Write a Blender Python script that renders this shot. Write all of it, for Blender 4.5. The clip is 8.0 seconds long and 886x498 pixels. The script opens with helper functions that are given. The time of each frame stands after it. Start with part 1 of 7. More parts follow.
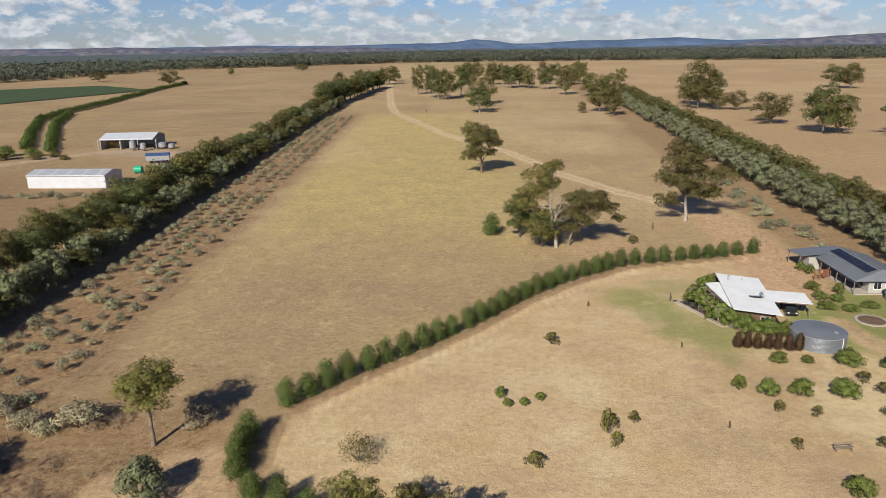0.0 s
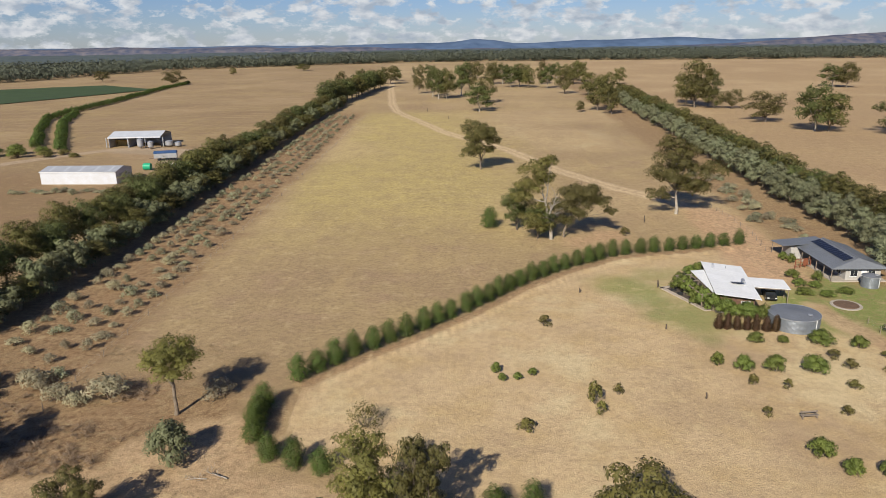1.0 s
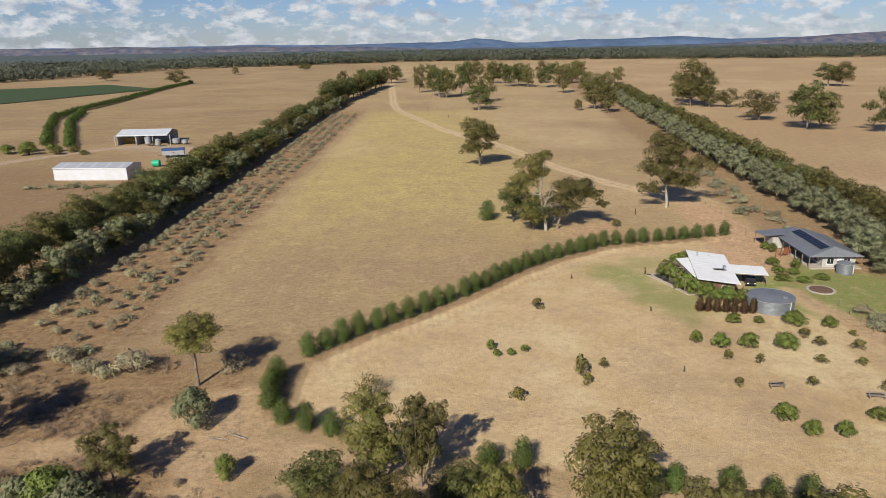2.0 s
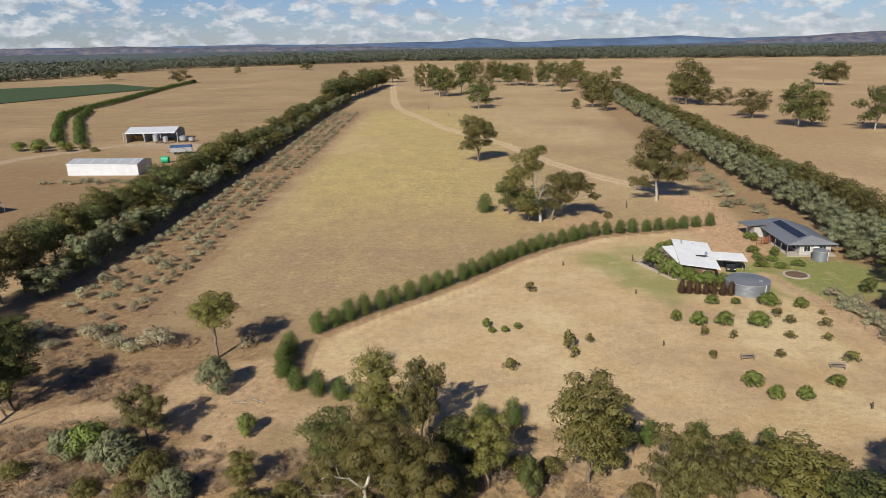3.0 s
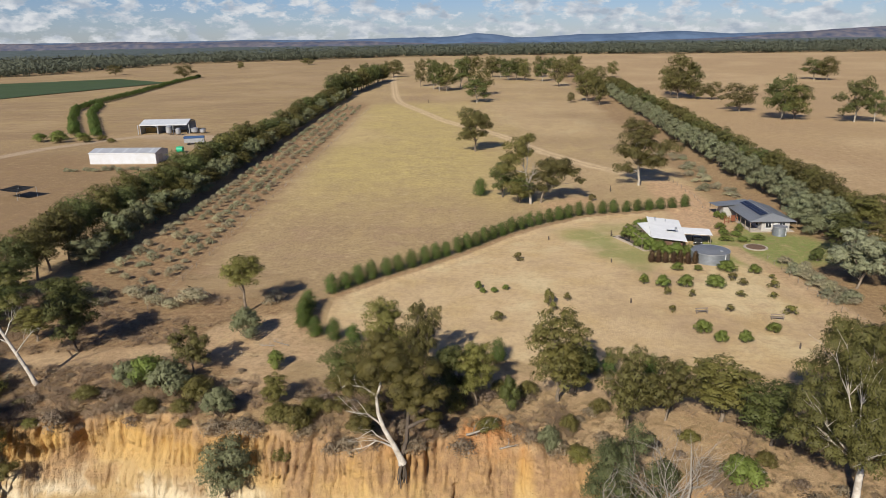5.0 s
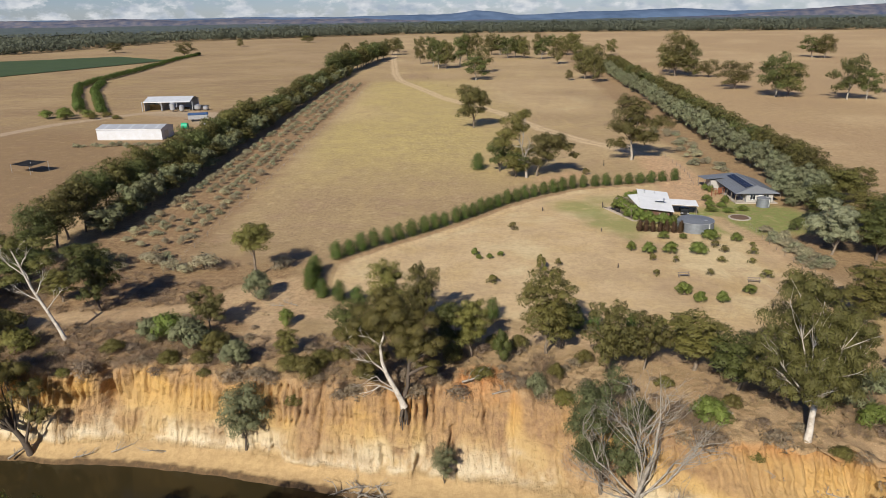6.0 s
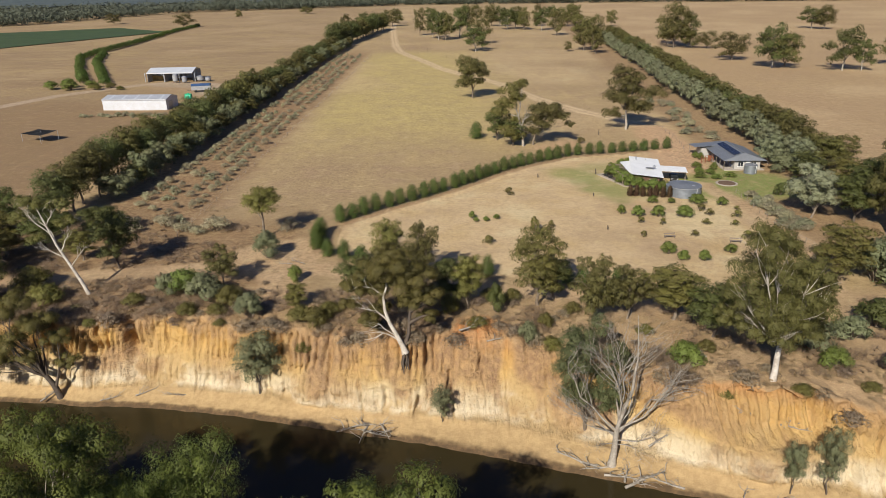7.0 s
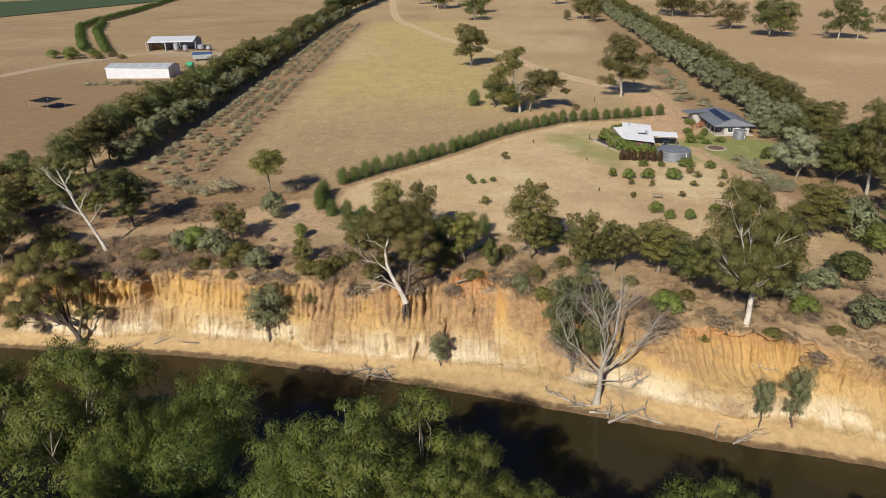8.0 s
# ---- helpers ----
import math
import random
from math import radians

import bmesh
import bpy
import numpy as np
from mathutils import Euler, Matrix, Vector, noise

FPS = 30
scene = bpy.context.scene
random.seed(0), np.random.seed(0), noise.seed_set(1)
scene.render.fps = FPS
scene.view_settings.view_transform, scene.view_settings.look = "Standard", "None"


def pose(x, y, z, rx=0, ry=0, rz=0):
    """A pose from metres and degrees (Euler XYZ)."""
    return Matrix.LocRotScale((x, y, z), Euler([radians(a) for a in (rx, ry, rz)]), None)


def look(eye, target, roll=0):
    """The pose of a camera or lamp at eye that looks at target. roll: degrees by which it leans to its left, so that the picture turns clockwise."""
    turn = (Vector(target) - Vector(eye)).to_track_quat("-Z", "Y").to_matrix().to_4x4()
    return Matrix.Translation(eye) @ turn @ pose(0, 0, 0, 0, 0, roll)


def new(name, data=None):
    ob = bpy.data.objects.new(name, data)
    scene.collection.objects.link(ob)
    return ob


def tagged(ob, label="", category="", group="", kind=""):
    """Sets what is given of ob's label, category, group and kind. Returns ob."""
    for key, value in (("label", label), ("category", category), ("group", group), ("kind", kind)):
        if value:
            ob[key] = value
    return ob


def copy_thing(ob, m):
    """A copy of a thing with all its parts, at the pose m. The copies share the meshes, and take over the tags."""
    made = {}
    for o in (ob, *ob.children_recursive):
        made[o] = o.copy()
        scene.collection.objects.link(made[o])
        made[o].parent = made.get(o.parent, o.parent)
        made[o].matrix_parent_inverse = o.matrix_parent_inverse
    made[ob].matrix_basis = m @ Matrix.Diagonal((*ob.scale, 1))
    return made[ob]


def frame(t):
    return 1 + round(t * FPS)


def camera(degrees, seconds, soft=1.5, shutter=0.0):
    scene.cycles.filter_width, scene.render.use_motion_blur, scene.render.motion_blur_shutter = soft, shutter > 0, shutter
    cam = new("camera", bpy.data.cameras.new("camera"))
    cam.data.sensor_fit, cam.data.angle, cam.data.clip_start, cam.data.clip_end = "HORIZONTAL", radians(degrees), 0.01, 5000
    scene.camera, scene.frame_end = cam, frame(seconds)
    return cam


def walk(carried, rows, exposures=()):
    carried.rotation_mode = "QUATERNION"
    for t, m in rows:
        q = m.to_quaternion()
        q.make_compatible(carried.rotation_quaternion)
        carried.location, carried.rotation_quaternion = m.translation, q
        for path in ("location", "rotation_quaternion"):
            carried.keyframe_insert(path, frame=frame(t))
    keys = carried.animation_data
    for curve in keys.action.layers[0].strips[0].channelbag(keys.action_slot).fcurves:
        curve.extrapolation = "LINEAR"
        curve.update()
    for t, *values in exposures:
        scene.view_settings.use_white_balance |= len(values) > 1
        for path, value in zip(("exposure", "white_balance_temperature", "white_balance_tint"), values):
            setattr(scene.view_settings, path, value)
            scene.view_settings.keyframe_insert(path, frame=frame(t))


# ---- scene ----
cam = camera(64.5, 8.0, 0.9)
METRES, EYE, TILT, LEAN, TURN = 64.0, 44.35, 0.0, 0.0, 0.0
ROWS = [
    (0.0, 0.0, 0.0, 0.0, -0.23, -16.65, 0.78),
    (0.5, 0.0011, -0.0528, 0.002, -0.2, -16.67, 0.81),
    (1.0, 0.0026, -0.115, 0.0045, -0.17, -16.68, 0.83),
    (1.5, 0.0041, -0.1757, 0.0069, -0.15, -16.7, 0.85),
    (3.0, 0.0095, -0.3816, 0.0141, -0.08, -16.77, 0.88),
    (3.5, 0.0113, -0.4493, 0.0163, -0.07, -16.79, 0.89),
    (4.0, 0.0133, -0.5215, 0.0185, -0.07, -16.8, 0.89),
    (4.5, 0.0155, -0.5863, 0.0203, -0.05, -16.81, 0.89),
    (6.0, 0.0214, -0.7753, 0.0264, -0.07, -18.81, 0.86),
    (6.5, 0.0232, -0.8316, 0.0283, -0.07, -19.83, 0.87),
    (7.0, 0.0252, -0.8917, 0.0299, -0.07, -20.95, 0.87),
    (7.5, 0.027, -0.9457, 0.031, -0.09, -22.0, 0.88),
    (8.0, 0.0288, -0.999, 0.032, -0.11, -23.22, 0.86),
]
walk(cam, [(t, pose(0, 0, EYE, TILT, LEAN, TURN) @ pose(METRES * x, METRES * y, METRES * z, 90 + pitch, roll, yaw)) for t, x, y, z, yaw, pitch, roll in ROWS])

# ---- world, sun, exposure ----
SUN_ELEVATION = 34.0
SHADOW = Vector((0.39, 0.92, 0.0)).normalized()
scene.view_settings.exposure = 0.34
world = bpy.data.worlds.new("world")
scene.world = world
world.use_nodes = True
wn, wl = world.node_tree.nodes, world.node_tree.links
wn.clear()
sky = wn.new("ShaderNodeTexSky")
sky.sky_type = "NISHITA"
sky.sun_disc = False
sky.sun_elevation = radians(SUN_ELEVATION)
sky.sun_rotation = math.atan2(-SHADOW.x, -SHADOW.y)
sky.air_density, sky.dust_density, sky.ozone_density = 1.0, 0.0, 3.0
coord = wn.new("ShaderNodeTexCoord")
stretch = wn.new("ShaderNodeMapping")
stretch.inputs["Scale"].default_value = (12.0, 12.0, 25.0)
puffs = wn.new("ShaderNodeTexNoise")
puffs.inputs["Scale"].default_value = 2.3
puffs.inputs["Detail"].default_value = 7.0
puffs.inputs["Roughness"].default_value = 0.62
cover = wn.new("ShaderNodeValToRGB")
cover.color_ramp.elements[0].position, cover.color_ramp.elements[1].position = 0.455, 0.56
cover.color_ramp.elements[0].color, cover.color_ramp.elements[1].color = (0, 0, 0, 1), (0.92, 0.92, 0.92, 1)
shade = wn.new("ShaderNodeTexNoise")
shade.inputs["Scale"].default_value = 3.2
shade.inputs["Detail"].default_value = 6.0
tone = wn.new("ShaderNodeValToRGB")
tone.color_ramp.elements[0].position, tone.color_ramp.elements[1].position = 0.36, 0.60
tone.color_ramp.elements[0].color, tone.color_ramp.elements[1].color = (6.6, 7.6, 9.0, 1), (12.2, 12.5, 12.9, 1)
cloudy = wn.new("ShaderNodeMix")
cloudy.data_type = "RGBA"
backing = wn.new("ShaderNodeBackground")
backing.inputs["Strength"].default_value = 0.046
out = wn.new("ShaderNodeOutputWorld")
wl.new(coord.outputs["Generated"], stretch.inputs["Vector"])
wl.new(stretch.outputs["Vector"], puffs.inputs["Vector"])
wl.new(stretch.outputs["Vector"], shade.inputs["Vector"])
# the cover closes up towards the horizon, as a broken layer does
height = wn.new("ShaderNodeSeparateXYZ")
thin = wn.new("ShaderNodeMapRange")
less = wn.new("ShaderNodeMath")
less.operation = "SUBTRACT"
thin.inputs["From Max"].default_value, thin.inputs["To Max"].default_value = 0.35, 0.12
wl.new(coord.outputs["Generated"], height.inputs[0])
wl.new(height.outputs["Z"], thin.inputs["Value"])
wl.new(puffs.outputs["Fac"], less.inputs[0])
wl.new(thin.outputs["Result"], less.inputs[1])
wl.new(less.outputs[0], cover.inputs["Fac"])
wl.new(shade.outputs["Fac"], tone.inputs["Fac"])
wl.new(cover.outputs["Color"], cloudy.inputs["Factor"])
cool = wn.new("ShaderNodeMix")
cool.data_type, cool.blend_type = "RGBA", "MULTIPLY"
cool.inputs["Factor"].default_value = 1.0
cool.inputs["B"].default_value = (0.68, 0.84, 1.32, 1)
wl.new(sky.outputs["Color"], cool.inputs["A"])
wl.new(cool.outputs["Result"], cloudy.inputs["A"])
wl.new(tone.outputs["Color"], cloudy.inputs["B"])
wl.new(cloudy.outputs["Result"], backing.inputs["Color"])
wl.new(backing.outputs["Background"], out.inputs["Surface"])

sun = new("sun", bpy.data.lights.new("sun", "SUN"))
sun.data.energy, sun.data.angle, sun.data.color = 5.0, radians(0.55), (1.0, 0.935, 0.82)
sun.matrix_world = look((0, 0, 300), Vector((0, 0, 300)) + SHADOW * math.cos(radians(SUN_ELEVATION)) - Vector((0, 0, math.sin(radians(SUN_ELEVATION)))))

# ---- materials ----
def material(name, colour, rough=0.8, metal=0.0, second=None, scale=4.0, fine=40.0, bump=0.2, island=0.0, each=0.0, through_light=0.0):
    """A procedural surface: two scales of colour variation, fine relief and, where asked, variation by piece."""
    m = bpy.data.materials.new(name)
    m.use_nodes = True
    n, l = m.node_tree.nodes, m.node_tree.links
    bsdf = n["Principled BSDF"]
    second = second or tuple(c * 0.72 for c in colour)
    pos = n.new("ShaderNodeNewGeometry") if not each else n.new("ShaderNodeTexCoord")
    vec = pos.outputs["Position"] if not each else pos.outputs["Object"]
    big, small = n.new("ShaderNodeTexNoise"), n.new("ShaderNodeTexNoise")
    for tex, s, d in ((big, 1.0 / scale, 4.0), (small, fine / 10.0, 3.0)):
        l.new(vec, tex.inputs["Vector"])
        tex.inputs["Scale"].default_value, tex.inputs["Detail"].default_value = s, d
    add = n.new("ShaderNodeMath")
    add.operation = "MULTIPLY_ADD"
    add.inputs[1].default_value, add.inputs[2].default_value = 0.5, 0.0
    l.new(small.outputs["Fac"], add.inputs[0])
    sum2 = n.new("ShaderNodeMath")
    sum2.operation = "MULTIPLY_ADD"
    sum2.inputs[1].default_value = 0.5
    l.new(big.outputs["Fac"], sum2.inputs[0])
    l.new(add.outputs[0], sum2.inputs[2])
    ramp = n.new("ShaderNodeValToRGB")
    ramp.color_ramp.elements[0].position, ramp.color_ramp.elements[1].position = 0.36, 0.62
    ramp.color_ramp.elements[0].color, ramp.color_ramp.elements[1].color = (*second, 1), (*colour, 1)
    l.new(sum2.outputs[0], ramp.inputs["Fac"])
    colour_out = ramp.outputs["Color"]
    if island or each:
        hsv = n.new("ShaderNodeHueSaturation")
        l.new(colour_out, hsv.inputs["Color"])
        spread = n.new("ShaderNodeMapRange")
        src = n.new("ShaderNodeNewGeometry").outputs["Random Per Island"] if island else n.new("ShaderNodeObjectInfo").outputs["Random"]
        l.new(src, spread.inputs["Value"])
        k = island or each
        spread.inputs["To Min"].default_value, spread.inputs["To Max"].default_value = 1 - k, 1 + k
        l.new(spread.outputs["Result"], hsv.inputs["Value"])
        if island and each:
            info = n.new("ShaderNodeObjectInfo")
            hue, val = n.new("ShaderNodeMapRange"), n.new("ShaderNodeMapRange")
            l.new(info.outputs["Random"], hue.inputs["Value"])
            hue.inputs["To Min"].default_value, hue.inputs["To Max"].default_value = 0.5 - each * 0.1, 0.5 + each * 0.06
            l.new(hue.outputs["Result"], hsv.inputs["Hue"])
            h2 = n.new("ShaderNodeHueSaturation")
            l.new(info.outputs["Random"], val.inputs["Value"])
            val.inputs["To Min"].default_value, val.inputs["To Max"].default_value = 1 - each, 1 + each
            l.new(val.outputs["Result"], h2.inputs["Value"])
            l.new(hsv.outputs["Color"], h2.inputs["Color"])
            hsv = h2
        colour_out = hsv.outputs["Color"]
    l.new(colour_out, bsdf.inputs["Base Color"])
    bsdf.inputs["Specular IOR Level"].default_value = 0.3
    bsdf.inputs["Roughness"].default_value, bsdf.inputs["Metallic"].default_value = rough, metal
    if bump:
        b = n.new("ShaderNodeBump")
        b.inputs["Strength"].default_value, b.inputs["Distance"].default_value = bump, 0.05
        l.new(small.outputs["Fac"], b.inputs["Height"])
        l.new(b.outputs["Normal"], bsdf.inputs["Normal"])
    if through_light:
        tr, mix = n.new("ShaderNodeBsdfTranslucent"), n.new("ShaderNodeMixShader")
        l.new(colour_out, tr.inputs["Color"])
        mix.inputs["Fac"].default_value = through_light
        l.new(bsdf.outputs["BSDF"], mix.inputs[1])
        l.new(tr.outputs["BSDF"], mix.inputs[2])
        l.new(mix.outputs["Shader"], n["Material Output"].inputs["Surface"])
    return m


def foliage(name, colour, second=None, each=0.16):
    return material(name, colour, 0.66, 0.0, second, 2.2, 8.0, 0.0, 0.08, each, 0.18)


LEAF_GUM = foliage("gum_leaves", (0.130, 0.118, 0.033), (0.084, 0.078, 0.022))
LEAF_OLIVE = foliage("olive_leaves", (0.160, 0.143, 0.036), (0.104, 0.096, 0.025))
LEAF_DARK = foliage("dark_leaves", (0.100, 0.110, 0.029), (0.065, 0.074, 0.020))
LEAF_WIND = foliage("windbreak_leaves", (0.112, 0.122, 0.037), (0.073, 0.083, 0.026))
LEAF_DRY = foliage("dry_scrub_leaves", (0.27, 0.21, 0.14), (0.18, 0.138, 0.092))
LEAF_GREY = foliage("grey_green_leaves", (0.189, 0.198, 0.101), (0.127, 0.136, 0.067))
LEAF_SILVER = foliage("silver_leaves", (0.280, 0.280, 0.167), (0.190, 0.195, 0.114), 0.2)
LEAF_SALT = foliage("saltbush_leaves", (0.36, 0.325, 0.20), (0.25, 0.228, 0.138), 0.22)
LEAF_WATTLE = foliage("silver_green_leaves", (0.225, 0.232, 0.128), (0.150, 0.160, 0.086))
LEAF_GREEN = foliage("bright_leaves", (0.165, 0.200, 0.042), (0.105, 0.134, 0.028))
LEAF_HEDGE = foliage("hedge_leaves", (0.087, 0.124, 0.022), (0.053, 0.082, 0.015), 0.12)
LEAF_RIVER = foliage("river_gum_leaves", (0.118, 0.142, 0.026), (0.066, 0.086, 0.016))
LEAF_BACKER = foliage("dull_green_leaves", (0.108, 0.114, 0.046), (0.070, 0.076, 0.030))
LEAF_BROWN = foliage("red_brown_leaves", (0.085, 0.046, 0.020), (0.053, 0.031, 0.014))
# the far woods' haze is painted in: paler and bluer than near leaves
LEAF_FAR_HAZED = material("hazed_far_leaves", (0.120, 0.132, 0.092), 0.9, 0.0, (0.098, 0.110, 0.080), 25.0, 0.6, 0.0, 0.05, 0.0, 0.3)
BARK = material("bark", (0.24, 0.19, 0.14), 0.9, 0, (0.12, 0.095, 0.07), 0.8, 30, 0.5)
BARK_PALE = material("pale_bark", (0.40, 0.355, 0.29), 0.8, 0, (0.20, 0.172, 0.138), 0.9, 26, 0.4)
BARK_WHITE = material("white_gum_bark", (0.58, 0.53, 0.46), 0.75, 0, (0.34, 0.29, 0.235), 0.8, 22, 0.35)
BARK_DEAD = material("dead_wood", (0.38, 0.34, 0.285), 0.85, 0, (0.21, 0.182, 0.148), 0.7, 40, 0.4)
BARK_DARK = material("dark_bark", (0.11, 0.085, 0.065), 0.9, 0, (0.06, 0.048, 0.038), 0.8, 30, 0.5)

# ---- mesh helpers ----
def mesh_of(name, verts, faces, mat, smooth=False):
    me = bpy.data.meshes.new(name)
    me.from_pydata([tuple(v) for v in verts], [], [tuple(f) for f in faces])
    me.materials.append(mat)
    if smooth:
        me.polygons.foreach_set("use_smooth", [True] * len(me.polygons))
    me.update()
    return me


def fast_mesh(name, co, quads, mat, smooth=False):
    """A mesh of quads or triangles from numpy arrays."""
    me = bpy.data.meshes.new(name)
    me.vertices.add(len(co))
    me.vertices.foreach_set("co", np.ascontiguousarray(co, np.float32).ravel())
    me.loops.add(quads.size)
    me.loops.foreach_set("vertex_index", np.ascontiguousarray(quads, np.int32).ravel())
    me.polygons.add(len(quads))
    me.polygons.foreach_set("loop_start", np.arange(0, quads.size, quads.shape[1], dtype=np.int32))
    if smooth:
        me.polygons.foreach_set("use_smooth", np.ones(len(quads), bool))
    me.materials.append(mat)
    me.update(calc_edges=True)
    return me


def part(name, data, parent, label=""):
    ob = new(name, data)
    ob.parent = parent
    return tagged(ob, label)


def value_noise(x, y, seed=0):
    """Smooth noise in 0..1 on numpy arrays."""
    xi, yi = np.floor(x).astype(np.int64), np.floor(y).astype(np.int64)
    fx, fy = x - xi, y - yi
    fx, fy = fx * fx * (3 - 2 * fx), fy * fy * (3 - 2 * fy)

    def h(a, b):
        k = (a * 374761393 + b * 668265263 + seed * 974634777) & 0xFFFFFFFF
        k = ((k ^ (k >> 13)) * 1274126177) & 0xFFFFFFFF
        return ((k ^ (k >> 16)) & 0xFFFF) / 65535.0

    a, b, c, d = h(xi, yi), h(xi + 1, yi), h(xi, yi + 1), h(xi + 1, yi + 1)
    return (a * (1 - fx) + b * fx) * (1 - fy) + (c * (1 - fx) + d * fx) * fy


def fractal(x, y, octaves=4, seed=0):
    total, amp, norm = 0, 1.0, 0.0
    for o in range(octaves):
        total = total + amp * value_noise(x * 2 ** o, y * 2 ** o, seed + o)
        norm += amp
        amp *= 0.5
    return total / norm


def along(points, x, y):
    """The distance from each place to a line of points."""
    best = np.full(np.shape(x), 1e9)
    for (ax, ay), (bx, by) in zip(points, points[1:]):
        dx, dy = bx - ax, by - ay
        t = np.clip(((x - ax) * dx + (y - ay) * dy) / (dx * dx + dy * dy), 0, 1)
        best = np.minimum(best, np.hypot(x - ax - t * dx, y - ay - t * dy))
    return best


def inside(points, x, y):
    res = np.zeros(np.shape(x), bool)
    for (ax, ay), (bx, by) in zip(points, points[1:] + points[:1]):
        cross = ((ay > y) != (by > y)) & (x < (bx - ax) * (y - ay) / ((by - ay) or 1e-9) + ax)
        res ^= cross
    return res


def smooth(a, b, v):
    t = np.clip((v - a) / (b - a), 0, 1)
    return t * t * (3 - 2 * t)


# ---- the lie of the land ----
WATER = -11.2
HEDGE_LINE = [(-22.2, 64.5), (-22.9, 69), (-22.4, 73.6), (-19.8, 79.3), (-12.8, 87.4), (-4.2, 95.5), (4, 104.2), (13.4, 116), (23, 125.2), (34.6, 133.6), (48.4, 137.8), (65.5, 141.6)]
HEDGE_LOW = [(-22.2, 64.5), (-19.6, 60.8), (-13.3, 58.2), (-9.9, 54.9), (4.9, 50.9), (20.8, 47), (36, 43)]
TRACK_MAIN = [(-60, 900), (-47, 660), (-35, 500), (-28.8, 450), (-0.3, 349), (27, 283), (41, 233), (53, 205), (63, 187), (69, 172), (68.5, 150), (65, 130), (64.5, 121)]
TRACK_BANK = [(-120, 45), (-80, 50), (-52, 54), (-38, 57), (-27, 58), (-16, 53), (5, 46), (25, 42.5), (45, 40), (62, 44), (68, 60), (66, 86), (63, 103)]
TRACK_FARM = [(-400, 190), (-183, 234), (-174, 264), (-160, 287), (-146, 299), (-128, 304), (-112, 296), (-100, 270)]
PADDOCK = [(-19, 77), (-12, 85.5), (-3, 94), (5, 102), (14.5, 114), (24, 123), (35, 131), (49, 136), (62, 138), (64, 118), (63, 95), (66, 80), (66, 52), (55, 44), (36, 45), (20, 49), (5, 53), (-9, 57), (-17, 63), (-19, 68)]


def edge(x):
    """Where the far bank meets the water."""
    x = np.asarray(x, float)
    total = 0
    for o in (-9, -6, -3, 0, 3, 6, 9):
        total = total + edge_line(x + o)
    return total / 7 + 1.3 * (fractal(x / 4.0, x * 0 + 7.7, 3, 141) - 0.5)


def edge_line(x):
    return np.interp(x, [-900, -200, -70, -51, -32, -9, 5.5, 18, 35, 53, 140, 900], [60, 38, 33.2, 30.7, 28.9, 22.4, 18.8, 14.3, 8.1, 2.5, -24, -250])


def reach(x):
    """How far the top of the bank lies behind the water's edge, against nine metres."""
    return np.interp(x, [-200, -70, -52, -44, -30, -18, -6, 2, 9, 16, 24, 36, 55, 200], [0.8, 0.72, 0.8, 1.0, 1.0, 1.02, 1.08, 1.5, 1.65, 1.4, 1.2, 1.08, 1.0, 1.0])


def land(x, y):
    """The height of the ground away from the bank's face."""
    z = (fractal(x / 40.0, y / 40.0, 3, 5) - 0.5) * 0.9 + (fractal(x / 6.0, y / 6.0, 2, 9) - 0.5) * 0.12
    z = z * smooth(0, 40, np.abs(y - 0) + 10) + 0.4 * np.exp(-((along([(a + 1.7, b - 1.6) for a, b in HEDGE_LINE[3:]], x, y)) / 0.8) ** 2)
    z = z - 0.2 * np.exp(-((along([(a + 3.2, b - 3.0) for a, b in HEDGE_LINE[3:]], x, y)) / 0.7) ** 2)
    z = z - 30.0 * smooth(1500, 4600, y)
    return z


PROFILE_D = [-900, -300, -120, -70, -46, -36, -30, -27.5, -26, -13, -1.5, 0.0, 0.6, 2.0, 3.4, 4.2, 4.8, 5.6, 6.2, 6.9, 7.5, 8.1, 8.8, 9.8, 12, 16, 22, 40]
PROFILE_Z = [1, 0.5, -0.5, -1.5, -4.0, -7.0, -9.4, -10.9, -11.6, -13.5, -12.0, -11.2, -10.85, -10.5, -9.9, -9.3, -7.6, -6.0, -5.4, -4.4, -2.6, -1.5, -1.0, -0.6, -0.35, -0.15, 0, 0]


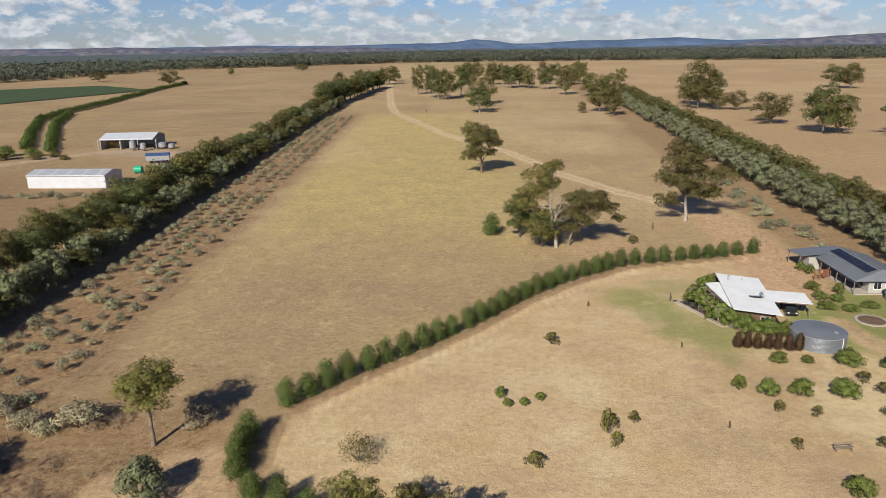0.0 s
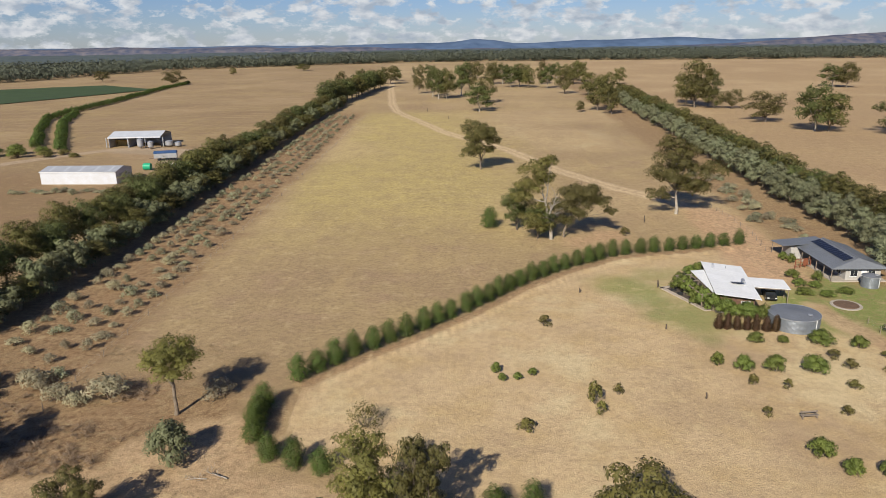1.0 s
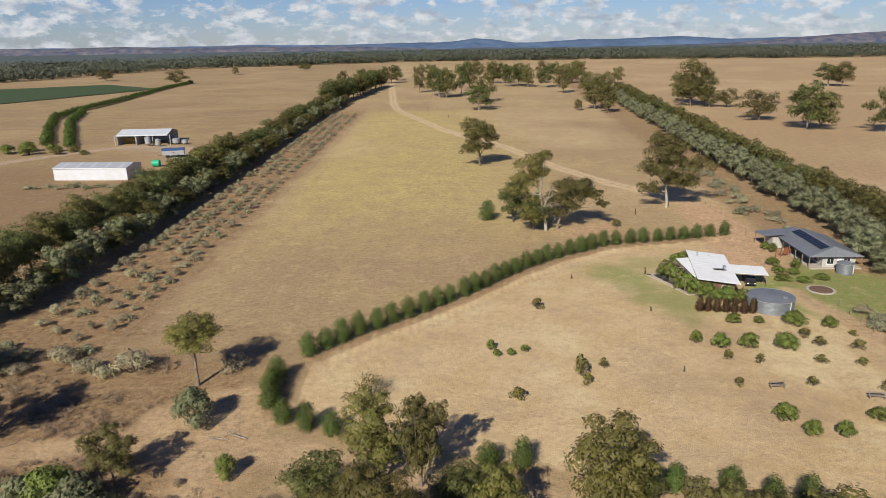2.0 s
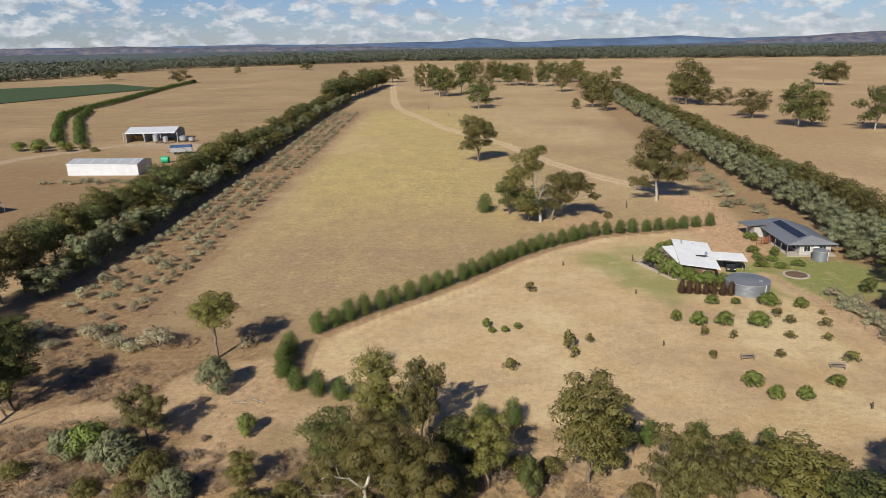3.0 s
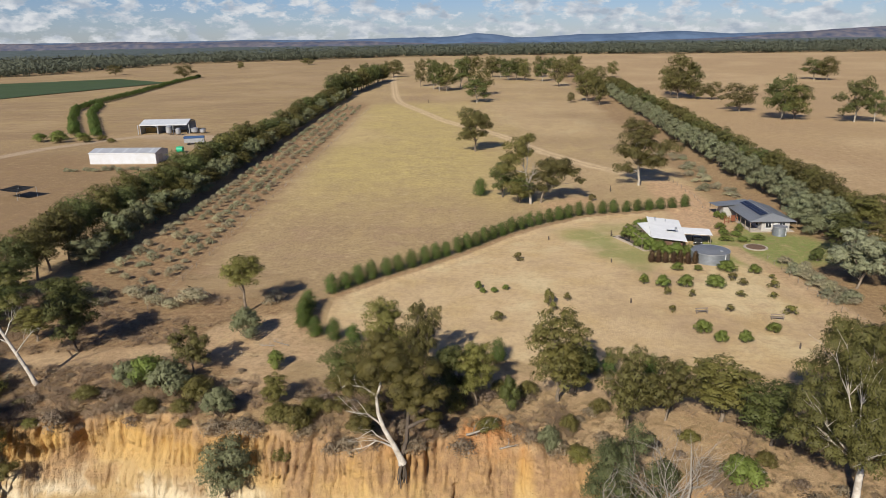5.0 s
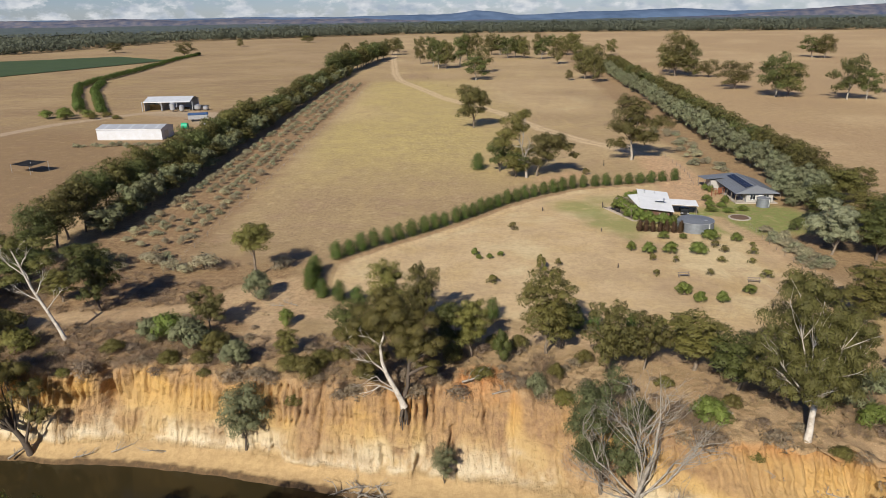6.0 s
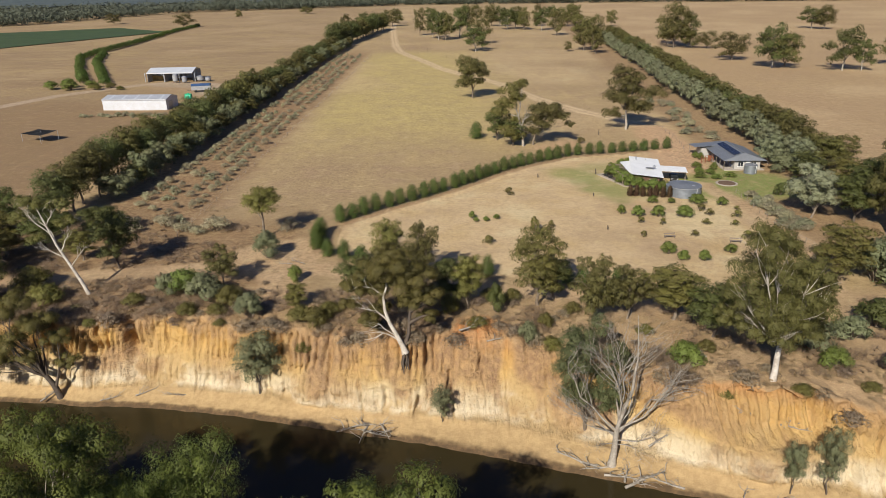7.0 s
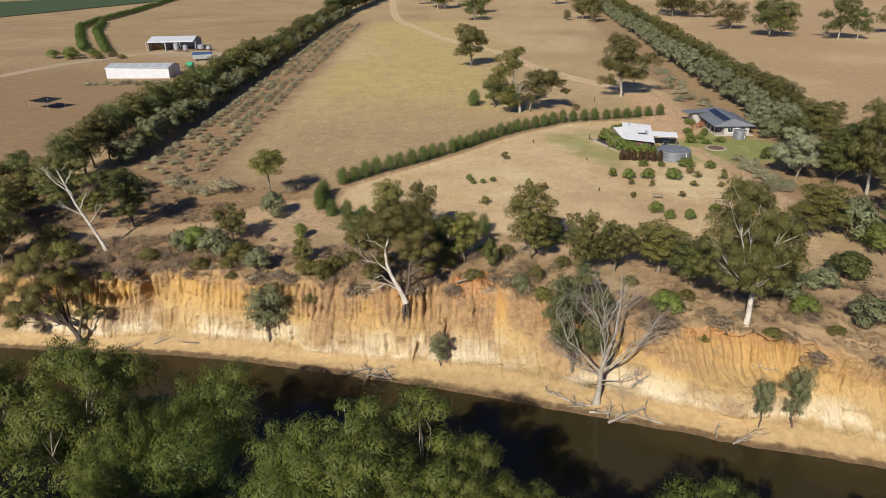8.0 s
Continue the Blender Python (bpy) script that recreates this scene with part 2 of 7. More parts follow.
def bank_point(x, d):
    """A point of the ground, d metres behind the water's edge on the nine-metre profile: x, y, z."""
    k = np.where(d > 0, np.interp(d, [0, 12, 40], [1, 1, 0]), 0)
    stretch_y = d * (1 + (reach(x) - 1) * k)
    y = edge(x) + stretch_y
    z = np.interp(d, PROFILE_D, PROFILE_Z)
    face = smooth(2.6, 4.4, d) * (1 - smooth(8.6, 10.5, d))
    hard = smooth(0.42, 0.62, fractal(x / 14.0, x * 0 + 3.3, 2, 21)) * 0.6 + 0.4
    warp = x + 0.9 * fractal(x / 3.0, z / 2.5, 2, 29)
    deep = np.exp(-((fractal(warp / 2.3, z / 16.0, 2, 31) - 0.5) / 0.045) ** 2)
    pitch = warp / 1.05 + 1.6 * value_noise(x / 2.6, z / 9.0, 33)
    columns = np.abs(np.sin(np.pi * pitch)) ** 0.55
    upper = smooth(5.7, 6.3, d) * (1 - smooth(7.9, 8.6, d)) * (0.35 + 0.65 * smooth(0.38, 0.55, fractal(x / 11.0, x * 0 + 8.1, 2, 47))) * (1 - 0.85 * smooth(-1, 5, x) * (1 - smooth(30, 37, x)))
    slump = fractal(x / 9.0, z / 6.0, 3, 41) - 0.5
    blocks = np.floor(fractal(x / 3.5, z / 1.6, 3, 43) * 5) / 5 - 0.5
    y = y + face * (hard * 1.5 * deep + slump * 4.2 + blocks * 1.1) + upper * 1.5 * (1 - columns) + 0.35 * smooth(3.9, 4.3, d) * (1 - smooth(5.2, 5.7, d)) * (1 - columns)
    y = y + 1.7 * np.exp(-((x - 43) / 6.5) ** 2) * smooth(5.6, 6.6, d) * (1 - smooth(8.2, 9.2, d)) - 1.8 * np.exp(-((x - 40) / 4.0) ** 2) * smooth(3.4, 4.6, d) * (1 - smooth(5.6, 6.8, d))
    crack = np.exp(-((x + 46.2 + (z + 5) * 0.12) / 0.75) ** 2) + 0.7 * np.exp(-((x - 45.6) / 0.5) ** 2) + 0.5 * np.exp(-((x + 15.2) / 0.4) ** 2)
    y = y + 2.6 * crack * smooth(4.0, 6.0, d) * (1 - smooth(9.5, 11.5, d))
    lip = smooth(7.2, 8.8, d) * (1 - smooth(9.5, 14, d))
    z = z + lip * (fractal(x / 2.2, d / 3.0, 3, 51) - 0.5) * 1.9 + face * (fractal(x / 2.0, d / 0.8, 2, 61) - 0.5) * 0.5
    z = z + smooth(9, 30, d) * land(x, y) + np.where(d < -30, (fractal(x / 7.0, y / 7.0, 3, 71) - 0.5) * 0.8, 0)
    return x, y, z


def ground_z(x, y):
    """The height of the ground under a place."""
    x, y = np.float64(x), np.float64(y)
    d = np.concatenate([np.linspace(-60, 0, 40), np.linspace(0.05, 14, 240), np.linspace(14.2, 60, 60)])
    gx, gy, gz = bank_point(np.full(d.shape, x), d)
    if y > gy[-1]:
        return float(land(np.array([x]), np.array([y]))[0])
    return float(np.interp(y, np.maximum.accumulate(gy), gz))


def spread_axis(lo, hi, step, outer, grow=1.09):
    mid = list(np.arange(lo, hi + step * 0.5, step))
    s, v = step, hi
    while v < outer:
        s *= grow
        v += s
        mid.append(v)
    s, v, left = step, lo, []
    while v > -outer:
        s *= grow
        v -= s
        left.append(v)
    return np.array(left[::-1] + mid)


xs = spread_axis(-64, 64, 0.19, 4800, 1.06)
ds = [-900, -600, -400, -260, -170, -120, -95, -78, -66, -57, -50, -45, -41, -38, -36, -34, -32, -30.5, -29, -27.8, -26.5, -24, -18, -10, -5, -2, -0.6]
ds += list(np.arange(0, 3.4, 0.34)) + list(np.arange(3.4, 9.2, 0.14)) + list(np.arange(9.2, 16, 0.4)) + list(np.arange(16, 130, 1.9))
s, v = 1.9, ds[-1]
while v < 4700:
    s *= 1.045
    v += s
    ds.append(v)
ds = np.array(ds, float)
GX, GD = np.meshgrid(xs, ds)
GX, GY, GZ = bank_point(GX, GD)
nx, ny = len(xs), len(ds)
ids = np.arange(nx * ny).reshape(ny, nx)
quads = np.stack([ids[:-1, :-1], ids[:-1, 1:], ids[1:, 1:], ids[1:, :-1]], -1).reshape(-1, 4)
gx, gy, gz, gd = GX.ravel(), GY.ravel(), GZ.ravel(), GD.ravel()

wob = (fractal(gx / 5.0, gy / 5.0, 3, 81) - 0.5) * 2
bare = 0.9 * (1 - smooth(1.6, 3.4, along(TRACK_BANK, gx, gy) + wob * 1.4))
straw = smooth(-52, -40, gx) * (1 - smooth(0, 50, gx + wob * 10 + (gy - 250) * 0.05)) * smooth(120, 200, gy) * (1 - smooth(420, 470, gy))
east = smooth(95, 125, gx - (gy - 120) * 0.1)
bare = np.maximum(bare, 1 - smooth(4, 8, along([(66, 146), (64, 128), (63, 121)], gx, gy) + wob * 2.0))
bare = np.maximum(bare, 1 - smooth(0.0, 1.6, along([(-33.5, 62.5), (-30, 65), (-26, 66), (-24.5, 62)], gx, gy) - 3.4 + wob * 0.9))
bare = np.maximum(bare, 0.7 * (1 - smooth(8, 18, along([(-128, 292), (-105, 285)], gx, gy) + wob * 5)))
bare = np.maximum(bare, 0.9 * (1 - smooth(2.2, 5.5, along([(-30, 56), (-25.5, 51), (-26, 45), (-29, 41)], gx, gy) + wob * 1.6)))
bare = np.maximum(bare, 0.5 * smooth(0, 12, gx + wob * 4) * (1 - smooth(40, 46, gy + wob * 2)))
orchard = 0.75 * smooth(34, 42, gx + wob * 3) * (1 - smooth(62, 67, gx)) * smooth(48, 56, gy) * (1 - smooth(88, 95, gy + wob * 2))
yard = 0.8 * (1 - smooth(2, 7, along([(32, 146), (38, 150)], gx, gy) + wob * 2.5))
yard = np.maximum(yard, 1 - smooth(4.5, 8.5, along([(69, 170), (67.5, 148), (64.5, 130), (63.5, 119)], gx, gy) + wob * 1.6))
brown_strip = 0.5 * (1 - smooth(1.4, 2.4, along([(a + 1.3, b - 1.2) for a, b in HEDGE_LINE[:4]], gx, gy) + wob * 0.4))
green = 1 - smooth(5, 11, along([(62, 103), (67, 98), (75, 99), (77, 107), (70, 106), (69, 112)], gx, gy) + wob * 2.5)
green = np.maximum(green, 0.75 * (1 - smooth(2, 9, along([(34, 117), (37, 110), (38.5, 102), (41, 97)], gx, gy) + wob * 4.5)))
green = np.maximum(green, 0.5 * (1 - smooth(1, 6, along([(40, 121), (48, 122), (56, 121)], gx, gy) + wob * 2)))
pale = np.where(inside(PADDOCK, gx, gy), 1.0, 0.0)
pale = np.maximum(pale, 0.45 * smooth(0.45, 0.7, fractal(gx / 60.0, gy / 60.0, 3, 91)) * smooth(140, 200, gy))
scrub = np.maximum((1 - smooth(30, 52, gy + wob * 5)) * 0.9, (1 - smooth(9, 16, np.abs(gx + 62) + wob * 3)) * smooth(40, 60, gy) * (1 - smooth(420, 480, gy)))
scrub = np.maximum(scrub, smooth(18, 30, -gx + wob * 5) * (1 - smooth(70, 92, gy + wob * 6)))
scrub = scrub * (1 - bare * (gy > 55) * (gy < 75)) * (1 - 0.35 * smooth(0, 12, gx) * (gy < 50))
scrub = np.maximum(scrub, 0.55 * smooth(84, 100, -gx) * (1 - smooth(230, 260, gy)))
scrub = np.maximum(scrub, 0.8 * (1 - smooth(8, 14, np.abs(gx - 84 - (gy - 120) * 0.085) + wob * 3)) * smooth(50, 70, gy))


def ground_material():
    m = bpy.data.materials.new("dry_land")
    m.use_nodes = True
    n, l = m.node_tree.nodes, m.node_tree.links
    bsdf = n["Principled BSDF"]
    geo = n.new("ShaderNodeNewGeometry")
    xyz = n.new("ShaderNodeSeparateXYZ")
    l.new(geo.outputs["Position"], xyz.inputs[0])

    def noise_at(scale, detail=5.0, rough=0.6, squash=None):
        t = n.new("ShaderNodeTexNoise")
        t.inputs["Scale"].default_value, t.inputs["Detail"].default_value, t.inputs["Roughness"].default_value = scale, detail, rough
        if squash:
            mp = n.new("ShaderNodeMapping")
            mp.inputs["Scale"].default_value = squash
            l.new(geo.outputs["Position"], mp.inputs["Vector"])
            l.new(mp.outputs["Vector"], t.inputs["Vector"])
        else:
            l.new(geo.outputs["Position"], t.inputs["Vector"])
        return t.outputs["Fac"]

    def ramp(fac, *stops):
        r = n.new("ShaderNodeValToRGB")
        els = r.color_ramp.elements
        while len(els) < len(stops):
            els.new(0.5)
        for e, (p, c) in zip(els, stops):
            e.position, e.color = p, (*c, 1)
        l.new(fac, r.inputs["Fac"])
        return r.outputs["Color"]

    def mix(fac, a, b, kind="MIX"):
        x = n.new("ShaderNodeMix")
        x.data_type, x.blend_type = "RGBA", kind
        for sock, v in ((x.inputs["Factor"], fac), (x.inputs["A"], a), (x.inputs["B"], b)):
            if isinstance(v, (int, float)):
                sock.default_value = v
            elif isinstance(v, tuple):
                sock.default_value = (*v, 1)
            else:
                l.new(v, sock)
        return x.outputs["Result"]

    def math_node(op, a, b=0.0, c=0.0):
        x = n.new("ShaderNodeMath")
        x.operation = op
        for sock, v in zip(x.inputs, (a, b, c)):
            if isinstance(v, (int, float)):
                sock.default_value = v
            else:
                l.new(v, sock)
        return x.outputs[0]

    def between(v, a, b):
        r = n.new("ShaderNodeMapRange")
        r.interpolation_type = "SMOOTHSTEP"
        l.new(v, r.inputs["Value"])
        r.inputs["From Min"].default_value, r.inputs["From Max"].default_value = a, b
        return r.outputs["Result"]

    def mask(name):
        a = n.new("ShaderNodeAttribute")
        a.attribute_name = name
        return a.outputs["Fac"]

    wide, mid, tuft, grain = noise_at(0.018, 6), noise_at(0.11, 6, 0.65), noise_at(1.1, 6, 0.7), noise_at(6.0, 4, 0.7)
    patch, fleck = noise_at(0.34, 8, 0.78), noise_at(0.9, 5, 0.7, (0.04, 0.2, 1.0))
    mown = noise_at(0.22, 4, 0.6, (1.0, 0.12, 1.0))
    grass = ramp(wide, (0.34, (0.271, 0.193, 0.112)), (0.5, (0.323, 0.238, 0.129)), (0.66, (0.382, 0.290, 0.142)))
    grass = mix(between(mid, 0.45, 0.72), grass, (0.292, 0.203, 0.128))
    grass = mix(math_node("MULTIPLY", between(mown, 0.5, 0.75), 0.35), grass, (0.457, 0.335, 0.151))
    grass = mix(math_node("MULTIPLY", mask("straw"), 0.8), grass, mix(between(mid, 0.35, 0.7), (0.444, 0.361, 0.133), (0.359, 0.290, 0.124)))
    grass = mix(math_node("MULTIPLY", mask("east"), 0.6), grass, (0.350, 0.238, 0.137))
    pale_grass = mix(between(mid, 0.40, 0.70), (0.467, 0.350, 0.210), (0.424, 0.309, 0.161))
    pale_grass = mix(math_node("MULTIPLY", between(wide, 0.5, 0.7), 0.5), pale_grass, (0.488, 0.370, 0.244))
    blotch = noise_at(0.045, 6, 0.62)
    pale_grass = mix(math_node("MULTIPLY", between(blotch, 0.51, 0.64), 0.75), pale_grass, (0.36, 0.265, 0.165))
    pale_grass = mix(math_node("MULTIPLY", between(blotch, 0.48, 0.36), 0.75), pale_grass, (0.53, 0.44, 0.27))
    col = mix(mask("pale"), grass, pale_grass)
    col = mix(math_node("MULTIPLY", mask("orchard"), between(blotch, 0.30, 0.60)), col, mix(between(mid, 0.35, 0.65), (0.285, 0.200, 0.130), (0.375, 0.268, 0.140)))
    scrubby = mix(between(tuft, 0.42, 0.60), (0.150, 0.090, 0.050), (0.310, 0.205, 0.110))
    scrubby = mix(math_node("MULTIPLY", between(mid, 0.5, 0.7), 0.5), scrubby, (0.232, 0.138, 0.074))
    col = mix(mask("scrub"), col, scrubby)
    col = mix(math_node("MULTIPLY", mask("green"), between(mid, 0.15, 0.48)), col, mix(between(tuft, 0.3, 0.7), (0.118, 0.172, 0.044), (0.205, 0.232, 0.062)))
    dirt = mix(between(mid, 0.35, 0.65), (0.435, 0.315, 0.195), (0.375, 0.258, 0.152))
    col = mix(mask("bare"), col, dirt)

    def lane(points, width, soft, fray=4.0):
        """One where a lane of that width runs, nought beside it, with a frayed edge."""
        flat_pos = n.new("ShaderNodeCombineXYZ")
        l.new(xyz.outputs["X"], flat_pos.inputs[0])
        l.new(xyz.outputs["Y"], flat_pos.inputs[1])
        least = None

        def vec(op, a, b=None, s=None):
            v = n.new("ShaderNodeVectorMath")
            v.operation = op
            for sock, val in ((v.inputs[0], a), (v.inputs[1], b)):
                if isinstance(val, tuple):
                    sock.default_value = val
                elif val is not None:
                    l.new(val, sock)
            if s is not None:
                l.new(s, v.inputs["Scale"])
            return v

        for (ax, ay), (bx, by) in zip(points, points[1:]):
            dx, dy = bx - ax, by - ay
            q = dx * dx + dy * dy
            pa = vec("SUBTRACT", flat_pos.outputs[0], (ax, ay, 0)).outputs[0]
            along_it = vec("DOT_PRODUCT", pa, (dx / q, dy / q, 0)).outputs["Value"]
            h = math_node("MINIMUM", math_node("MAXIMUM", along_it, 0.0), 1.0)
            d = vec("LENGTH", vec("SUBTRACT", pa, vec("SCALE", (dx, dy, 0.0), None, h).outputs[0]).outputs[0]).outputs["Value"]
            least = d if least is None else math_node("MINIMUM", least, d)
        frayed = math_node("MULTIPLY_ADD", math_node("SUBTRACT", mid, 0.5), fray, least)
        return math_node("SUBTRACT", 1.0, between(frayed, width * 0.5 - soft, width * 0.5 + soft)), least

    main_lane, off = lane(TRACK_MAIN, 5.6, 1.2)
    crown_of_lane = math_node("SUBTRACT", 1.0, math_node("MULTIPLY", math_node("SUBTRACT", 1.0, between(off, 0.3, 0.8)), 0.45))
    col = mix(math_node("MULTIPLY", math_node("MULTIPLY", main_lane, crown_of_lane), 0.95), col, mix(between(tuft, 0.3, 0.7), (0.545, 0.424, 0.276), (0.475, 0.355, 0.218)))
    yard_lane, off = lane([(-136, 299), (-113, 291), (-103, 268)], 17.0, 3.0)
    col = mix(math_node("MULTIPLY", yard_lane, 0.8), col, mix(between(tuft, 0.3, 0.7), (0.414, 0.355, 0.267), (0.364, 0.299, 0.217)))
    farm_lane, off = lane(TRACK_FARM, 7.0, 1.6)
    col = mix(math_node("MULTIPLY", farm_lane, 0.9), col, mix(between(tuft, 0.3, 0.7), (0.488, 0.396, 0.293), (0.424, 0.335, 0.244)))
    # darker brown strips along the foot of the hedge
    col = mix(mask("brown_strip"), col, (0.207, 0.132, 0.077))
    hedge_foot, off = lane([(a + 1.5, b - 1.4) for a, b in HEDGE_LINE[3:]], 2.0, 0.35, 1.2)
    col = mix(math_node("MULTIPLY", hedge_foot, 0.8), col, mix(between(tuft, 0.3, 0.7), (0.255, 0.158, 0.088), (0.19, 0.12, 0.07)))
    col = mix(math_node("MULTIPLY", mask("yard"), 0.85), col, mix(between(tuft, 0.3, 0.7), (0.460, 0.299, 0.183), (0.399, 0.254, 0.153)))
    # tufts and grain
    rough_field = math_node("MULTIPLY_ADD", mask("pale"), -0.35, 0.6)
    col = mix(math_node("MULTIPLY", between(patch, 0.50, 0.66), rough_field), col, (0.227, 0.167, 0.099))
    col = mix(math_node("MULTIPLY", between(patch, 0.48, 0.34), 0.45), col, (0.505, 0.406, 0.232))
    col = mix(math_node("MULTIPLY", math_node("MULTIPLY", between(fleck, 0.52, 0.60), mask("west")), 0.24), col, (0.545, 0.435, 0.262))
    col = mix(math_node("MULTIPLY", math_node("MULTIPLY", between(fleck, 0.46, 0.38), mask("west")), 0.26), col, (0.225, 0.150, 0.082))
    col = mix(math_node("MULTIPLY", between(tuft, 0.42, 0.64), math_node("MULTIPLY_ADD", mask("pale"), -0.26, 0.5)), col, (0.170, 0.120, 0.073))
    col = mix(math_node("MULTIPLY", between(grain, 0.50, 0.68), 0.42), col, (0.551, 0.427, 0.244))
    col = mix(math_node("MULTIPLY", between(grain, 0.48, 0.34), 0.35), col, (0.14, 0.10, 0.065))
    # clay of the river bank, in beds
    beds = math_node("MULTIPLY_ADD", noise_at(0.16, 4), 2.8, xyz.outputs["Z"])
    bedded = n.new("ShaderNodeMapRange")
    l.new(beds, bedded.inputs["Value"])
    bedded.inputs["From Min"].default_value, bedded.inputs["From Max"].default_value = -10.0, 3.0
    clay = ramp(bedded.outputs["Result"], (0.0, (0.46, 0.335, 0.17)), (0.10, (0.53, 0.39, 0.205)), (0.17, (0.74, 0.655, 0.49)), (0.31, (0.67, 0.56, 0.375)), (0.42, (0.60, 0.42, 0.19)), (0.66, (0.60, 0.38, 0.135)), (0.80, (0.46, 0.295, 0.14)), (1.0, (0.285, 0.20, 0.125)))
    broken = between(noise_at(0.10, 4, 0.6), 0.50, 0.60)
    clay = mix(broken, clay, ramp(bedded.outputs["Result"], (0.0, (0.44, 0.315, 0.165)), (0.3, (0.56, 0.41, 0.215)), (0.68, (0.57, 0.375, 0.155)), (1.0, (0.275, 0.19, 0.12))))
    streak = noise_at(1.5, 5, 0.65, (1.0, 1.0, 0.12))
    clay = mix(math_node("MULTIPLY", between(streak, 0.52, 0.70), 0.4), clay, (0.40, 0.235, 0.105))
    clay = mix(math_node("MULTIPLY", mask("red"), 0.85), clay, mix(between(mid, 0.3, 0.7), (0.60, 0.235, 0.07), (0.55, 0.30, 0.125)))
    crumb = mix(between(tuft, 0.35, 0.65), (0.46, 0.305, 0.165), (0.31, 0.20, 0.12))
    clay = mix(math_node("MULTIPLY", mask("loose"), between(mid, 0.3, 0.6)), clay, crumb)
    col = mix(mask("clay"), col, mix(1.0, clay, (0.90, 0.89, 0.88), "MULTIPLY"))
    sand = mix(between(tuft, 0.35, 0.65), (0.44, 0.325, 0.175), (0.35, 0.25, 0.135))
    col = mix(mask("beach"), col, mix(1.0, sand, (0.92, 0.90, 0.88), "MULTIPLY"))
    # shade under the near-bank trees, painted into the ground as near-black
    col = mix(mask("bank_shade"), col, mix(between(tuft, 0.35, 0.65), (0.075, 0.055, 0.036), (0.045, 0.036, 0.024)))
    col = mix(mask("wet"), col, mix(between(tuft, 0.35, 0.6), (0.135, 0.088, 0.048), (0.085, 0.058, 0.034)))
    col = mix(1.0, col, (1.15, 1.12, 1.06), "MULTIPLY")
    col = mix(between(xyz.outputs["X"], -86.0, -104.0), col, mix(1.0, col, (0.84, 0.82, 0.82), "MULTIPLY"))
    l.new(col, bsdf.inputs["Base Color"])
    bsdf.inputs["Roughness"].default_value = 0.95
    bsdf.inputs["Specular IOR Level"].default_value = 0.15
    bump, bump2 = n.new("ShaderNodeBump"), n.new("ShaderNodeBump")
    bump.inputs["Strength"].default_value, bump.inputs["Distance"].default_value = 0.7, 0.16
    bump2.inputs["Strength"].default_value, bump2.inputs["Distance"].default_value = 0.8, 0.08
    l.new(tuft, bump.inputs["Height"])
    l.new(grain, bump2.inputs["Height"])
    bump3 = n.new("ShaderNodeBump")
    bump3.inputs["Distance"].default_value = 1.15
    l.new(math_node("MULTIPLY", mask("clay"), 0.9), bump3.inputs["Strength"])
    l.new(math_node("ADD", noise_at(1.3, 6, 0.7, (1.0, 0.5, 0.16)), math_node("MULTIPLY", noise_at(0.8, 5, 0.65, (0.6, 0.6, 1.8)), 0.7)), bump3.inputs["Height"])
    l.new(bump.outputs["Normal"], bump3.inputs["Normal"])
    l.new(bump3.outputs["Normal"], bump2.inputs["Normal"])
    l.new(bump2.outputs["Normal"], bsdf.inputs["Normal"])
    return m


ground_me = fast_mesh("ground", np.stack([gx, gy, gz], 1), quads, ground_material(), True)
fray = (fractal(gx / 2.2, gy / 2.2, 3, 101) - 0.5) * 3.0
clay = smooth(3.0, 3.8, gd) * (1 - smooth(8.3, 9.6, gd + fray * 0.9))
loose = smooth(0.40, 0.56, fractal(gx / 5.0, gz / 7.0, 3, 111) + 0.10 * smooth(5.5, 8.5, gd)) * smooth(3.5, 5, gd) * (1 - 0.9 * np.exp(-((gx - 42) / 8) ** 2))
loose = np.maximum(loose, np.exp(-((gx - 40) / 4.2) ** 4) * smooth(3.8, 4.6, gd) * (1 - smooth(5.7, 6.4, gd + fray * 0.2)))
red = np.exp(-((gx - 4) / 8.0) ** 2) * smooth(6.4, 8.4, gd) + 0.7 * np.exp(-((gx - 37) / 9.0) ** 2) * smooth(7.4, 8.4, gd)
clay = np.maximum(clay, (1 - smooth(2.5, 6.5, np.hypot(gx - 6, (gy - 33) * 1.2) + fray)) * (gd > 2))
beach = (1 - smooth(3.2, 4.2, gd + fray * 0.3)) * (gd > 0.3)
wet = (1 - smooth(0.55, 1.15, gd + (fractal(gx / 1.3, gd / 1.3, 3, 161) - 0.5) * 0.9)) * (gd > -28)
scrub = np.maximum(scrub, np.where(gd < -26, 1.0, 0.0))
for key, values in (("bare", bare * (gd > 10)), ("straw", straw), ("orchard", orchard), ("yard", yard), ("east", east), ("west", smooth(90, 110, -gx) * smooth(240, 330, gy)), ("brown_strip", brown_strip), ("green", green), ("pale", pale), ("scrub", np.clip(scrub, 0, 1)), ("clay", np.clip(clay, 0, 1)), ("loose", loose), ("red", np.clip(red, 0, 1)), ("beach", beach), ("wet", wet), ("bank_shade", np.where(gd < -26.5, 1.0, 0.0))):
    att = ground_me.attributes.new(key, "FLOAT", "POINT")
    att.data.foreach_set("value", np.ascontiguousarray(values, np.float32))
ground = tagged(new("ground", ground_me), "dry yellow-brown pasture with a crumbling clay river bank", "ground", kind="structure")


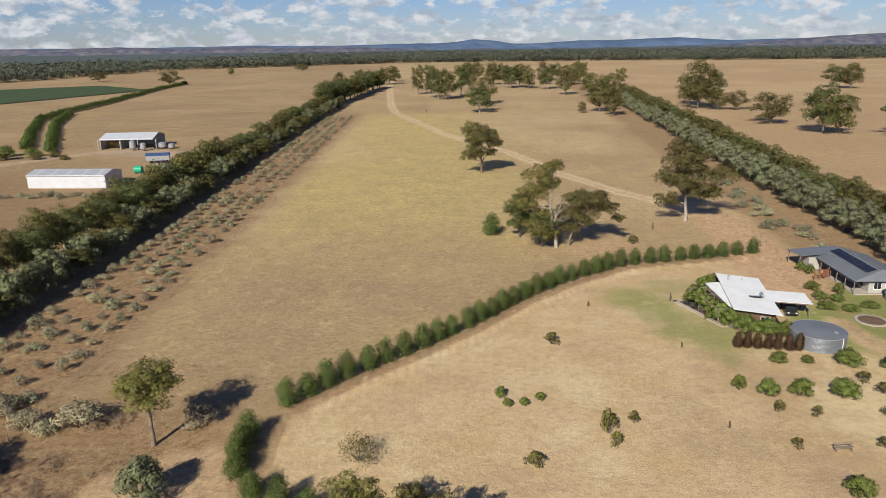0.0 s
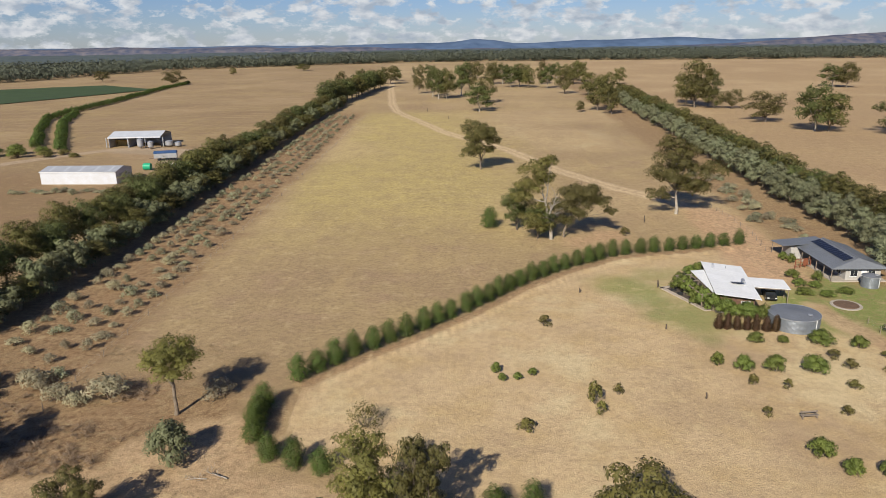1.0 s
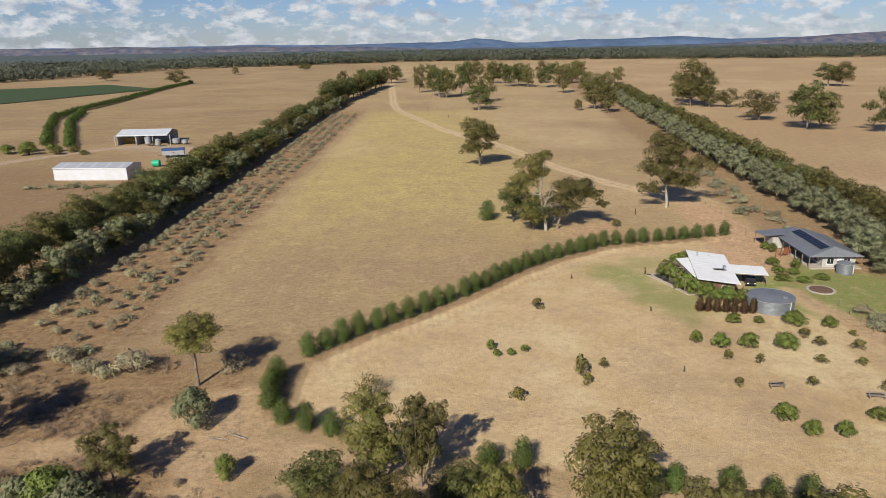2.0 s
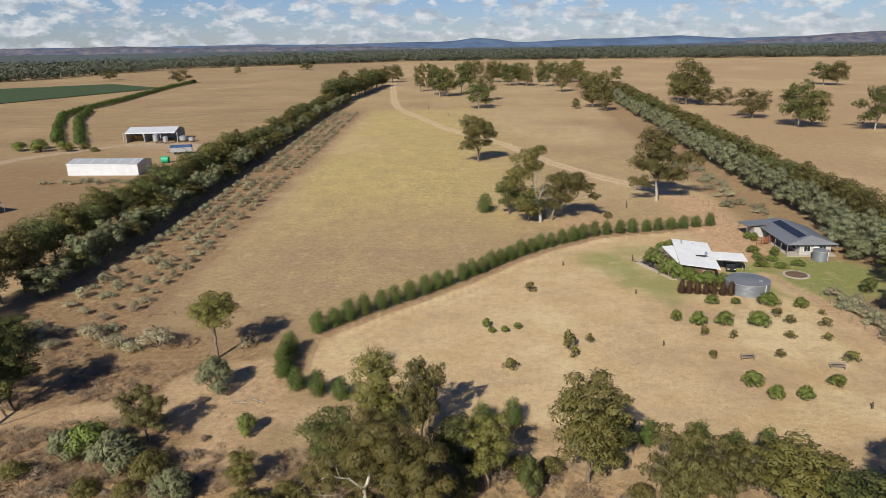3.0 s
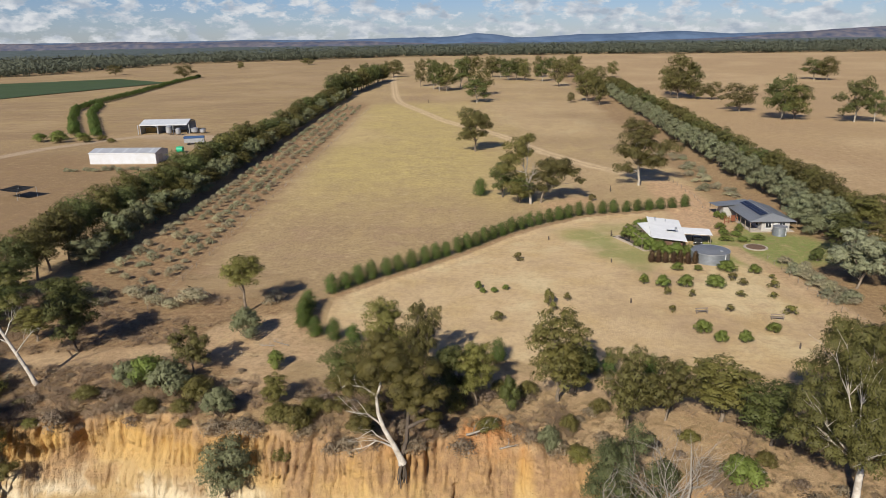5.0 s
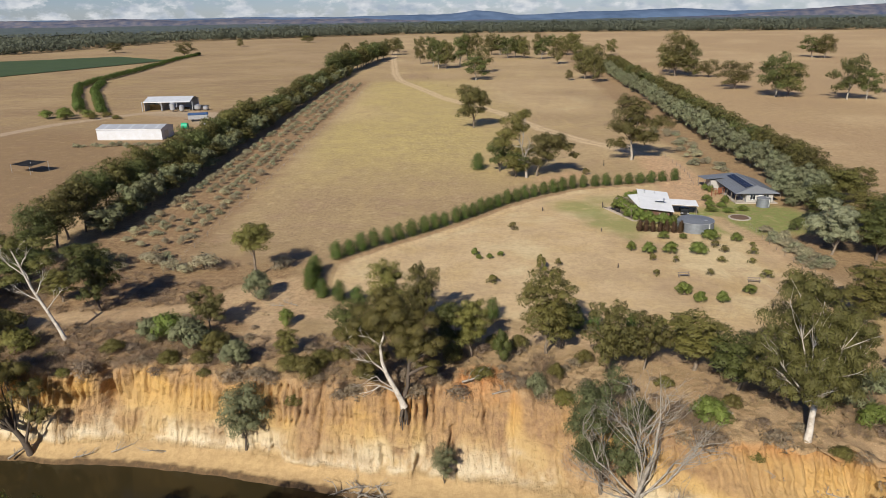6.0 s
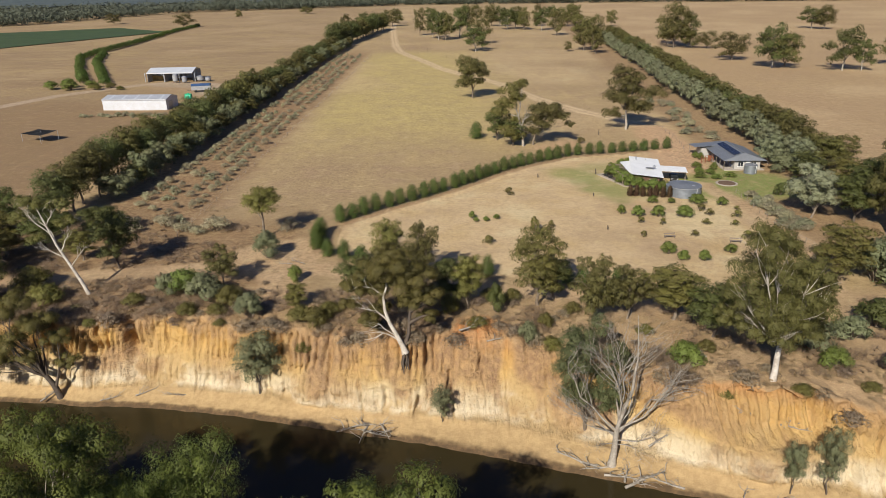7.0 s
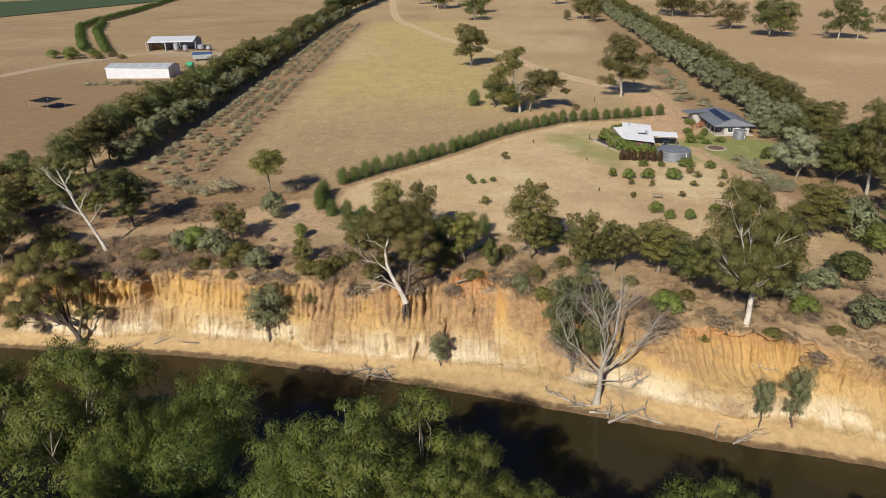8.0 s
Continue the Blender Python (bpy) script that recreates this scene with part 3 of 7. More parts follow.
def water_material():
    m = bpy.data.materials.new("river_water")
    m.use_nodes = True
    n, l = m.node_tree.nodes, m.node_tree.links
    b = n["Principled BSDF"]
    b.inputs["Base Color"].default_value = (0.032, 0.025, 0.011, 1)
    b.inputs["Roughness"].default_value = 0.09
    b.inputs["IOR"].default_value = 1.33
    b.inputs["Specular IOR Level"].default_value = 0.28
    t = n.new("ShaderNodeTexNoise")
    g = n.new("ShaderNodeNewGeometry")
    l.new(g.outputs["Position"], t.inputs["Vector"])
    t.inputs["Scale"].default_value, t.inputs["Detail"].default_value = 1.4, 4.0
    bump = n.new("ShaderNodeBump")
    bump.inputs["Strength"].default_value, bump.inputs["Distance"].default_value = 0.18, 0.05
    l.new(t.outputs["Fac"], bump.inputs["Height"])
    l.new(bump.outputs["Normal"], b.inputs["Normal"])
    return m


wx = np.linspace(-700, 700, 141)
wv = np.stack([np.stack([wx, edge(wx) - 29.5, np.full(141, WATER)], 1), np.stack([wx, edge(wx) + 1.2, np.full(141, WATER)], 1)], 0).reshape(-1, 3)
wq = np.stack([np.arange(140), np.arange(1, 141), np.arange(142, 282), np.arange(141, 281)], 1)
tagged(new("water", fast_mesh("water", wv, wq, water_material())), "still dark brown river under a clay bank", "river", kind="structure")

# ---- trees and shrubs ----
class Limbs:
    """Tapered branches gathered into one mesh."""

    def __init__(self):
        self.v, self.f = [], []

    def add(self, pts, radii, sides=6):
        pts = [Vector(p) for p in pts]
        start = len(self.v)
        for i, (p, r) in enumerate(zip(pts, radii)):
            axis = (pts[min(i + 1, len(pts) - 1)] - pts[max(i - 1, 0)]).normalized()
            a = axis.orthogonal().normalized()
            if abs(axis.z) > 0.3:
                a = (Vector((1, 0, 0)) - axis * axis.x).normalized()
            b = axis.cross(a)
            for k in range(sides):
                w = 2 * math.pi * k / sides
                self.v.append(p + (a * math.cos(w) + b * math.sin(w)) * r)
        for i in range(len(pts) - 1):
            for k in range(sides):
                q = start + i * sides
                self.f.append((q + k, q + (k + 1) % sides, q + sides + (k + 1) % sides, q + sides + k))

    def mesh(self, name, mat):
        return mesh_of(name, self.v, self.f, mat, True)


def bent(rng, a, b, n=5, sag=0.12):
    """A crooked line of points from a to b."""
    a, b = Vector(a), Vector(b)
    size = (b - a).length * sag
    off = Vector((rng.uniform(-1, 1), rng.uniform(-1, 1), rng.uniform(-0.4, 0.8))) * size
    pts = []
    for i in range(n + 1):
        t = i / n
        j = Vector((rng.uniform(-1, 1), rng.uniform(-1, 1), rng.uniform(-1, 1))) * size * 0.22 * math.sin(math.pi * t)
        pts.append(a.lerp(b, t) + off * math.sin(math.pi * t) + j)
    return pts


def leaf_mesh(name, centres, outward, sizes, mat, seed, droop=0.35, thin=0.5, crisp=0.3):
    """Many small leaf sprays facing roughly outward."""
    r = np.random.RandomState(seed)
    n = len(centres)
    sizes = sizes * 1.1
    normal = outward * 1.25 + r.normal(0, 0.45, (n, 3)) + np.array([0, 0, 0.3])
    normal /= np.linalg.norm(normal, axis=1, keepdims=True) + 1e-9
    side = np.cross(normal, r.normal(0, 1, (n, 3)) + np.array([0, 0, droop * 3]))
    side /= np.linalg.norm(side, axis=1, keepdims=True) + 1e-9
    up = np.cross(normal, side)
    a, b = side * (sizes * thin)[:, None], up * sizes[:, None]
    bend = normal * (sizes * 0.25)[:, None]
    co = np.stack([centres - b * 0.9 + a * 0.3, centres + a + bend, centres + b - a], 1).reshape(-1, 3)
    me = fast_mesh(name, co, np.arange(n * 3).reshape(-1, 3), mat)
    soft_way = normal * crisp + outward * 0.85
    soft_way /= np.linalg.norm(soft_way, axis=1, keepdims=True) + 1e-9
    me.normals_split_custom_set_from_vertices(np.repeat(soft_way, 3, axis=0).tolist())
    return me


def cloud_of_leaves(r, clumps, count, size):
    """Leaf places over clumps (x, y, z, width, height, and the heart of the mass it belongs to): centres, outward ways, sizes."""
    clumps = np.array(clumps, float)
    area = clumps[:, 3] ** 1.8
    pick = r.choice(len(clumps), count, p=area / area.sum())
    way = r.normal(0, 1, (count, 3))
    way[:, 2] = np.where((way[:, 2] < 0) & (r.rand(count) < 0.5), -way[:, 2], way[:, 2])
    way /= np.linalg.norm(way, axis=1, keepdims=True)
    depth = (1 - 0.5 * r.rand(count) ** 2.0) * (0.90 + 0.24 * r.rand(count))
    c = clumps[pick]
    ragged = 1 + 0.24 * np.sin(way[:, 0] * 5 + pick) * np.cos(way[:, 1] * 6 + pick * 2.0) + 0.14 * np.sin(way[:, 2] * 9 + pick)
    reach_out = way * np.stack([c[:, 3], c[:, 3], c[:, 4]], 1) * (depth * ragged)[:, None]
    # the sprays hang lower at the rim of each clump
    reach_out[:, 2] -= 0.22 * c[:, 4] * (way[:, 0] ** 2 + way[:, 1] ** 2) * r.rand(count)
    place = c[:, :3] + reach_out
    outward = way
    if clumps.shape[1] > 5:
        out = place - c[:, 5:8]
        out /= np.linalg.norm(out, axis=1, keepdims=True) + 1e-9
        outward = way * 0.95 + out * 0.4
        outward /= np.linalg.norm(outward, axis=1, keepdims=True) + 1e-9
    return place, outward, size * r.uniform(0.6, 1.35, count)


def puffs_of(rng, masses, each, tight=0.46):
    """Breaks every mass (x, y, z, width, height) of a crown into smaller puffs that stand apart on its upper and outer side."""
    res = []
    for x, y, z, w, h in masses:
        spin = rng.uniform(0, 6.28)
        for k in range(each):
            up = 0.95 - 1.45 * (k + rng.uniform(0.2, 0.8)) / each
            a = spin + 2.399 * k + rng.uniform(-0.3, 0.3)
            ring = math.sqrt(max(0.0, 1 - up * up)) * rng.uniform(0.72, 1.02)
            cw = w * rng.uniform(0.8, 1.2) * tight * math.sqrt(7 / each)
            res.append((x + ring * w * math.cos(a), y + ring * w * math.sin(a), z + up * h * rng.uniform(0.6, 0.9), cw, cw * rng.uniform(0.6, 0.85), x, y, z - h * 0.4))
        res.append((x, y, z - h * 0.1, w * 0.5, h * 0.5, x, y, z - h * 0.5))
    return res


PALETTE = {}


def twigs(limbs, rng, pts, r0, tip, size, count, sides=4):
    """Forked side branches along a limb, thinning towards the tip."""
    for k in range(count):
        q = Vector(tip) + Vector((rng.uniform(-1, 1), rng.uniform(-1, 1), rng.uniform(-0.3, 1))) * size
        sub = bent(rng, pts[len(pts) // 3 + k % (len(pts) - len(pts) // 3 - 1)], q, 4, 0.22)
        limbs.add(sub, [r0 * f for f in (0.34, 0.27, 0.2, 0.13, 0.05)], sides)
        for e in range(2):
            limbs.add(bent(rng, sub[2 + e], q + Vector((rng.uniform(-1, 1), rng.uniform(-1, 1), rng.uniform(-0.4, 1))) * size * 0.5, 3, 0.2), [r0 * f for f in (0.15, 0.12, 0.08, 0.035)], 3)


def crown_on(kind, name, label, limbs, bark, blobs, leaf, count, size, seed, height, width, crisp=0.3):
    """Joins trunk and crown into one tree of the palette."""
    root = new(name)
    root.empty_display_size = 0.5
    part("trunk", limbs.mesh("trunk", bark), root)
    if count:
        part("crown", leaf_mesh("crown", *cloud_of_leaves(np.random.RandomState(seed), blobs, count, size), leaf, seed, crisp=crisp), root)
    tagged(root, label, "tree")
    PALETTE[kind] = (root, height, width)
    return root


def gum(kind, seed, height, width, bole, leaf, bark, count, size, clumps=11, label="", flat=0.62, spread_low=0.35, bare_limbs=0, name="gum_tree", plain=False):
    """A tree of the eucalypt sort: forked trunk, crooked limbs, a crown of masses that break up into puffs. Kept off the plan, to be copied."""
    rng = random.Random(seed)
    limbs = Limbs()
    fork = Vector((rng.uniform(-0.05, 0.05) * height, rng.uniform(-0.05, 0.05) * height, bole * height))
    base_r = height * 0.019
    limbs.add(bent(rng, (0, 0, -0.5), fork, 5, 0.06), [base_r * f for f in (1.7, 1.12, 1.0, 0.93, 0.86, 0.8)], 8)
    low = spread_low * height
    mid_z, half_z, half_w = (low + height) / 2, (height - low) / 2, width / 2
    count_m = max(5, min(15, round(clumps / 2.6)))
    masses = []
    for j in range(count_m):
        up = 0.92 - 1.7 * (j + 0.5) / count_m
        a = 2.399 * j + seed + rng.uniform(-0.45, 0.45)
        lop = 1 + 0.18 * math.sin(a + seed) + 0.12 * math.sin(2 * a + seed * 2.0)
        w = half_w * rng.uniform(0.33, 0.52) * (9 / count_m) ** 0.34 * (1.35 if width < 0.66 * height else 1.0)
        h = min(w * rng.uniform(0.75, 1.05) * (0.55 + 0.45 * flat), half_z * 0.55)
        ring = math.sqrt(max(0.0, 1 - up * up)) * (half_w - w * 0.75) * lop * rng.uniform(0.8, 1.1)
        heart = Vector((ring * math.cos(a), ring * math.sin(a), mid_z + up * (half_z - h * 0.6)))
        masses.append((*heart, w, h))
        start = fork.lerp(Vector((0, 0, bole * height * 0.75)), rng.uniform(0, 0.5)) if j > count_m * 0.4 else fork
        pts = bent(rng, start, heart, 5, 0.16)
        rr = base_r * rng.uniform(0.36, 0.56)
        limbs.add(pts, [rr * f for f in (1, 0.85, 0.66, 0.48, 0.32, 0.14)], 4 if plain else 5)
        for k in range(0 if plain else 4):
            q = heart + Vector((rng.uniform(-1, 1), rng.uniform(-1, 1), rng.uniform(-0.2, 0.8))) * w * 0.7
            limbs.add(bent(rng, pts[3], q, 3, 0.15), [rr * f for f in (0.42, 0.3, 0.2, 0.08)], 4)
    blobs = puffs_of(rng, masses, 5 if plain else 7, 0.48 if plain else 0.47)
    for i in range(bare_limbs):
        a = rng.uniform(0, 6.28)
        tip = Vector((math.cos(a), math.sin(a), 0)) * width * rng.uniform(0.3, 0.55) + Vector((0, 0, height * rng.uniform(0.35, 0.75)))
        pts = bent(rng, fork * rng.uniform(0.55, 1.5), tip, 6, 0.2)
        limbs.add(pts, [base_r * f for f in (0.5, 0.42, 0.34, 0.26, 0.18, 0.1, 0.04)], 5)
        twigs(limbs, rng, pts, base_r * 0.46, tip, width * 0.17, 5)
    return crown_on(kind, name, label, limbs, bark, blobs, leaf, round(count * (1.8 if plain else 1.35)), size * (0.84 if plain else 1.08), seed, height, width, 0.24 if plain else 0.3)


def shaped_gum(kind, seed, height, width, trunk, masses, leaf, bark, count, size, label, bare=(), puffs=6):
    """A gum of a given habit: a trunk through some points, a limb to every mass of leaves, bare limbs where asked."""
    rng, limbs = random.Random(seed), Limbs()
    r0 = height * 0.019
    limbs.add(trunk, [r0 * f for f in np.linspace(1.3, 0.7, len(trunk))], 8)
    for x, y, z, w, h in masses:
        pts = bent(rng, trunk[-1] if z > trunk[-1][2] else trunk[-2], (x, y, z), 5, 0.14)
        limbs.add(pts, [r0 * f for f in (0.5, 0.42, 0.34, 0.25, 0.16, 0.06)], 5)
        twigs(limbs, rng, pts, r0 * 0.25, (x, y, z), w * 0.7, 2)
    for tip in bare:
        pts = bent(rng, trunk[-2], tip, 5, 0.2)
        limbs.add(pts, [r0 * f for f in (0.5, 0.42, 0.34, 0.25, 0.16, 0.06)], 5)
        twigs(limbs, rng, pts, r0 * 0.36, tip, 1.6, 5)
    return crown_on(kind, "gum_tree", label, limbs, bark, puffs_of(rng, masses, puffs, 0.5), leaf, count, size, seed, height, width)


def giant_gum():
    """The old red gum: a stout white bole under a deep crown that leans to one side."""
    rng, limbs = random.Random(11), Limbs()
    limbs.add(bent(rng, (0, 0, -0.6), (0.3, 0.2, 5.6), 6, 0.03), [0.66, 0.56, 0.5, 0.46, 0.43, 0.41, 0.4], 10)
    masses = [(-4.5, 0, 18.3, 3.5, 2.5), (-1.5, -1, 15.4, 3.8, 2.8), (3.0, 0, 14.4, 3.5, 2.6), (-7.0, 0, 12, 3.1, 2.4), (-3, -2, 10.4, 3.6, 2.8), (4.3, -0.8, 10.2, 3.0, 2.2), (-6, 1, 7.4, 2.6, 2.0), (-0.8, 3, 17.2, 3.2, 2.5), (1.3, -2.2, 11.4, 3.0, 2.4), (-8.8, 0.5, 9.2, 2.0, 1.6), (0.6, 3.6, 12.2, 3.2, 2.5), (-4, 3.5, 14, 3.2, 2.5), (5.9, 1, 12.6, 2.1, 1.7), (-2.2, -2.4, 7.0, 2.6, 1.8), (2.8, -1.8, 7.4, 2.3, 1.6), (0.2, -3.0, 9.2, 2.4, 1.8)]
    for x, y, z, w, h in masses:
        pts = bent(rng, (0.3, 0.2, 5.3), (x, y, z), 6, 0.14)
        limbs.add(pts, [0.22 * f for f in (1, 0.8, 0.62, 0.46, 0.32, 0.2, 0.1)], 6)
        for k in range(5):
            q = Vector((x + rng.uniform(-1, 1) * w, y + rng.uniform(-1, 1) * w, z + rng.uniform(-0.3, 0.9) * h))
            limbs.add(bent(rng, pts[4], q, 3, 0.18), [0.06, 0.05, 0.035, 0.015], 4)
    return crown_on("giant", "gum_tree", "large river red gum with a pale trunk atop the bank", limbs, BARK_WHITE, puffs_of(rng, masses, 8, 0.40), LEAF_GUM, 88000, 0.13, 11, 19.5, 17)


def cliff_gum():
    """The gum rooted in the cliff's edge: a leaning white fork with long bare limbs, a darker second stem, the crown behind and above."""
    rng, limbs, dark = random.Random(12), Limbs(), Limbs()
    stem = [(0.0, 0, 2.2), (-0.2, 0, 2.9), (-0.5, 0, 3.6), (-1.3, 0.1, 5.2), (-2.3, 0.3, 7.0), (-2.9, 0.5, 8.8), (-3.1, 0.8, 11.0)]
    limbs.add(stem, [0.62, 0.46, 0.40, 0.34, 0.29, 0.24, 0.18], 9)
    for k in range(7):
        a = rng.uniform(-2.9, -0.3)
        dark.add(bent(rng, (rng.uniform(-0.3, 0.3), -0.1, 2.9), (math.cos(a) * 0.8, -0.5 + math.sin(a) * 0.4, -0.8 - rng.random()), 5, 0.1), [0.2, 0.17, 0.14, 0.11, 0.08, 0.03], 5)
    for path, r0 in (([(-3.1, 0.8, 11.0), (-4.6, 0.8, 12.2), (-6.6, 0.6, 12.8)], 0.24), ([(-3.1, 0.8, 11.0), (-2.4, 1.2, 13.0), (-1.2, 1.6, 15.0)], 0.24), ([(-2.3, 0.3, 7.0), (-4.2, -0.3, 9.2), (-6.8, -0.5, 9.8)], 0.2), ([(-0.9, 0, 4.4), (-3.2, -0.8, 5.9), (-6.2, -1.2, 5.0)], 0.2), ([(-1.0, 0, 4.8), (-3.6, -1.0, 7.4), (-5.2, -1.6, 6.8)], 0.13), ([(-6.6, 0.6, 12.8), (-7.8, 0.6, 12.0), (-8.6, 0.4, 12.4)], 0.1)):
        pts = bent(rng, path[0], path[1], 3, 0.1)[:-1] + bent(rng, path[1], path[2], 3, 0.12)
        limbs.add(pts, [r0 * f for f in (0.75, 0.66, 0.58, 0.48, 0.38, 0.26, 0.1)], 6)
        twigs(limbs, rng, pts, r0 * 0.6, path[2], 1.4, 4)
    for path in ([(-0.3, 0.3, 2.4), (0.6, 0.8, 5.0), (0.9, 1.0, 8.4), (1.9, 1.4, 11.4)], [(0.9, 1.0, 8.4), (3.2, 1.2, 9.6), (4.6, 1.4, 11.2)], [(0.7, 0.9, 6.6), (2.6, 0.4, 7.8), (3.8, 0.2, 8.2)]):
        dark.add(path, [0.34, 0.28, 0.22, 0.1][-len(path):], 6)
    masses = [(-1.2, 1.5, 15.2, 3.3, 2.0), (-4.6, 1.5, 14.2, 2.7, 1.8), (2.2, 1.5, 13.6, 2.8, 1.9), (-7.2, 1.2, 12.2, 2.0, 1.3), (0.2, 2.6, 12.4, 2.8, 1.8), (3.6, 1.4, 10.6, 2.4, 1.6), (-8.2, 1.0, 9.6, 1.5, 1.0), (-4.6, 2.6, 11.4, 2.2, 1.3), (1.2, 0.6, 10.2, 1.9, 1.2), (-5.4, 0.6, 7.4, 1.5, 0.9), (3.8, 0.6, 7.8, 1.5, 1.0), (-3.8, 2.4, 8.2, 1.6, 1.2), (-2.2, 1.6, 17.2, 2.0, 1.2)]
    root = crown_on("white_gum", "gum_tree", "olive-crowned gum with white forked limbs on the cliff edge", limbs, BARK_WHITE, puffs_of(rng, masses, 7, 0.43), LEAF_OLIVE, 70000, 0.122, 12, 18.0, 14)
    part("second_stem", dark.mesh("second_stem", BARK_DARK), root, "dark brown second stem and hanging roots")
    return root


def sprawling_gum():
    """A wide gum whose crooked limbs sweep low over the eroded bank."""
    rng, limbs = random.Random(32), Limbs()
    limbs.add([(0.4, 0, -1.6), (0, 0, 0.6), (-0.6, 0, 2.4), (-1.6, 0, 4.0)], [0.7, 0.5, 0.42, 0.34], 8)
    for k in range(8):
        a = rng.uniform(-2.8, -0.3)
        limbs.add(bent(rng, (0.2, -0.1, 0.0), (0.4 + math.cos(a) * 1.6, math.sin(a) * 1.2, -3.2), 4, 0.12), [0.18, 0.15, 0.12, 0.08, 0.03], 5)
    masses = [(-4, 0, 15.6, 2.9, 1.7), (-7.6, 0.4, 13.4, 2.6, 1.5), (-1, 0, 12.8, 2.6, 1.5), (-10.2, 0, 10.2, 2.4, 1.3), (-5, -1, 10.4, 2.4, 1.4), (1.6, 0.3, 10, 2.0, 1.2), (-12.2, 0.2, 6.6, 2.0, 1.1), (-7.6, -1.2, 7.2, 2.0, 1.1), (-2.6, -1.2, 7.6, 1.8, 1.1), (2.8, 0, 6.2, 1.7, 1.0), (-13.2, 0.4, 9.2, 1.6, 1.0), (-10, -1, 4.6, 1.6, 0.8), (-3, 2.4, 11, 2.2, 1.2)]
    for x, y, z, w, h in masses:
        pts = bent(rng, (-1.4, 0, 3.6) if x < 0 else (-0.3, 0, 1.6), (x, y, z), 6, 0.18)
        limbs.add(pts, [0.26 * f for f in (1, 0.82, 0.64, 0.48, 0.34, 0.2, 0.08)], 5)
        twigs(limbs, rng, pts, 0.16, (x, y, z), w * 0.8, 3)
    return crown_on("sprawl", "gum_tree", "wide many-limbed gum rooted in the eroded bank", limbs, BARK_DARK, puffs_of(rng, masses, 7, 0.43), LEAF_OLIVE, 46000, 0.128, 32, 17, 17)


def leaning_gum():
    """A half-dead gum: a thin white leaning trunk, a few bare arms and thin tufts of leaves."""
    rng, limbs = random.Random(23), Limbs()
    limbs.add([(0.2, 0, -0.6), (-0.5, 0, 1.6), (-1.9, 0.1, 4.8), (-3.4, 0, 8.4), (-4.4, 0.1, 11.6), (-5.3, 0, 14.6)], [0.42, 0.28, 0.23, 0.19, 0.14, 0.07], 8)
    for foot, tip in (((-3.4, 0, 8.4), (-8.2, 0.6, 12.6)), ((-2.9, 0, 7.4), (-0.6, -0.6, 12.2)), ((-4.4, 0.1, 11.6), (-2.0, 0.4, 15.0)), ((-4.0, 0, 10.4), (-7.4, -0.4, 15.0)), ((-2.4, 0, 6.2), (-6.6, 0.2, 8.4)), ((-1.9, 0, 4.8), (1.0, 0.3, 8.2))):
        pts = bent(rng, foot, tip, 6, 0.16)
        limbs.add(pts, [0.10 * f for f in (1, 0.86, 0.72, 0.56, 0.42, 0.26, 0.1)], 5)
        twigs(limbs, rng, pts, 0.085, tip, 1.5, 6)
    masses = [(-8.3, 0.6, 13, 1.7, 1.0), (-0.8, -0.6, 12.4, 1.5, 0.9), (-2.0, 0.4, 15.2, 1.5, 0.9), (-5.4, 0, 15.4, 1.6, 1.0), (-7.6, 0.8, 15.4, 1.3, 0.8), (-6.8, 1.2, 9.2, 1.4, 0.8)]
    return crown_on("lean", "gum_tree", "half-dead gum with a leaning white trunk", limbs, BARK_WHITE, puffs_of(rng, masses, 7, 0.46), LEAF_GUM, 11000, 0.125, 23, 16.4, 10)


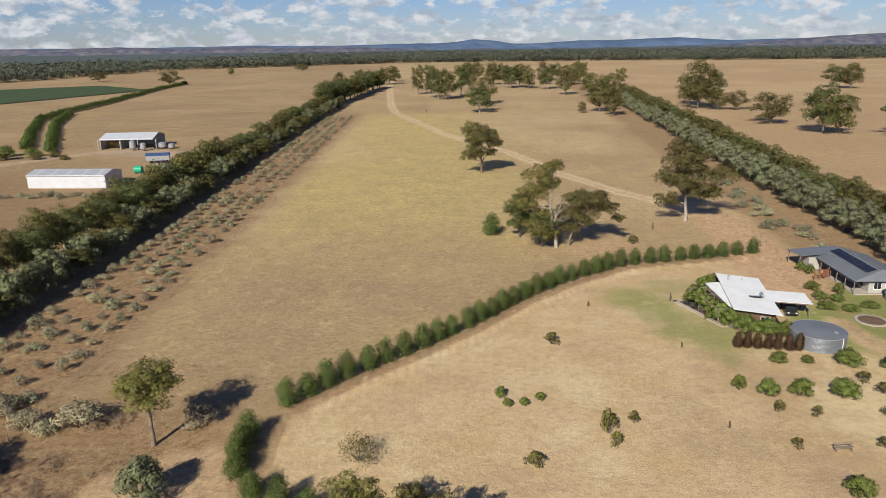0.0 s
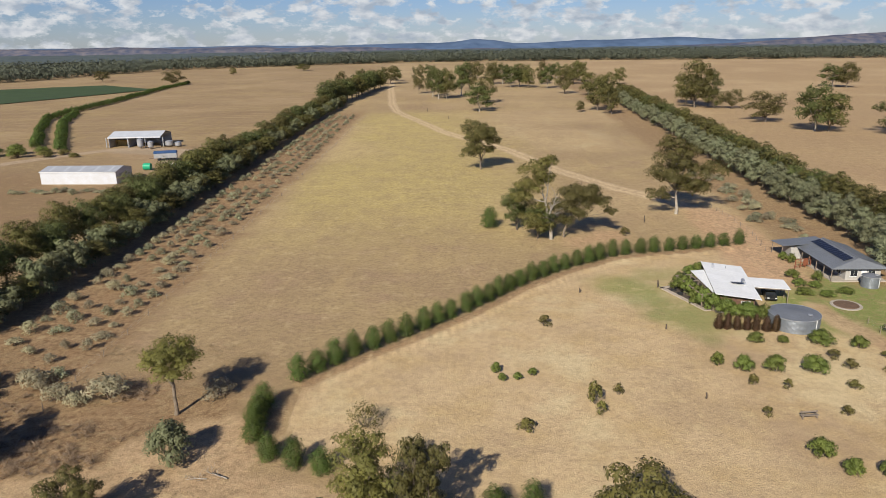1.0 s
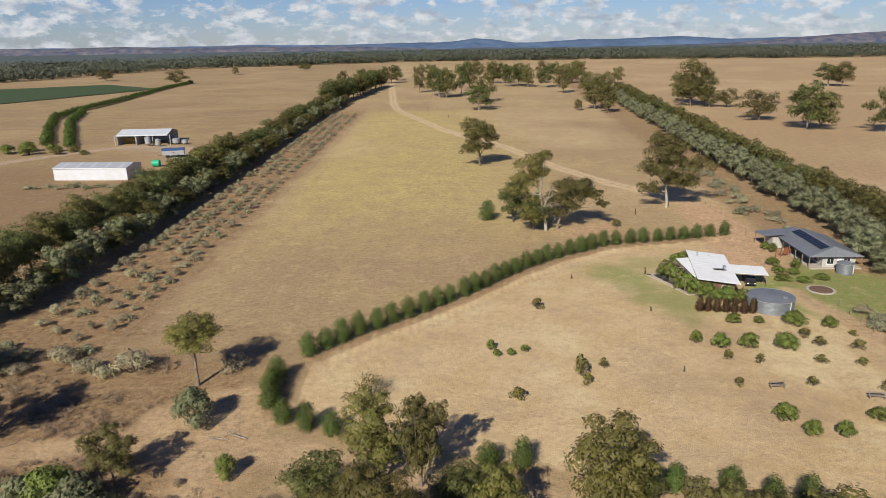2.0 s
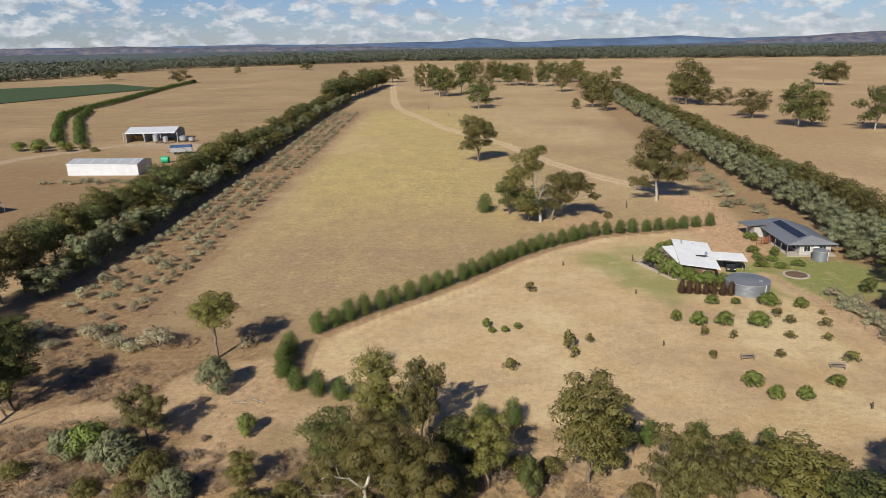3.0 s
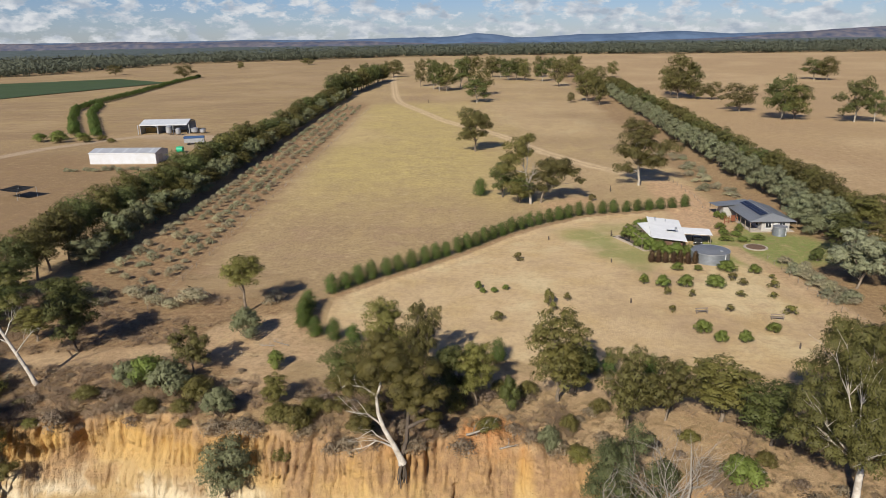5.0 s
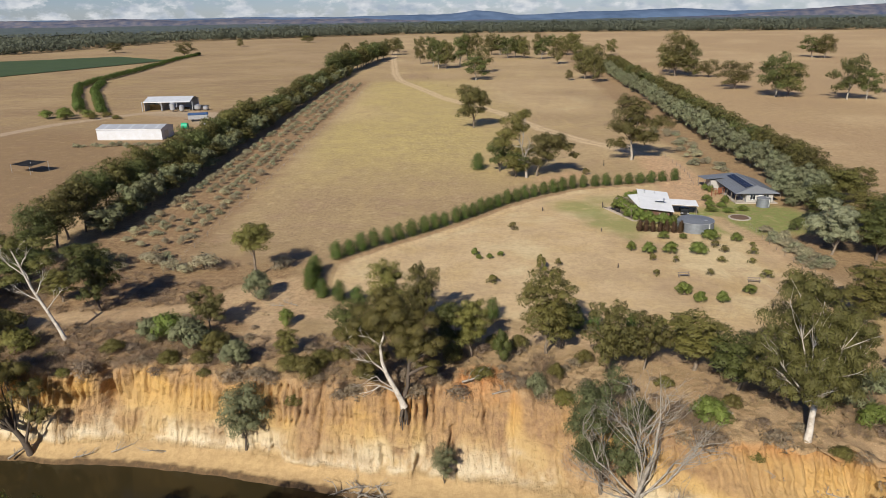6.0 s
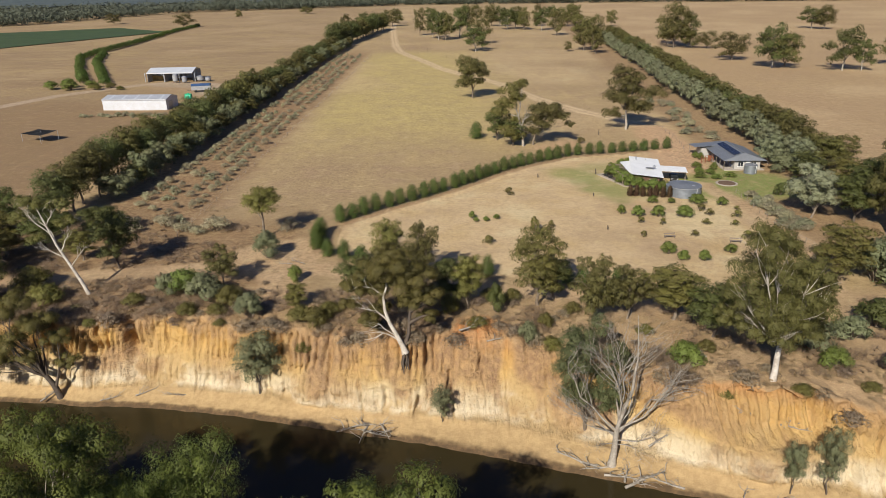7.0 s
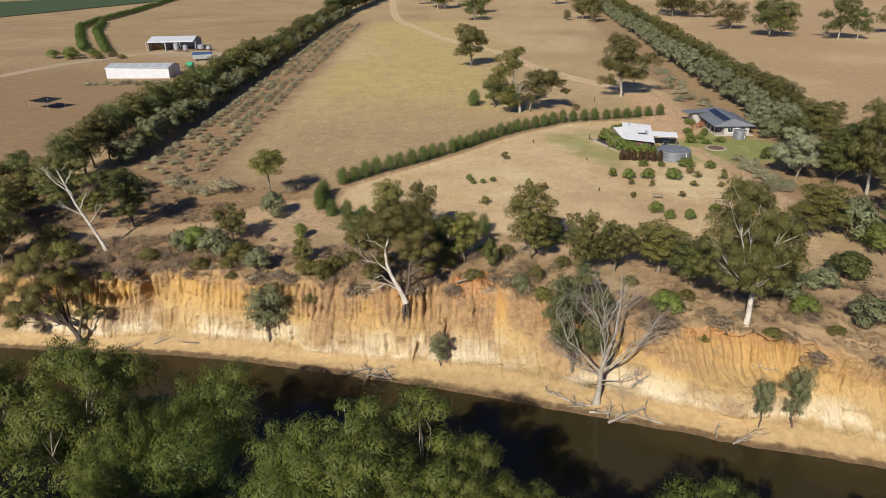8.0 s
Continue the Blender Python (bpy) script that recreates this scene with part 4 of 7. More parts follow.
def dead_gum():
    """A bleached dead gum: a thick short trunk that opens into a vase of bare forked limbs."""
    rng, limbs = random.Random(24), Limbs()
    limbs.add(bent(rng, (0, 0, -0.5), (0.3, 0, 5.4), 5, 0.03), [0.75, 0.46, 0.4, 0.36, 0.34, 0.32], 9)
    limbs.add(bent(rng, (0.3, 0, 5.3), (1.7, 0.3, 20.5), 8, 0.05), [0.26, 0.23, 0.2, 0.17, 0.14, 0.1, 0.07, 0.045, 0.015], 7)
    arms = [((0.1, 0, 4.2), (-4.6, -0.8, 7.8), 0.2), ((0.2, 0, 5.0), (-6.0, 0.4, 14.0), 0.25), ((0.3, 0, 5.2), (-3.6, -1.2, 16.0), 0.24), ((0.4, 0, 6.4), (-1.2, 0.8, 18.6), 0.2), ((0.4, 0, 5.2), (6.8, -0.6, 13.4), 0.26), ((0.3, 0, 4.6), (8.6, 0.4, 9.4), 0.25), ((0.5, 0, 6.0), (4.4, 0.8, 15.6), 0.24), ((0.6, 0, 8.6), (3.4, -0.8, 18.2), 0.17), ((0.2, 0, 3.6), (5.0, -1.6, 6.4), 0.16), ((0.1, 0, 4.6), (-7.0, -0.6, 10.6), 0.2), ((0.2, 0, 3.2), (-2.8, -2.0, 4.2), 0.12), ((0.2, 0, 3.0), (3.2, -1.8, 2.4), 0.12), ((0.3, 0, 5.0), (0.8, -2.8, 12.0), 0.18), ((0.3, 0, 5.0), (1.4, 3.6, 13.0), 0.18)]
    for foot, tip, r0 in arms:
        pts = bent(rng, foot, tip, 7, 0.2)
        limbs.add(pts, [r0 * f for f in (0.6, 0.5, 0.42, 0.34, 0.27, 0.19, 0.11, 0.04)], 6)
        twigs(limbs, rng, pts, r0 * 0.55, tip, 2.1, 11)
    return crown_on("ruin", "dead_tree", "bleached dead gum at the foot of the clay cliff", limbs, BARK_DEAD, [], LEAF_GREY, 0, 0.2, 24, 20.5, 16)


def bush(kind, seed, height, width, leaf, count, size, label="", clumps=7, name="shrub", category="shrub", pointed=0.0, bark=None, skirt=0.12, group=""):
    """A low shrub or a clipped conical tree: short stems and a dense coat of leaves."""
    rng, r = random.Random(seed), np.random.RandomState(seed)
    blobs, limbs = [], Limbs()
    if pointed:
        for i in range(clumps):
            t = (i + 0.5) / clumps
            w = width * 0.5 * max(0.25, math.sqrt(max(0.0, 1 - abs(2 * t - 0.78) ** (2.0 if t > 0.39 else 3.2) / (1.5 if t > 0.39 else 1.0)))) * rng.uniform(0.85, 1.06)
            blobs.append((rng.uniform(-0.06, 0.06) * width, rng.uniform(-0.06, 0.06) * width, height * (skirt + (1 - skirt) * t * 0.92), w, height / clumps * 1.05))
        limbs.add([(0, 0, -0.3), (0, 0, height * 0.3), (0, 0, height * 0.9)], [height * 0.022, height * 0.017, height * 0.005], 5)
    else:
        for i in range(clumps):
            a, t = 2.399 * i + rng.uniform(-0.4, 0.4), (i + 0.4) / clumps
            rad = width * 0.36 * math.sqrt(t)
            w = width * rng.uniform(0.17, 0.28)
            z = height * (1 - 0.55 * t * rng.uniform(0.7, 1.2)) - w * 0.6
            blobs.append((rad * math.cos(a), rad * math.sin(a), max(z, w * 0.45), w, min(w * 0.75, height * 0.4)))
            limbs.add(bent(rng, (0, 0, -0.2), blobs[-1][:3], 3, 0.12), [height * f for f in (0.022, 0.016, 0.011, 0.005)], 4)
    coat = leaf_mesh("crown", *cloud_of_leaves(r, blobs, count, size), leaf, seed + 7)
    root = new(name)
    root.empty_display_size = 0.3
    part("stem", limbs.mesh("stem", bark or BARK), root)
    part("crown", coat, root)
    tagged(root, label, category, group)
    PALETTE[kind] = (root, height, width)
    return root


PLANTED = {}


def plant(kind, x, y, height=None, width=None, turn=None, sink=0.0, label="", group="", lean=(0, 0), z=None):
    """Puts one tree or shrub of a kind on the ground, at its true height and width."""
    root, h0, w0 = PALETTE[kind]
    n = PLANTED[kind] = PLANTED.get(kind, 0) + 1
    sz = (height or h0) / h0
    sx = (width or w0 * sz) / w0
    turn = turn if turn is not None else (n * 137.5) % 360
    spot = ground_z(x, y) if z is None else z
    m = pose(x, y, spot - sink, lean[0], lean[1], 0) @ pose(0, 0, 0, 0, 0, turn) @ Matrix.Diagonal((sx, sx, sz, 1))
    if n == 1:
        root.matrix_basis = m
        ob = root
    else:
        ob = copy_thing(root, Matrix.Identity(4))
        ob.matrix_basis = m
    return tagged(ob, label, "", group)

# ---- kinds of tree ----
rnd = random.Random(5)
giant_gum()
cliff_gum()
gum("paddock_a", 13, 17.5, 15, 0.22, LEAF_GUM, BARK, 10000, 0.26, 24, "spreading gum tree standing alone in dry grass", 0.85, 0.14)
shaped_gum("paddock_b", 14, 20, 19, [(0, 0, -0.5), (0.1, 0, 1.6), (-0.3, 0, 4.2), (-0.4, 0, 6.4)], [(-1, 0, 14, 4.6, 3.4), (-4, 0.5, 10.2, 3.4, 2.6), (7.4, 0, 11.4, 3.6, 2.2), (2.6, -0.5, 7.4, 3.6, 2.4), (-2.4, 0, 18.4, 2.9, 2.0), (-5, -0.4, 5.4, 2.6, 1.8), (5, 0.4, 6.8, 2.6, 1.7), (1.6, 3, 12, 3.6, 2.6), (-1.4, -2.6, 10, 3.2, 2.4), (1.8, -1, 16.4, 2.4, 1.8)], LEAF_GUM, BARK_PALE, 22000, 0.25, "broad gum tree with a pale trunk in dry grass")
shaped_gum("paddock_c", 15, 19, 11, [(0, 0, -0.5), (-0.2, 0, 2.0), (-0.9, 0, 5.0), (-1.6, 0, 8.6)], [(-3.6, 0, 15.6, 2.9, 2.3), (-5.0, 0.4, 12.2, 2.8, 1.9), (-1.2, 0, 17.6, 1.9, 1.5), (-6.6, 0, 10.0, 2.0, 1.3), (-1.6, 0.5, 13.6, 2.0, 1.5), (-4.4, -0.8, 4.8, 2.4, 2.0), (-1.6, -0.6, 3.4, 2.0, 1.5), (-3.0, 0.8, 7.6, 1.7, 1.2)], LEAF_OLIVE, BARK_PALE, 13000, 0.22, "tall open gum tree with bare pale limbs", [(1.8, -0.6, 9.0), (0.8, -1, 11), (2.6, 0, 6.6), (-0.4, -1.2, 8.4)])
shaped_gum("paddock_d", 37, 13.5, 14, [(0, 0, -0.5), (0.2, 0, 1.6), (0.8, 0, 3.6), (1.6, 0, 5.6)], [(4.8, 0, 10.6, 3.6, 2.3), (1.2, 0, 10.4, 2.9, 2.2), (8.0, 0.3, 8.6, 2.6, 1.7), (-0.4, 0, 7.4, 2.7, 2.1), (3.0, -0.6, 6.2, 2.8, 2.0), (4.4, 2.2, 8.4, 2.8, 2.0), (0.0, -0.4, 4.2, 1.9, 1.5), (10.6, 0, 6.0, 1.3, 0.9)], LEAF_GUM, BARK, 15000, 0.22, "low spreading gum with a dense rounded crown")
gum("young", 16, 10.5, 5.4, 0.42, LEAF_OLIVE, BARK, 5940, 0.14, 16, "slender young gum with a small rounded crown", 0.85, 0.48)
gum("bank_a", 17, 11, 5.6, 0.16, LEAF_OLIVE, BARK, 7590, 0.15, 20, "olive-green bushy tree on the river bank", 0.95, 0.10)
gum("bank_b", 18, 11, 9, 0.20, LEAF_GUM, BARK, 8200, 0.17, 24, "many-stemmed gum on the dry bank", 0.85, 0.12, 1)
gum("bank_dark", 19, 11, 6.4, 0.14, LEAF_DARK, BARK_DARK, 6600, 0.17, 18, "dark-leaved tree on the dry river bank", 0.95, 0.10)
gum("river_a", 20, 18, 14, 0.25, LEAF_RIVER, BARK_PALE, 44000, 0.112, 34, "leafy green river gum on the shaded bank", 0.85, 0.30)
gum("river_b", 21, 16, 10, 0.25, LEAF_RIVER, BARK_PALE, 26000, 0.105, 22, "grey-green river gum leaning over the water", 0.85, 0.38)
gum("river_back", 33, 18, 13, 0.2, LEAF_RIVER, BARK, 4000, 0.40, 24, "leafy gum behind the riverside trees, mostly out of view, added for shade", 0.85, 0.1, plain=True)
gum("backer", 36, 16, 11.6, 0.10, LEAF_BACKER, BARK, 24000, 0.125, 30, "dark green gum behind the dead tree on the bank", 0.9, 0.08)
gum("cliff", 22, 9.5, 5.6, 0.16, LEAF_GREY, BARK_DARK, 5940, 0.14, 14, "grey-green sapling growing from the clay cliff", 0.9, 0.15)
leaning_gum()
dead_gum()
for near, count, leaf_size in (("", 1350, 0.45), ("_near", 3600, 0.28)):
    gum("wind_tall" + near, 25, 13, 8.5, 0.28, LEAF_WIND, BARK, count, leaf_size, 20, "tall dark gum in the windbreak", 0.95, 0.24 if near else 0.08, name="windbreak_tree", plain=True)
    gum("wind_tall_b" + near, 26, 13, 8, 0.28, LEAF_GUM, BARK, count, leaf_size, 20, "olive-green gum in the windbreak", 0.95, 0.20 if near else 0.06, name="windbreak_tree", plain=True)
    gum("wind_silver" + near, 28, 9.5, 8.5, 0.12, LEAF_WATTLE, BARK, count, leaf_size, 16, "rounded silver-green tree in the windbreak", 0.95, 0.0, name="windbreak_tree", plain=True)
gum("wind_grey", 27, 7.5, 6.4, 0.14, LEAF_GREY, BARK, 1500, 0.34, 14, "rounded grey-green wattle in the windbreak", 0.95, 0.02, name="windbreak_tree", plain=True)
gum("far_a", 29, 20, 18, 0.14, LEAF_GUM, BARK, 2600, 0.56, 24, "spreading gum tree far off in the paddock", 0.9, 0.03, name="paddock_gum", plain=True)
gum("far_b", 30, 20, 16, 0.22, LEAF_DARK, BARK_PALE, 2400, 0.56, 20, "tall gum tree with a pale trunk far off", 0.9, 0.1, name="paddock_gum", plain=True)
sprawling_gum()
gum("weeping", 31, 11.5, 8.5, 0.16, LEAF_SILVER, BARK, 7590, 0.19, 16, "silver-leaved weeping tree beside the garden", 1.1, 0.1)

bush("conical", 41, 5.0, 2.9, LEAF_HEDGE, 2700, 0.13, "clipped green conical tree in the driveway hedge", 8, "hedge_tree", "tree", 0.75, BARK_DARK, 0.06)
bush("brown", 42, 2.7, 1.9, LEAF_BROWN, 1485, 0.14, "red-brown upright shrub in the screen by the house", 7, "shrub", "shrub", 0.85, BARK_DARK, 0.02)
bush("saltbush", 43, 1.6, 2.6, LEAF_SALT, 700, 0.12, "silver-grey saltbush in dry grass", 8, "saltbush")
bush("saltbush_b", 44, 1.3, 2.2, LEAF_SILVER, 560, 0.12, "grey-green saltbush in dry grass", 7, "saltbush")
bush("orchard", 45, 2.3, 2.9, LEAF_GREEN, 1815, 0.14, "bright green young fruit tree in the orchard", 9, "fruit_tree", "tree")
bush("sparse", 46, 1.4, 1.7, LEAF_OLIVE, 429, 0.12, "small thin shrub in the dry orchard grass", 7)
bush("wattle", 47, 4.6, 4.6, LEAF_GREY, 4290, 0.18, "rounded blue-grey wattle bush on bare ground", 12)
bush("thicket", 48, 3.6, 4.6, LEAF_OLIVE, 2475, 0.18, "olive scrub on the bank", 10, "bank_shrub")
bush("thicket_grey", 49, 3.0, 4.0, LEAF_GREY, 1980, 0.18, "grey scrub on the bank", 10, "bank_shrub")
bush("thicket_green", 50, 3.2, 4.0, LEAF_GREEN, 2475, 0.16, "dense green shrub on the bank", 10, "bank_shrub")
bush("thicket_dark", 51, 3.4, 3.4, LEAF_DARK, 2475, 0.16, "dark green shrub on the bank", 10, "bank_shrub")
bush("canal", 52, 4.6, 7.5, LEAF_HEDGE, 300, 0.6, "green shrub in the double row along the farm lane", 9, "lane_shrub")
bush("hazy", 53, 3.3, 4.9, LEAF_OLIVE, 858, 0.13, "thin see-through shrub in the pale paddock", 10)
bush("vine", 54, 2.9, 3.0, LEAF_GREEN, 2145, 0.16, "leafy green climber over the pergola", 9, "vine", "vine")
bush("dry", 56, 2.2, 3.4, LEAF_DRY, 650, 0.18, "grey-brown dry shrub at the cliff edge", 11, "bank_shrub")
bush("acacia", 55, 3.4, 5.0, LEAF_GREEN, 2970, 0.16, "feathery green shrub against the house wall", 9)

# ---- single trees on the bank and in the near paddock ----
plant("giant", 41.8, 18.2, 19.2, 12.8, 0, z=max(ground_z(41.4, 18.6), -1.6))
plant("white_gum", -4.3, 29.6, 17.4, 12.6, 0)
plant("lean", -56.0, 46.0, 16.4, 10, 0)
plant("bank_dark", -55.2, 56.2, 11.3, 6.4)
plant("sprawl", -56.0, 32.5, 16.6, 15.4, 0)
plant("bank_b", -35.1, 48.9, 7.2, 5.6)
plant("wattle", -30.4, 60.4, 5.0, 4.8)
plant("thicket_green", -23.4, 49.8, 2.8, 2.6)
plant("bank_a", -21.3, 39.7, 4.5, 3.0)
plant("wattle", -27.9, 37.9, 4.2, 4.2)
plant("thicket_green", -40.5, 46.0, 4.2, 5.4, label="yellow-green shrub on the bank")
plant("thicket_grey", -36.5, 43.8, 4.2, 6.5)
plant("thicket_grey", -42.8, 45.6, 3.6, 4.8)
plant("thicket", -32.0, 42.0, 3.0, 4.4)
plant("cliff", -25.8, 31.2, 9.8, 5.8)
plant("bank_a", -7.2, 48.1, 11.3, 5.6)
plant("bank_b", -2.4, 47.9, 11.3, 5.6)
plant("bank_dark", 1.4, 40.5, 8.0, 5.0)
plant("bank_dark", -12.0, 42.5, 7.5, 5.6)
plant("bank_a", 4.8, 39.2, 9.0, 4.4)
plant("thicket_dark", 9.0, 37.6, 4.6, 2.9)
plant("bank_a", 15.4, 39.6, 12.6, 6.8, label="tall bushy gum with an olive crown on the bank")
plant("bank_dark", 18.0, 41.5, 7.6, 4.6)
plant("bank_b", 22.8, 33.0, 10.6, 7.0)
plant("bank_b", 27.6, 34.2, 8.6, 6.2)
plant("bank_a", 34.2, 33.8, 8.4, 7.4)
plant("bank_dark", 38.0, 28.5, 8.0, 7.0)
plant("bank_b", 47.5, 26.5, 10.5, 9.5)
plant("ruin", 21.9, 15.2, 20.5, 16, 0)
plant("backer", 19.6, 20.6, 7.2 - ground_z(19.6, 20.6), 9.4)
plant("bank_a", 65.0, 47.4, 9.6, 7.9, label="dense rounded tree beside the track")
plant("thicket_green", 50.6, 20.4, 2.6, 3.8)
plant("thicket_grey", 50.0, 25.0, 3.9, 5.6)
plant("thicket_dark", 61.5, 30.6, 4.3, 6.6)
plant("thicket_grey", 57.5, 17.0, 4.0, 6.5)
plant("thicket_grey", 56.0, 27.0, 3.4, 5.4)
plant("cliff", 0.8, 24.2, 5.2, 2.8)
plant("cliff", 41.2, 9.0, 7.2, 2.4)
plant("cliff", 45.2, 8.6, 8.8, 3.1)
plant("thicket_green", 32.1, 22.3, 3.3, 4.4)
plant("thicket_grey", 12.9, 30.4, 3.0, 3.2)
plant("thicket", 15.6, 32.5, 2.4, 2.2)
plant("thicket", 20.1, 36.4, 1.9, 2.6)
for x, y, h, w in [(-33, 38.5, 1.6, 3.0), (-20, 36, 2.6, 4.2), (-16, 37.5, 2.2, 3.4), (-17.5, 34.6, 3.4, 3.6), (-47, 42, 2.0, 3.4), (-38, 39.5, 1.8, 3.2), (8, 42, 2.0, 2.6), (11.6, 41.0, 2.2, 2.8), (2.0, 37.2, 3.2, 3.0), (29, 29.5, 1.6, 2.4), (36, 25, 1.5, 2.4), (-61, 43, 3.4, 5.0), (-66, 48, 4.0, 6.0), (47.5, 31, 2.0, 3.4), (54, 34, 2.2, 3.6)]:
    plant("thicket", x, y, h, w)
# dry shrubs hanging about the cliff's edge
for i in range(46):
    x = -66 + i * 2.75 + rnd.uniform(-1, 1)
    d = rnd.choice((7.6, 8.6, 9.4, 10.4, 12.5)) + rnd.uniform(-0.4, 0.4)
    px_, py_, pz_ = bank_point(np.array([float(x)]), np.array([d]))
    w = rnd.uniform(1.6, 3.8)
    plant("dry" if rnd.random() < 0.75 else "thicket", float(px_[0]), float(py_[0]), w * rnd.uniform(0.4, 0.65), w, sink=0.15, z=float(pz_[0]), group="scrub on the cliff edge")
for i in range(34):
    x, y = rnd.uniform(-62, 52), 0
    y = float(edge(x) + 9 * reach(x)) + rnd.uniform(3, 14)
    w = rnd.uniform(1.2, 3.0)
    plant("dry", x, y, w * rnd.uniform(0.4, 0.6), w, sink=0.1, group="dry scrub on the bank")
# the trees left of the bank, at the near end of the windbreak
for kind, x, y, h, w in [("bank_dark", -84.8, 74.5, 9.7, 6.4), ("bank_dark", -66, 73, 6.4, 7.2), ("bank_b", -76, 52.5, 9.5, 7.0), ("bank_b", -71, 41, 10.5, 9.0), ("bank_a", -79, 63, 8.5, 7.0), ("bank_dark", -90, 58, 10.5, 9.0), ("bank_a", -63.5, 60, 6.0, 5.0), ("bank_b", -84, 44, 11, 10), ("bank_dark", -73, 66, 8.5, 8), ("bank_b", -90, 70, 10, 9), ("bank_dark", -78, 78, 8, 7), ("bank_a", -82, 54, 9.5, 8)]:
    plant(kind, x, y, h, w)
plant("young", -33.6, 71.0, 10.2, 6.8)
plant("paddock_a", 13.7, 239.5, 17.2, 14.5)
plant("paddock_b", 60.6, 170.0, 20, 19, 0)
plant("paddock_c", 25.0, 148.5, 19.4, 11.2, 0)
plant("paddock_d", 28.0, 150.0, 13.2, 14, 0)
plant("bank_dark", 18.0, 157.1, 10.7, 6.4, label="dark young tree beside the gums in the paddock")
plant("bank_dark", 22.0, 149.5, 8.0, 6.0, label="dark young tree beside the gums in the paddock")
plant("conical", 11.5, 159.4, 5.6, 4.3, label="small dark conical tree alone in the paddock")
plant("hazy", -9.5, 67.4, 3.3, 5.0)
plant("sparse", 42.5, 150.5, 2.0, 2.6)

# ---- driveway hedge ----
def spaced(points, step):
    """Places along a line of points, evenly spaced."""
    left, res = 0.0, []
    for (ax, ay), (bx, by) in zip(points, points[1:]):
        size = math.hypot(bx - ax, by - ay)
        d = left
        while d < size:
            res.append((ax + (bx - ax) * d / size, ay + (by - ay) * d / size))
            d += step
        left = d - size
    return res


for x, y in spaced(HEDGE_LINE[3:], 3.4):
    plant("conical", x + rnd.uniform(-0.2, 0.2), y + rnd.uniform(-0.2, 0.2), rnd.uniform(3.4, 4.2) * (1.0 if x < 40 else 0.95), rnd.uniform(2.6, 3.2), group="driveway hedge")
for x, y in spaced(HEDGE_LINE[:3], 2.4) + [(-19.6, 60.8), (-16.5, 59.2), (-13.3, 58.2), (4.8, 51.2), (8.5, 50.9), (21.2, 47.2), (23.6, 46.5), (29, 45.4), (32.6, 44), (35.9, 43.5)]:
    plant("conical", x, y, rnd.uniform(3.2, 4.2), rnd.uniform(2.4, 3.0), group="driveway hedge")

# ---- windbreaks ----
y = 84.0
while y < 690:
    h = rnd.uniform(10.0, 13.0) if y < 250 else rnd.uniform(8.2, 10.8) if y < 480 else rnd.uniform(14, 19)
    plant(("wind_tall" if rnd.random() < 0.5 else "wind_tall_b") + ("_near" if y < 190 else ""), -79.5 + rnd.uniform(-2.2, 1.8) + max(0, y - 480) * 0.1, y, h, rnd.uniform(6.6, 8.8) * (1 if y < 480 else 1.5), group="western windbreak")
    y += rnd.uniform(4.4, 6.2) if y < 300 else rnd.uniform(6, 8.5)
y = 98.0
while y < 500:
    plant("wind_grey" if rnd.random() < 0.55 else "wind_tall_b" + ("_near" if y < 190 else ""), -73.6 + rnd.uniform(-0.8, 0.8) + max(0, y - 420) * 0.05, y, rnd.uniform(5.6, 8.2), rnd.uniform(6.0, 7.4), group="western windbreak")
    y += rnd.uniform(4.2, 5.6) if y < 260 else rnd.uniform(5.5, 8)
y = 112.0
while y < 560:
    x = 90.3 + (y - 120) * 0.088
    plant("wind_silver" + ("_near" if y < 190 else ""), x + rnd.uniform(-0.8, 0.8), y, rnd.uniform(7.4, 9.4), rnd.uniform(6.6, 8.2), group="eastern windbreak")
    plant(("wind_tall" if rnd.random() < 0.3 else "wind_tall_b") + ("_near" if y < 190 else ""), x + 5.8 + (y - 120) * 0.015 + rnd.uniform(-1.2, 1.2), y + rnd.uniform(-2, 2), rnd.uniform(8.5, 11.0), rnd.uniform(6.8, 8.6), group="eastern windbreak")
    y += rnd.uniform(6.4, 8.4) if y < 300 else rnd.uniform(8.5, 12)
plant("weeping", 75.7, 78.4, 11.5, 9.0)
plant("weeping", 79.0, 83.5, 9.0, 7.0)
for kind, x, y, h, w in [("paddock_b", 85.5, 68.5, 18, 14), ("bank_dark", 82.5, 75, 10.7, 8), ("bank_dark", 84, 98, 9, 8), ("bank_a", 89, 90, 9.5, 8), ("bank_b", 102, 118, 9, 9), ("bank_dark", 92, 84, 12, 10), ("paddock_a", 97, 74, 15, 13), ("thicket_dark", 76.7, 94.1, 2.8, 3.0), ("wattle", 85.2, 113, 5, 6), ("wind_silver_near", 85.5, 121, 8, 7), ("thicket_grey", 70.6, 46.8, 6.5, 8.7), ("thicket_grey", 74.5, 52, 5.5, 7), ("thicket_green", 72.6, 40, 5.0, 8), ("bank_dark", 80, 45, 7, 8), ("bank_b", 84, 55, 9, 8)]:
    plant(kind, x, y, h, w)

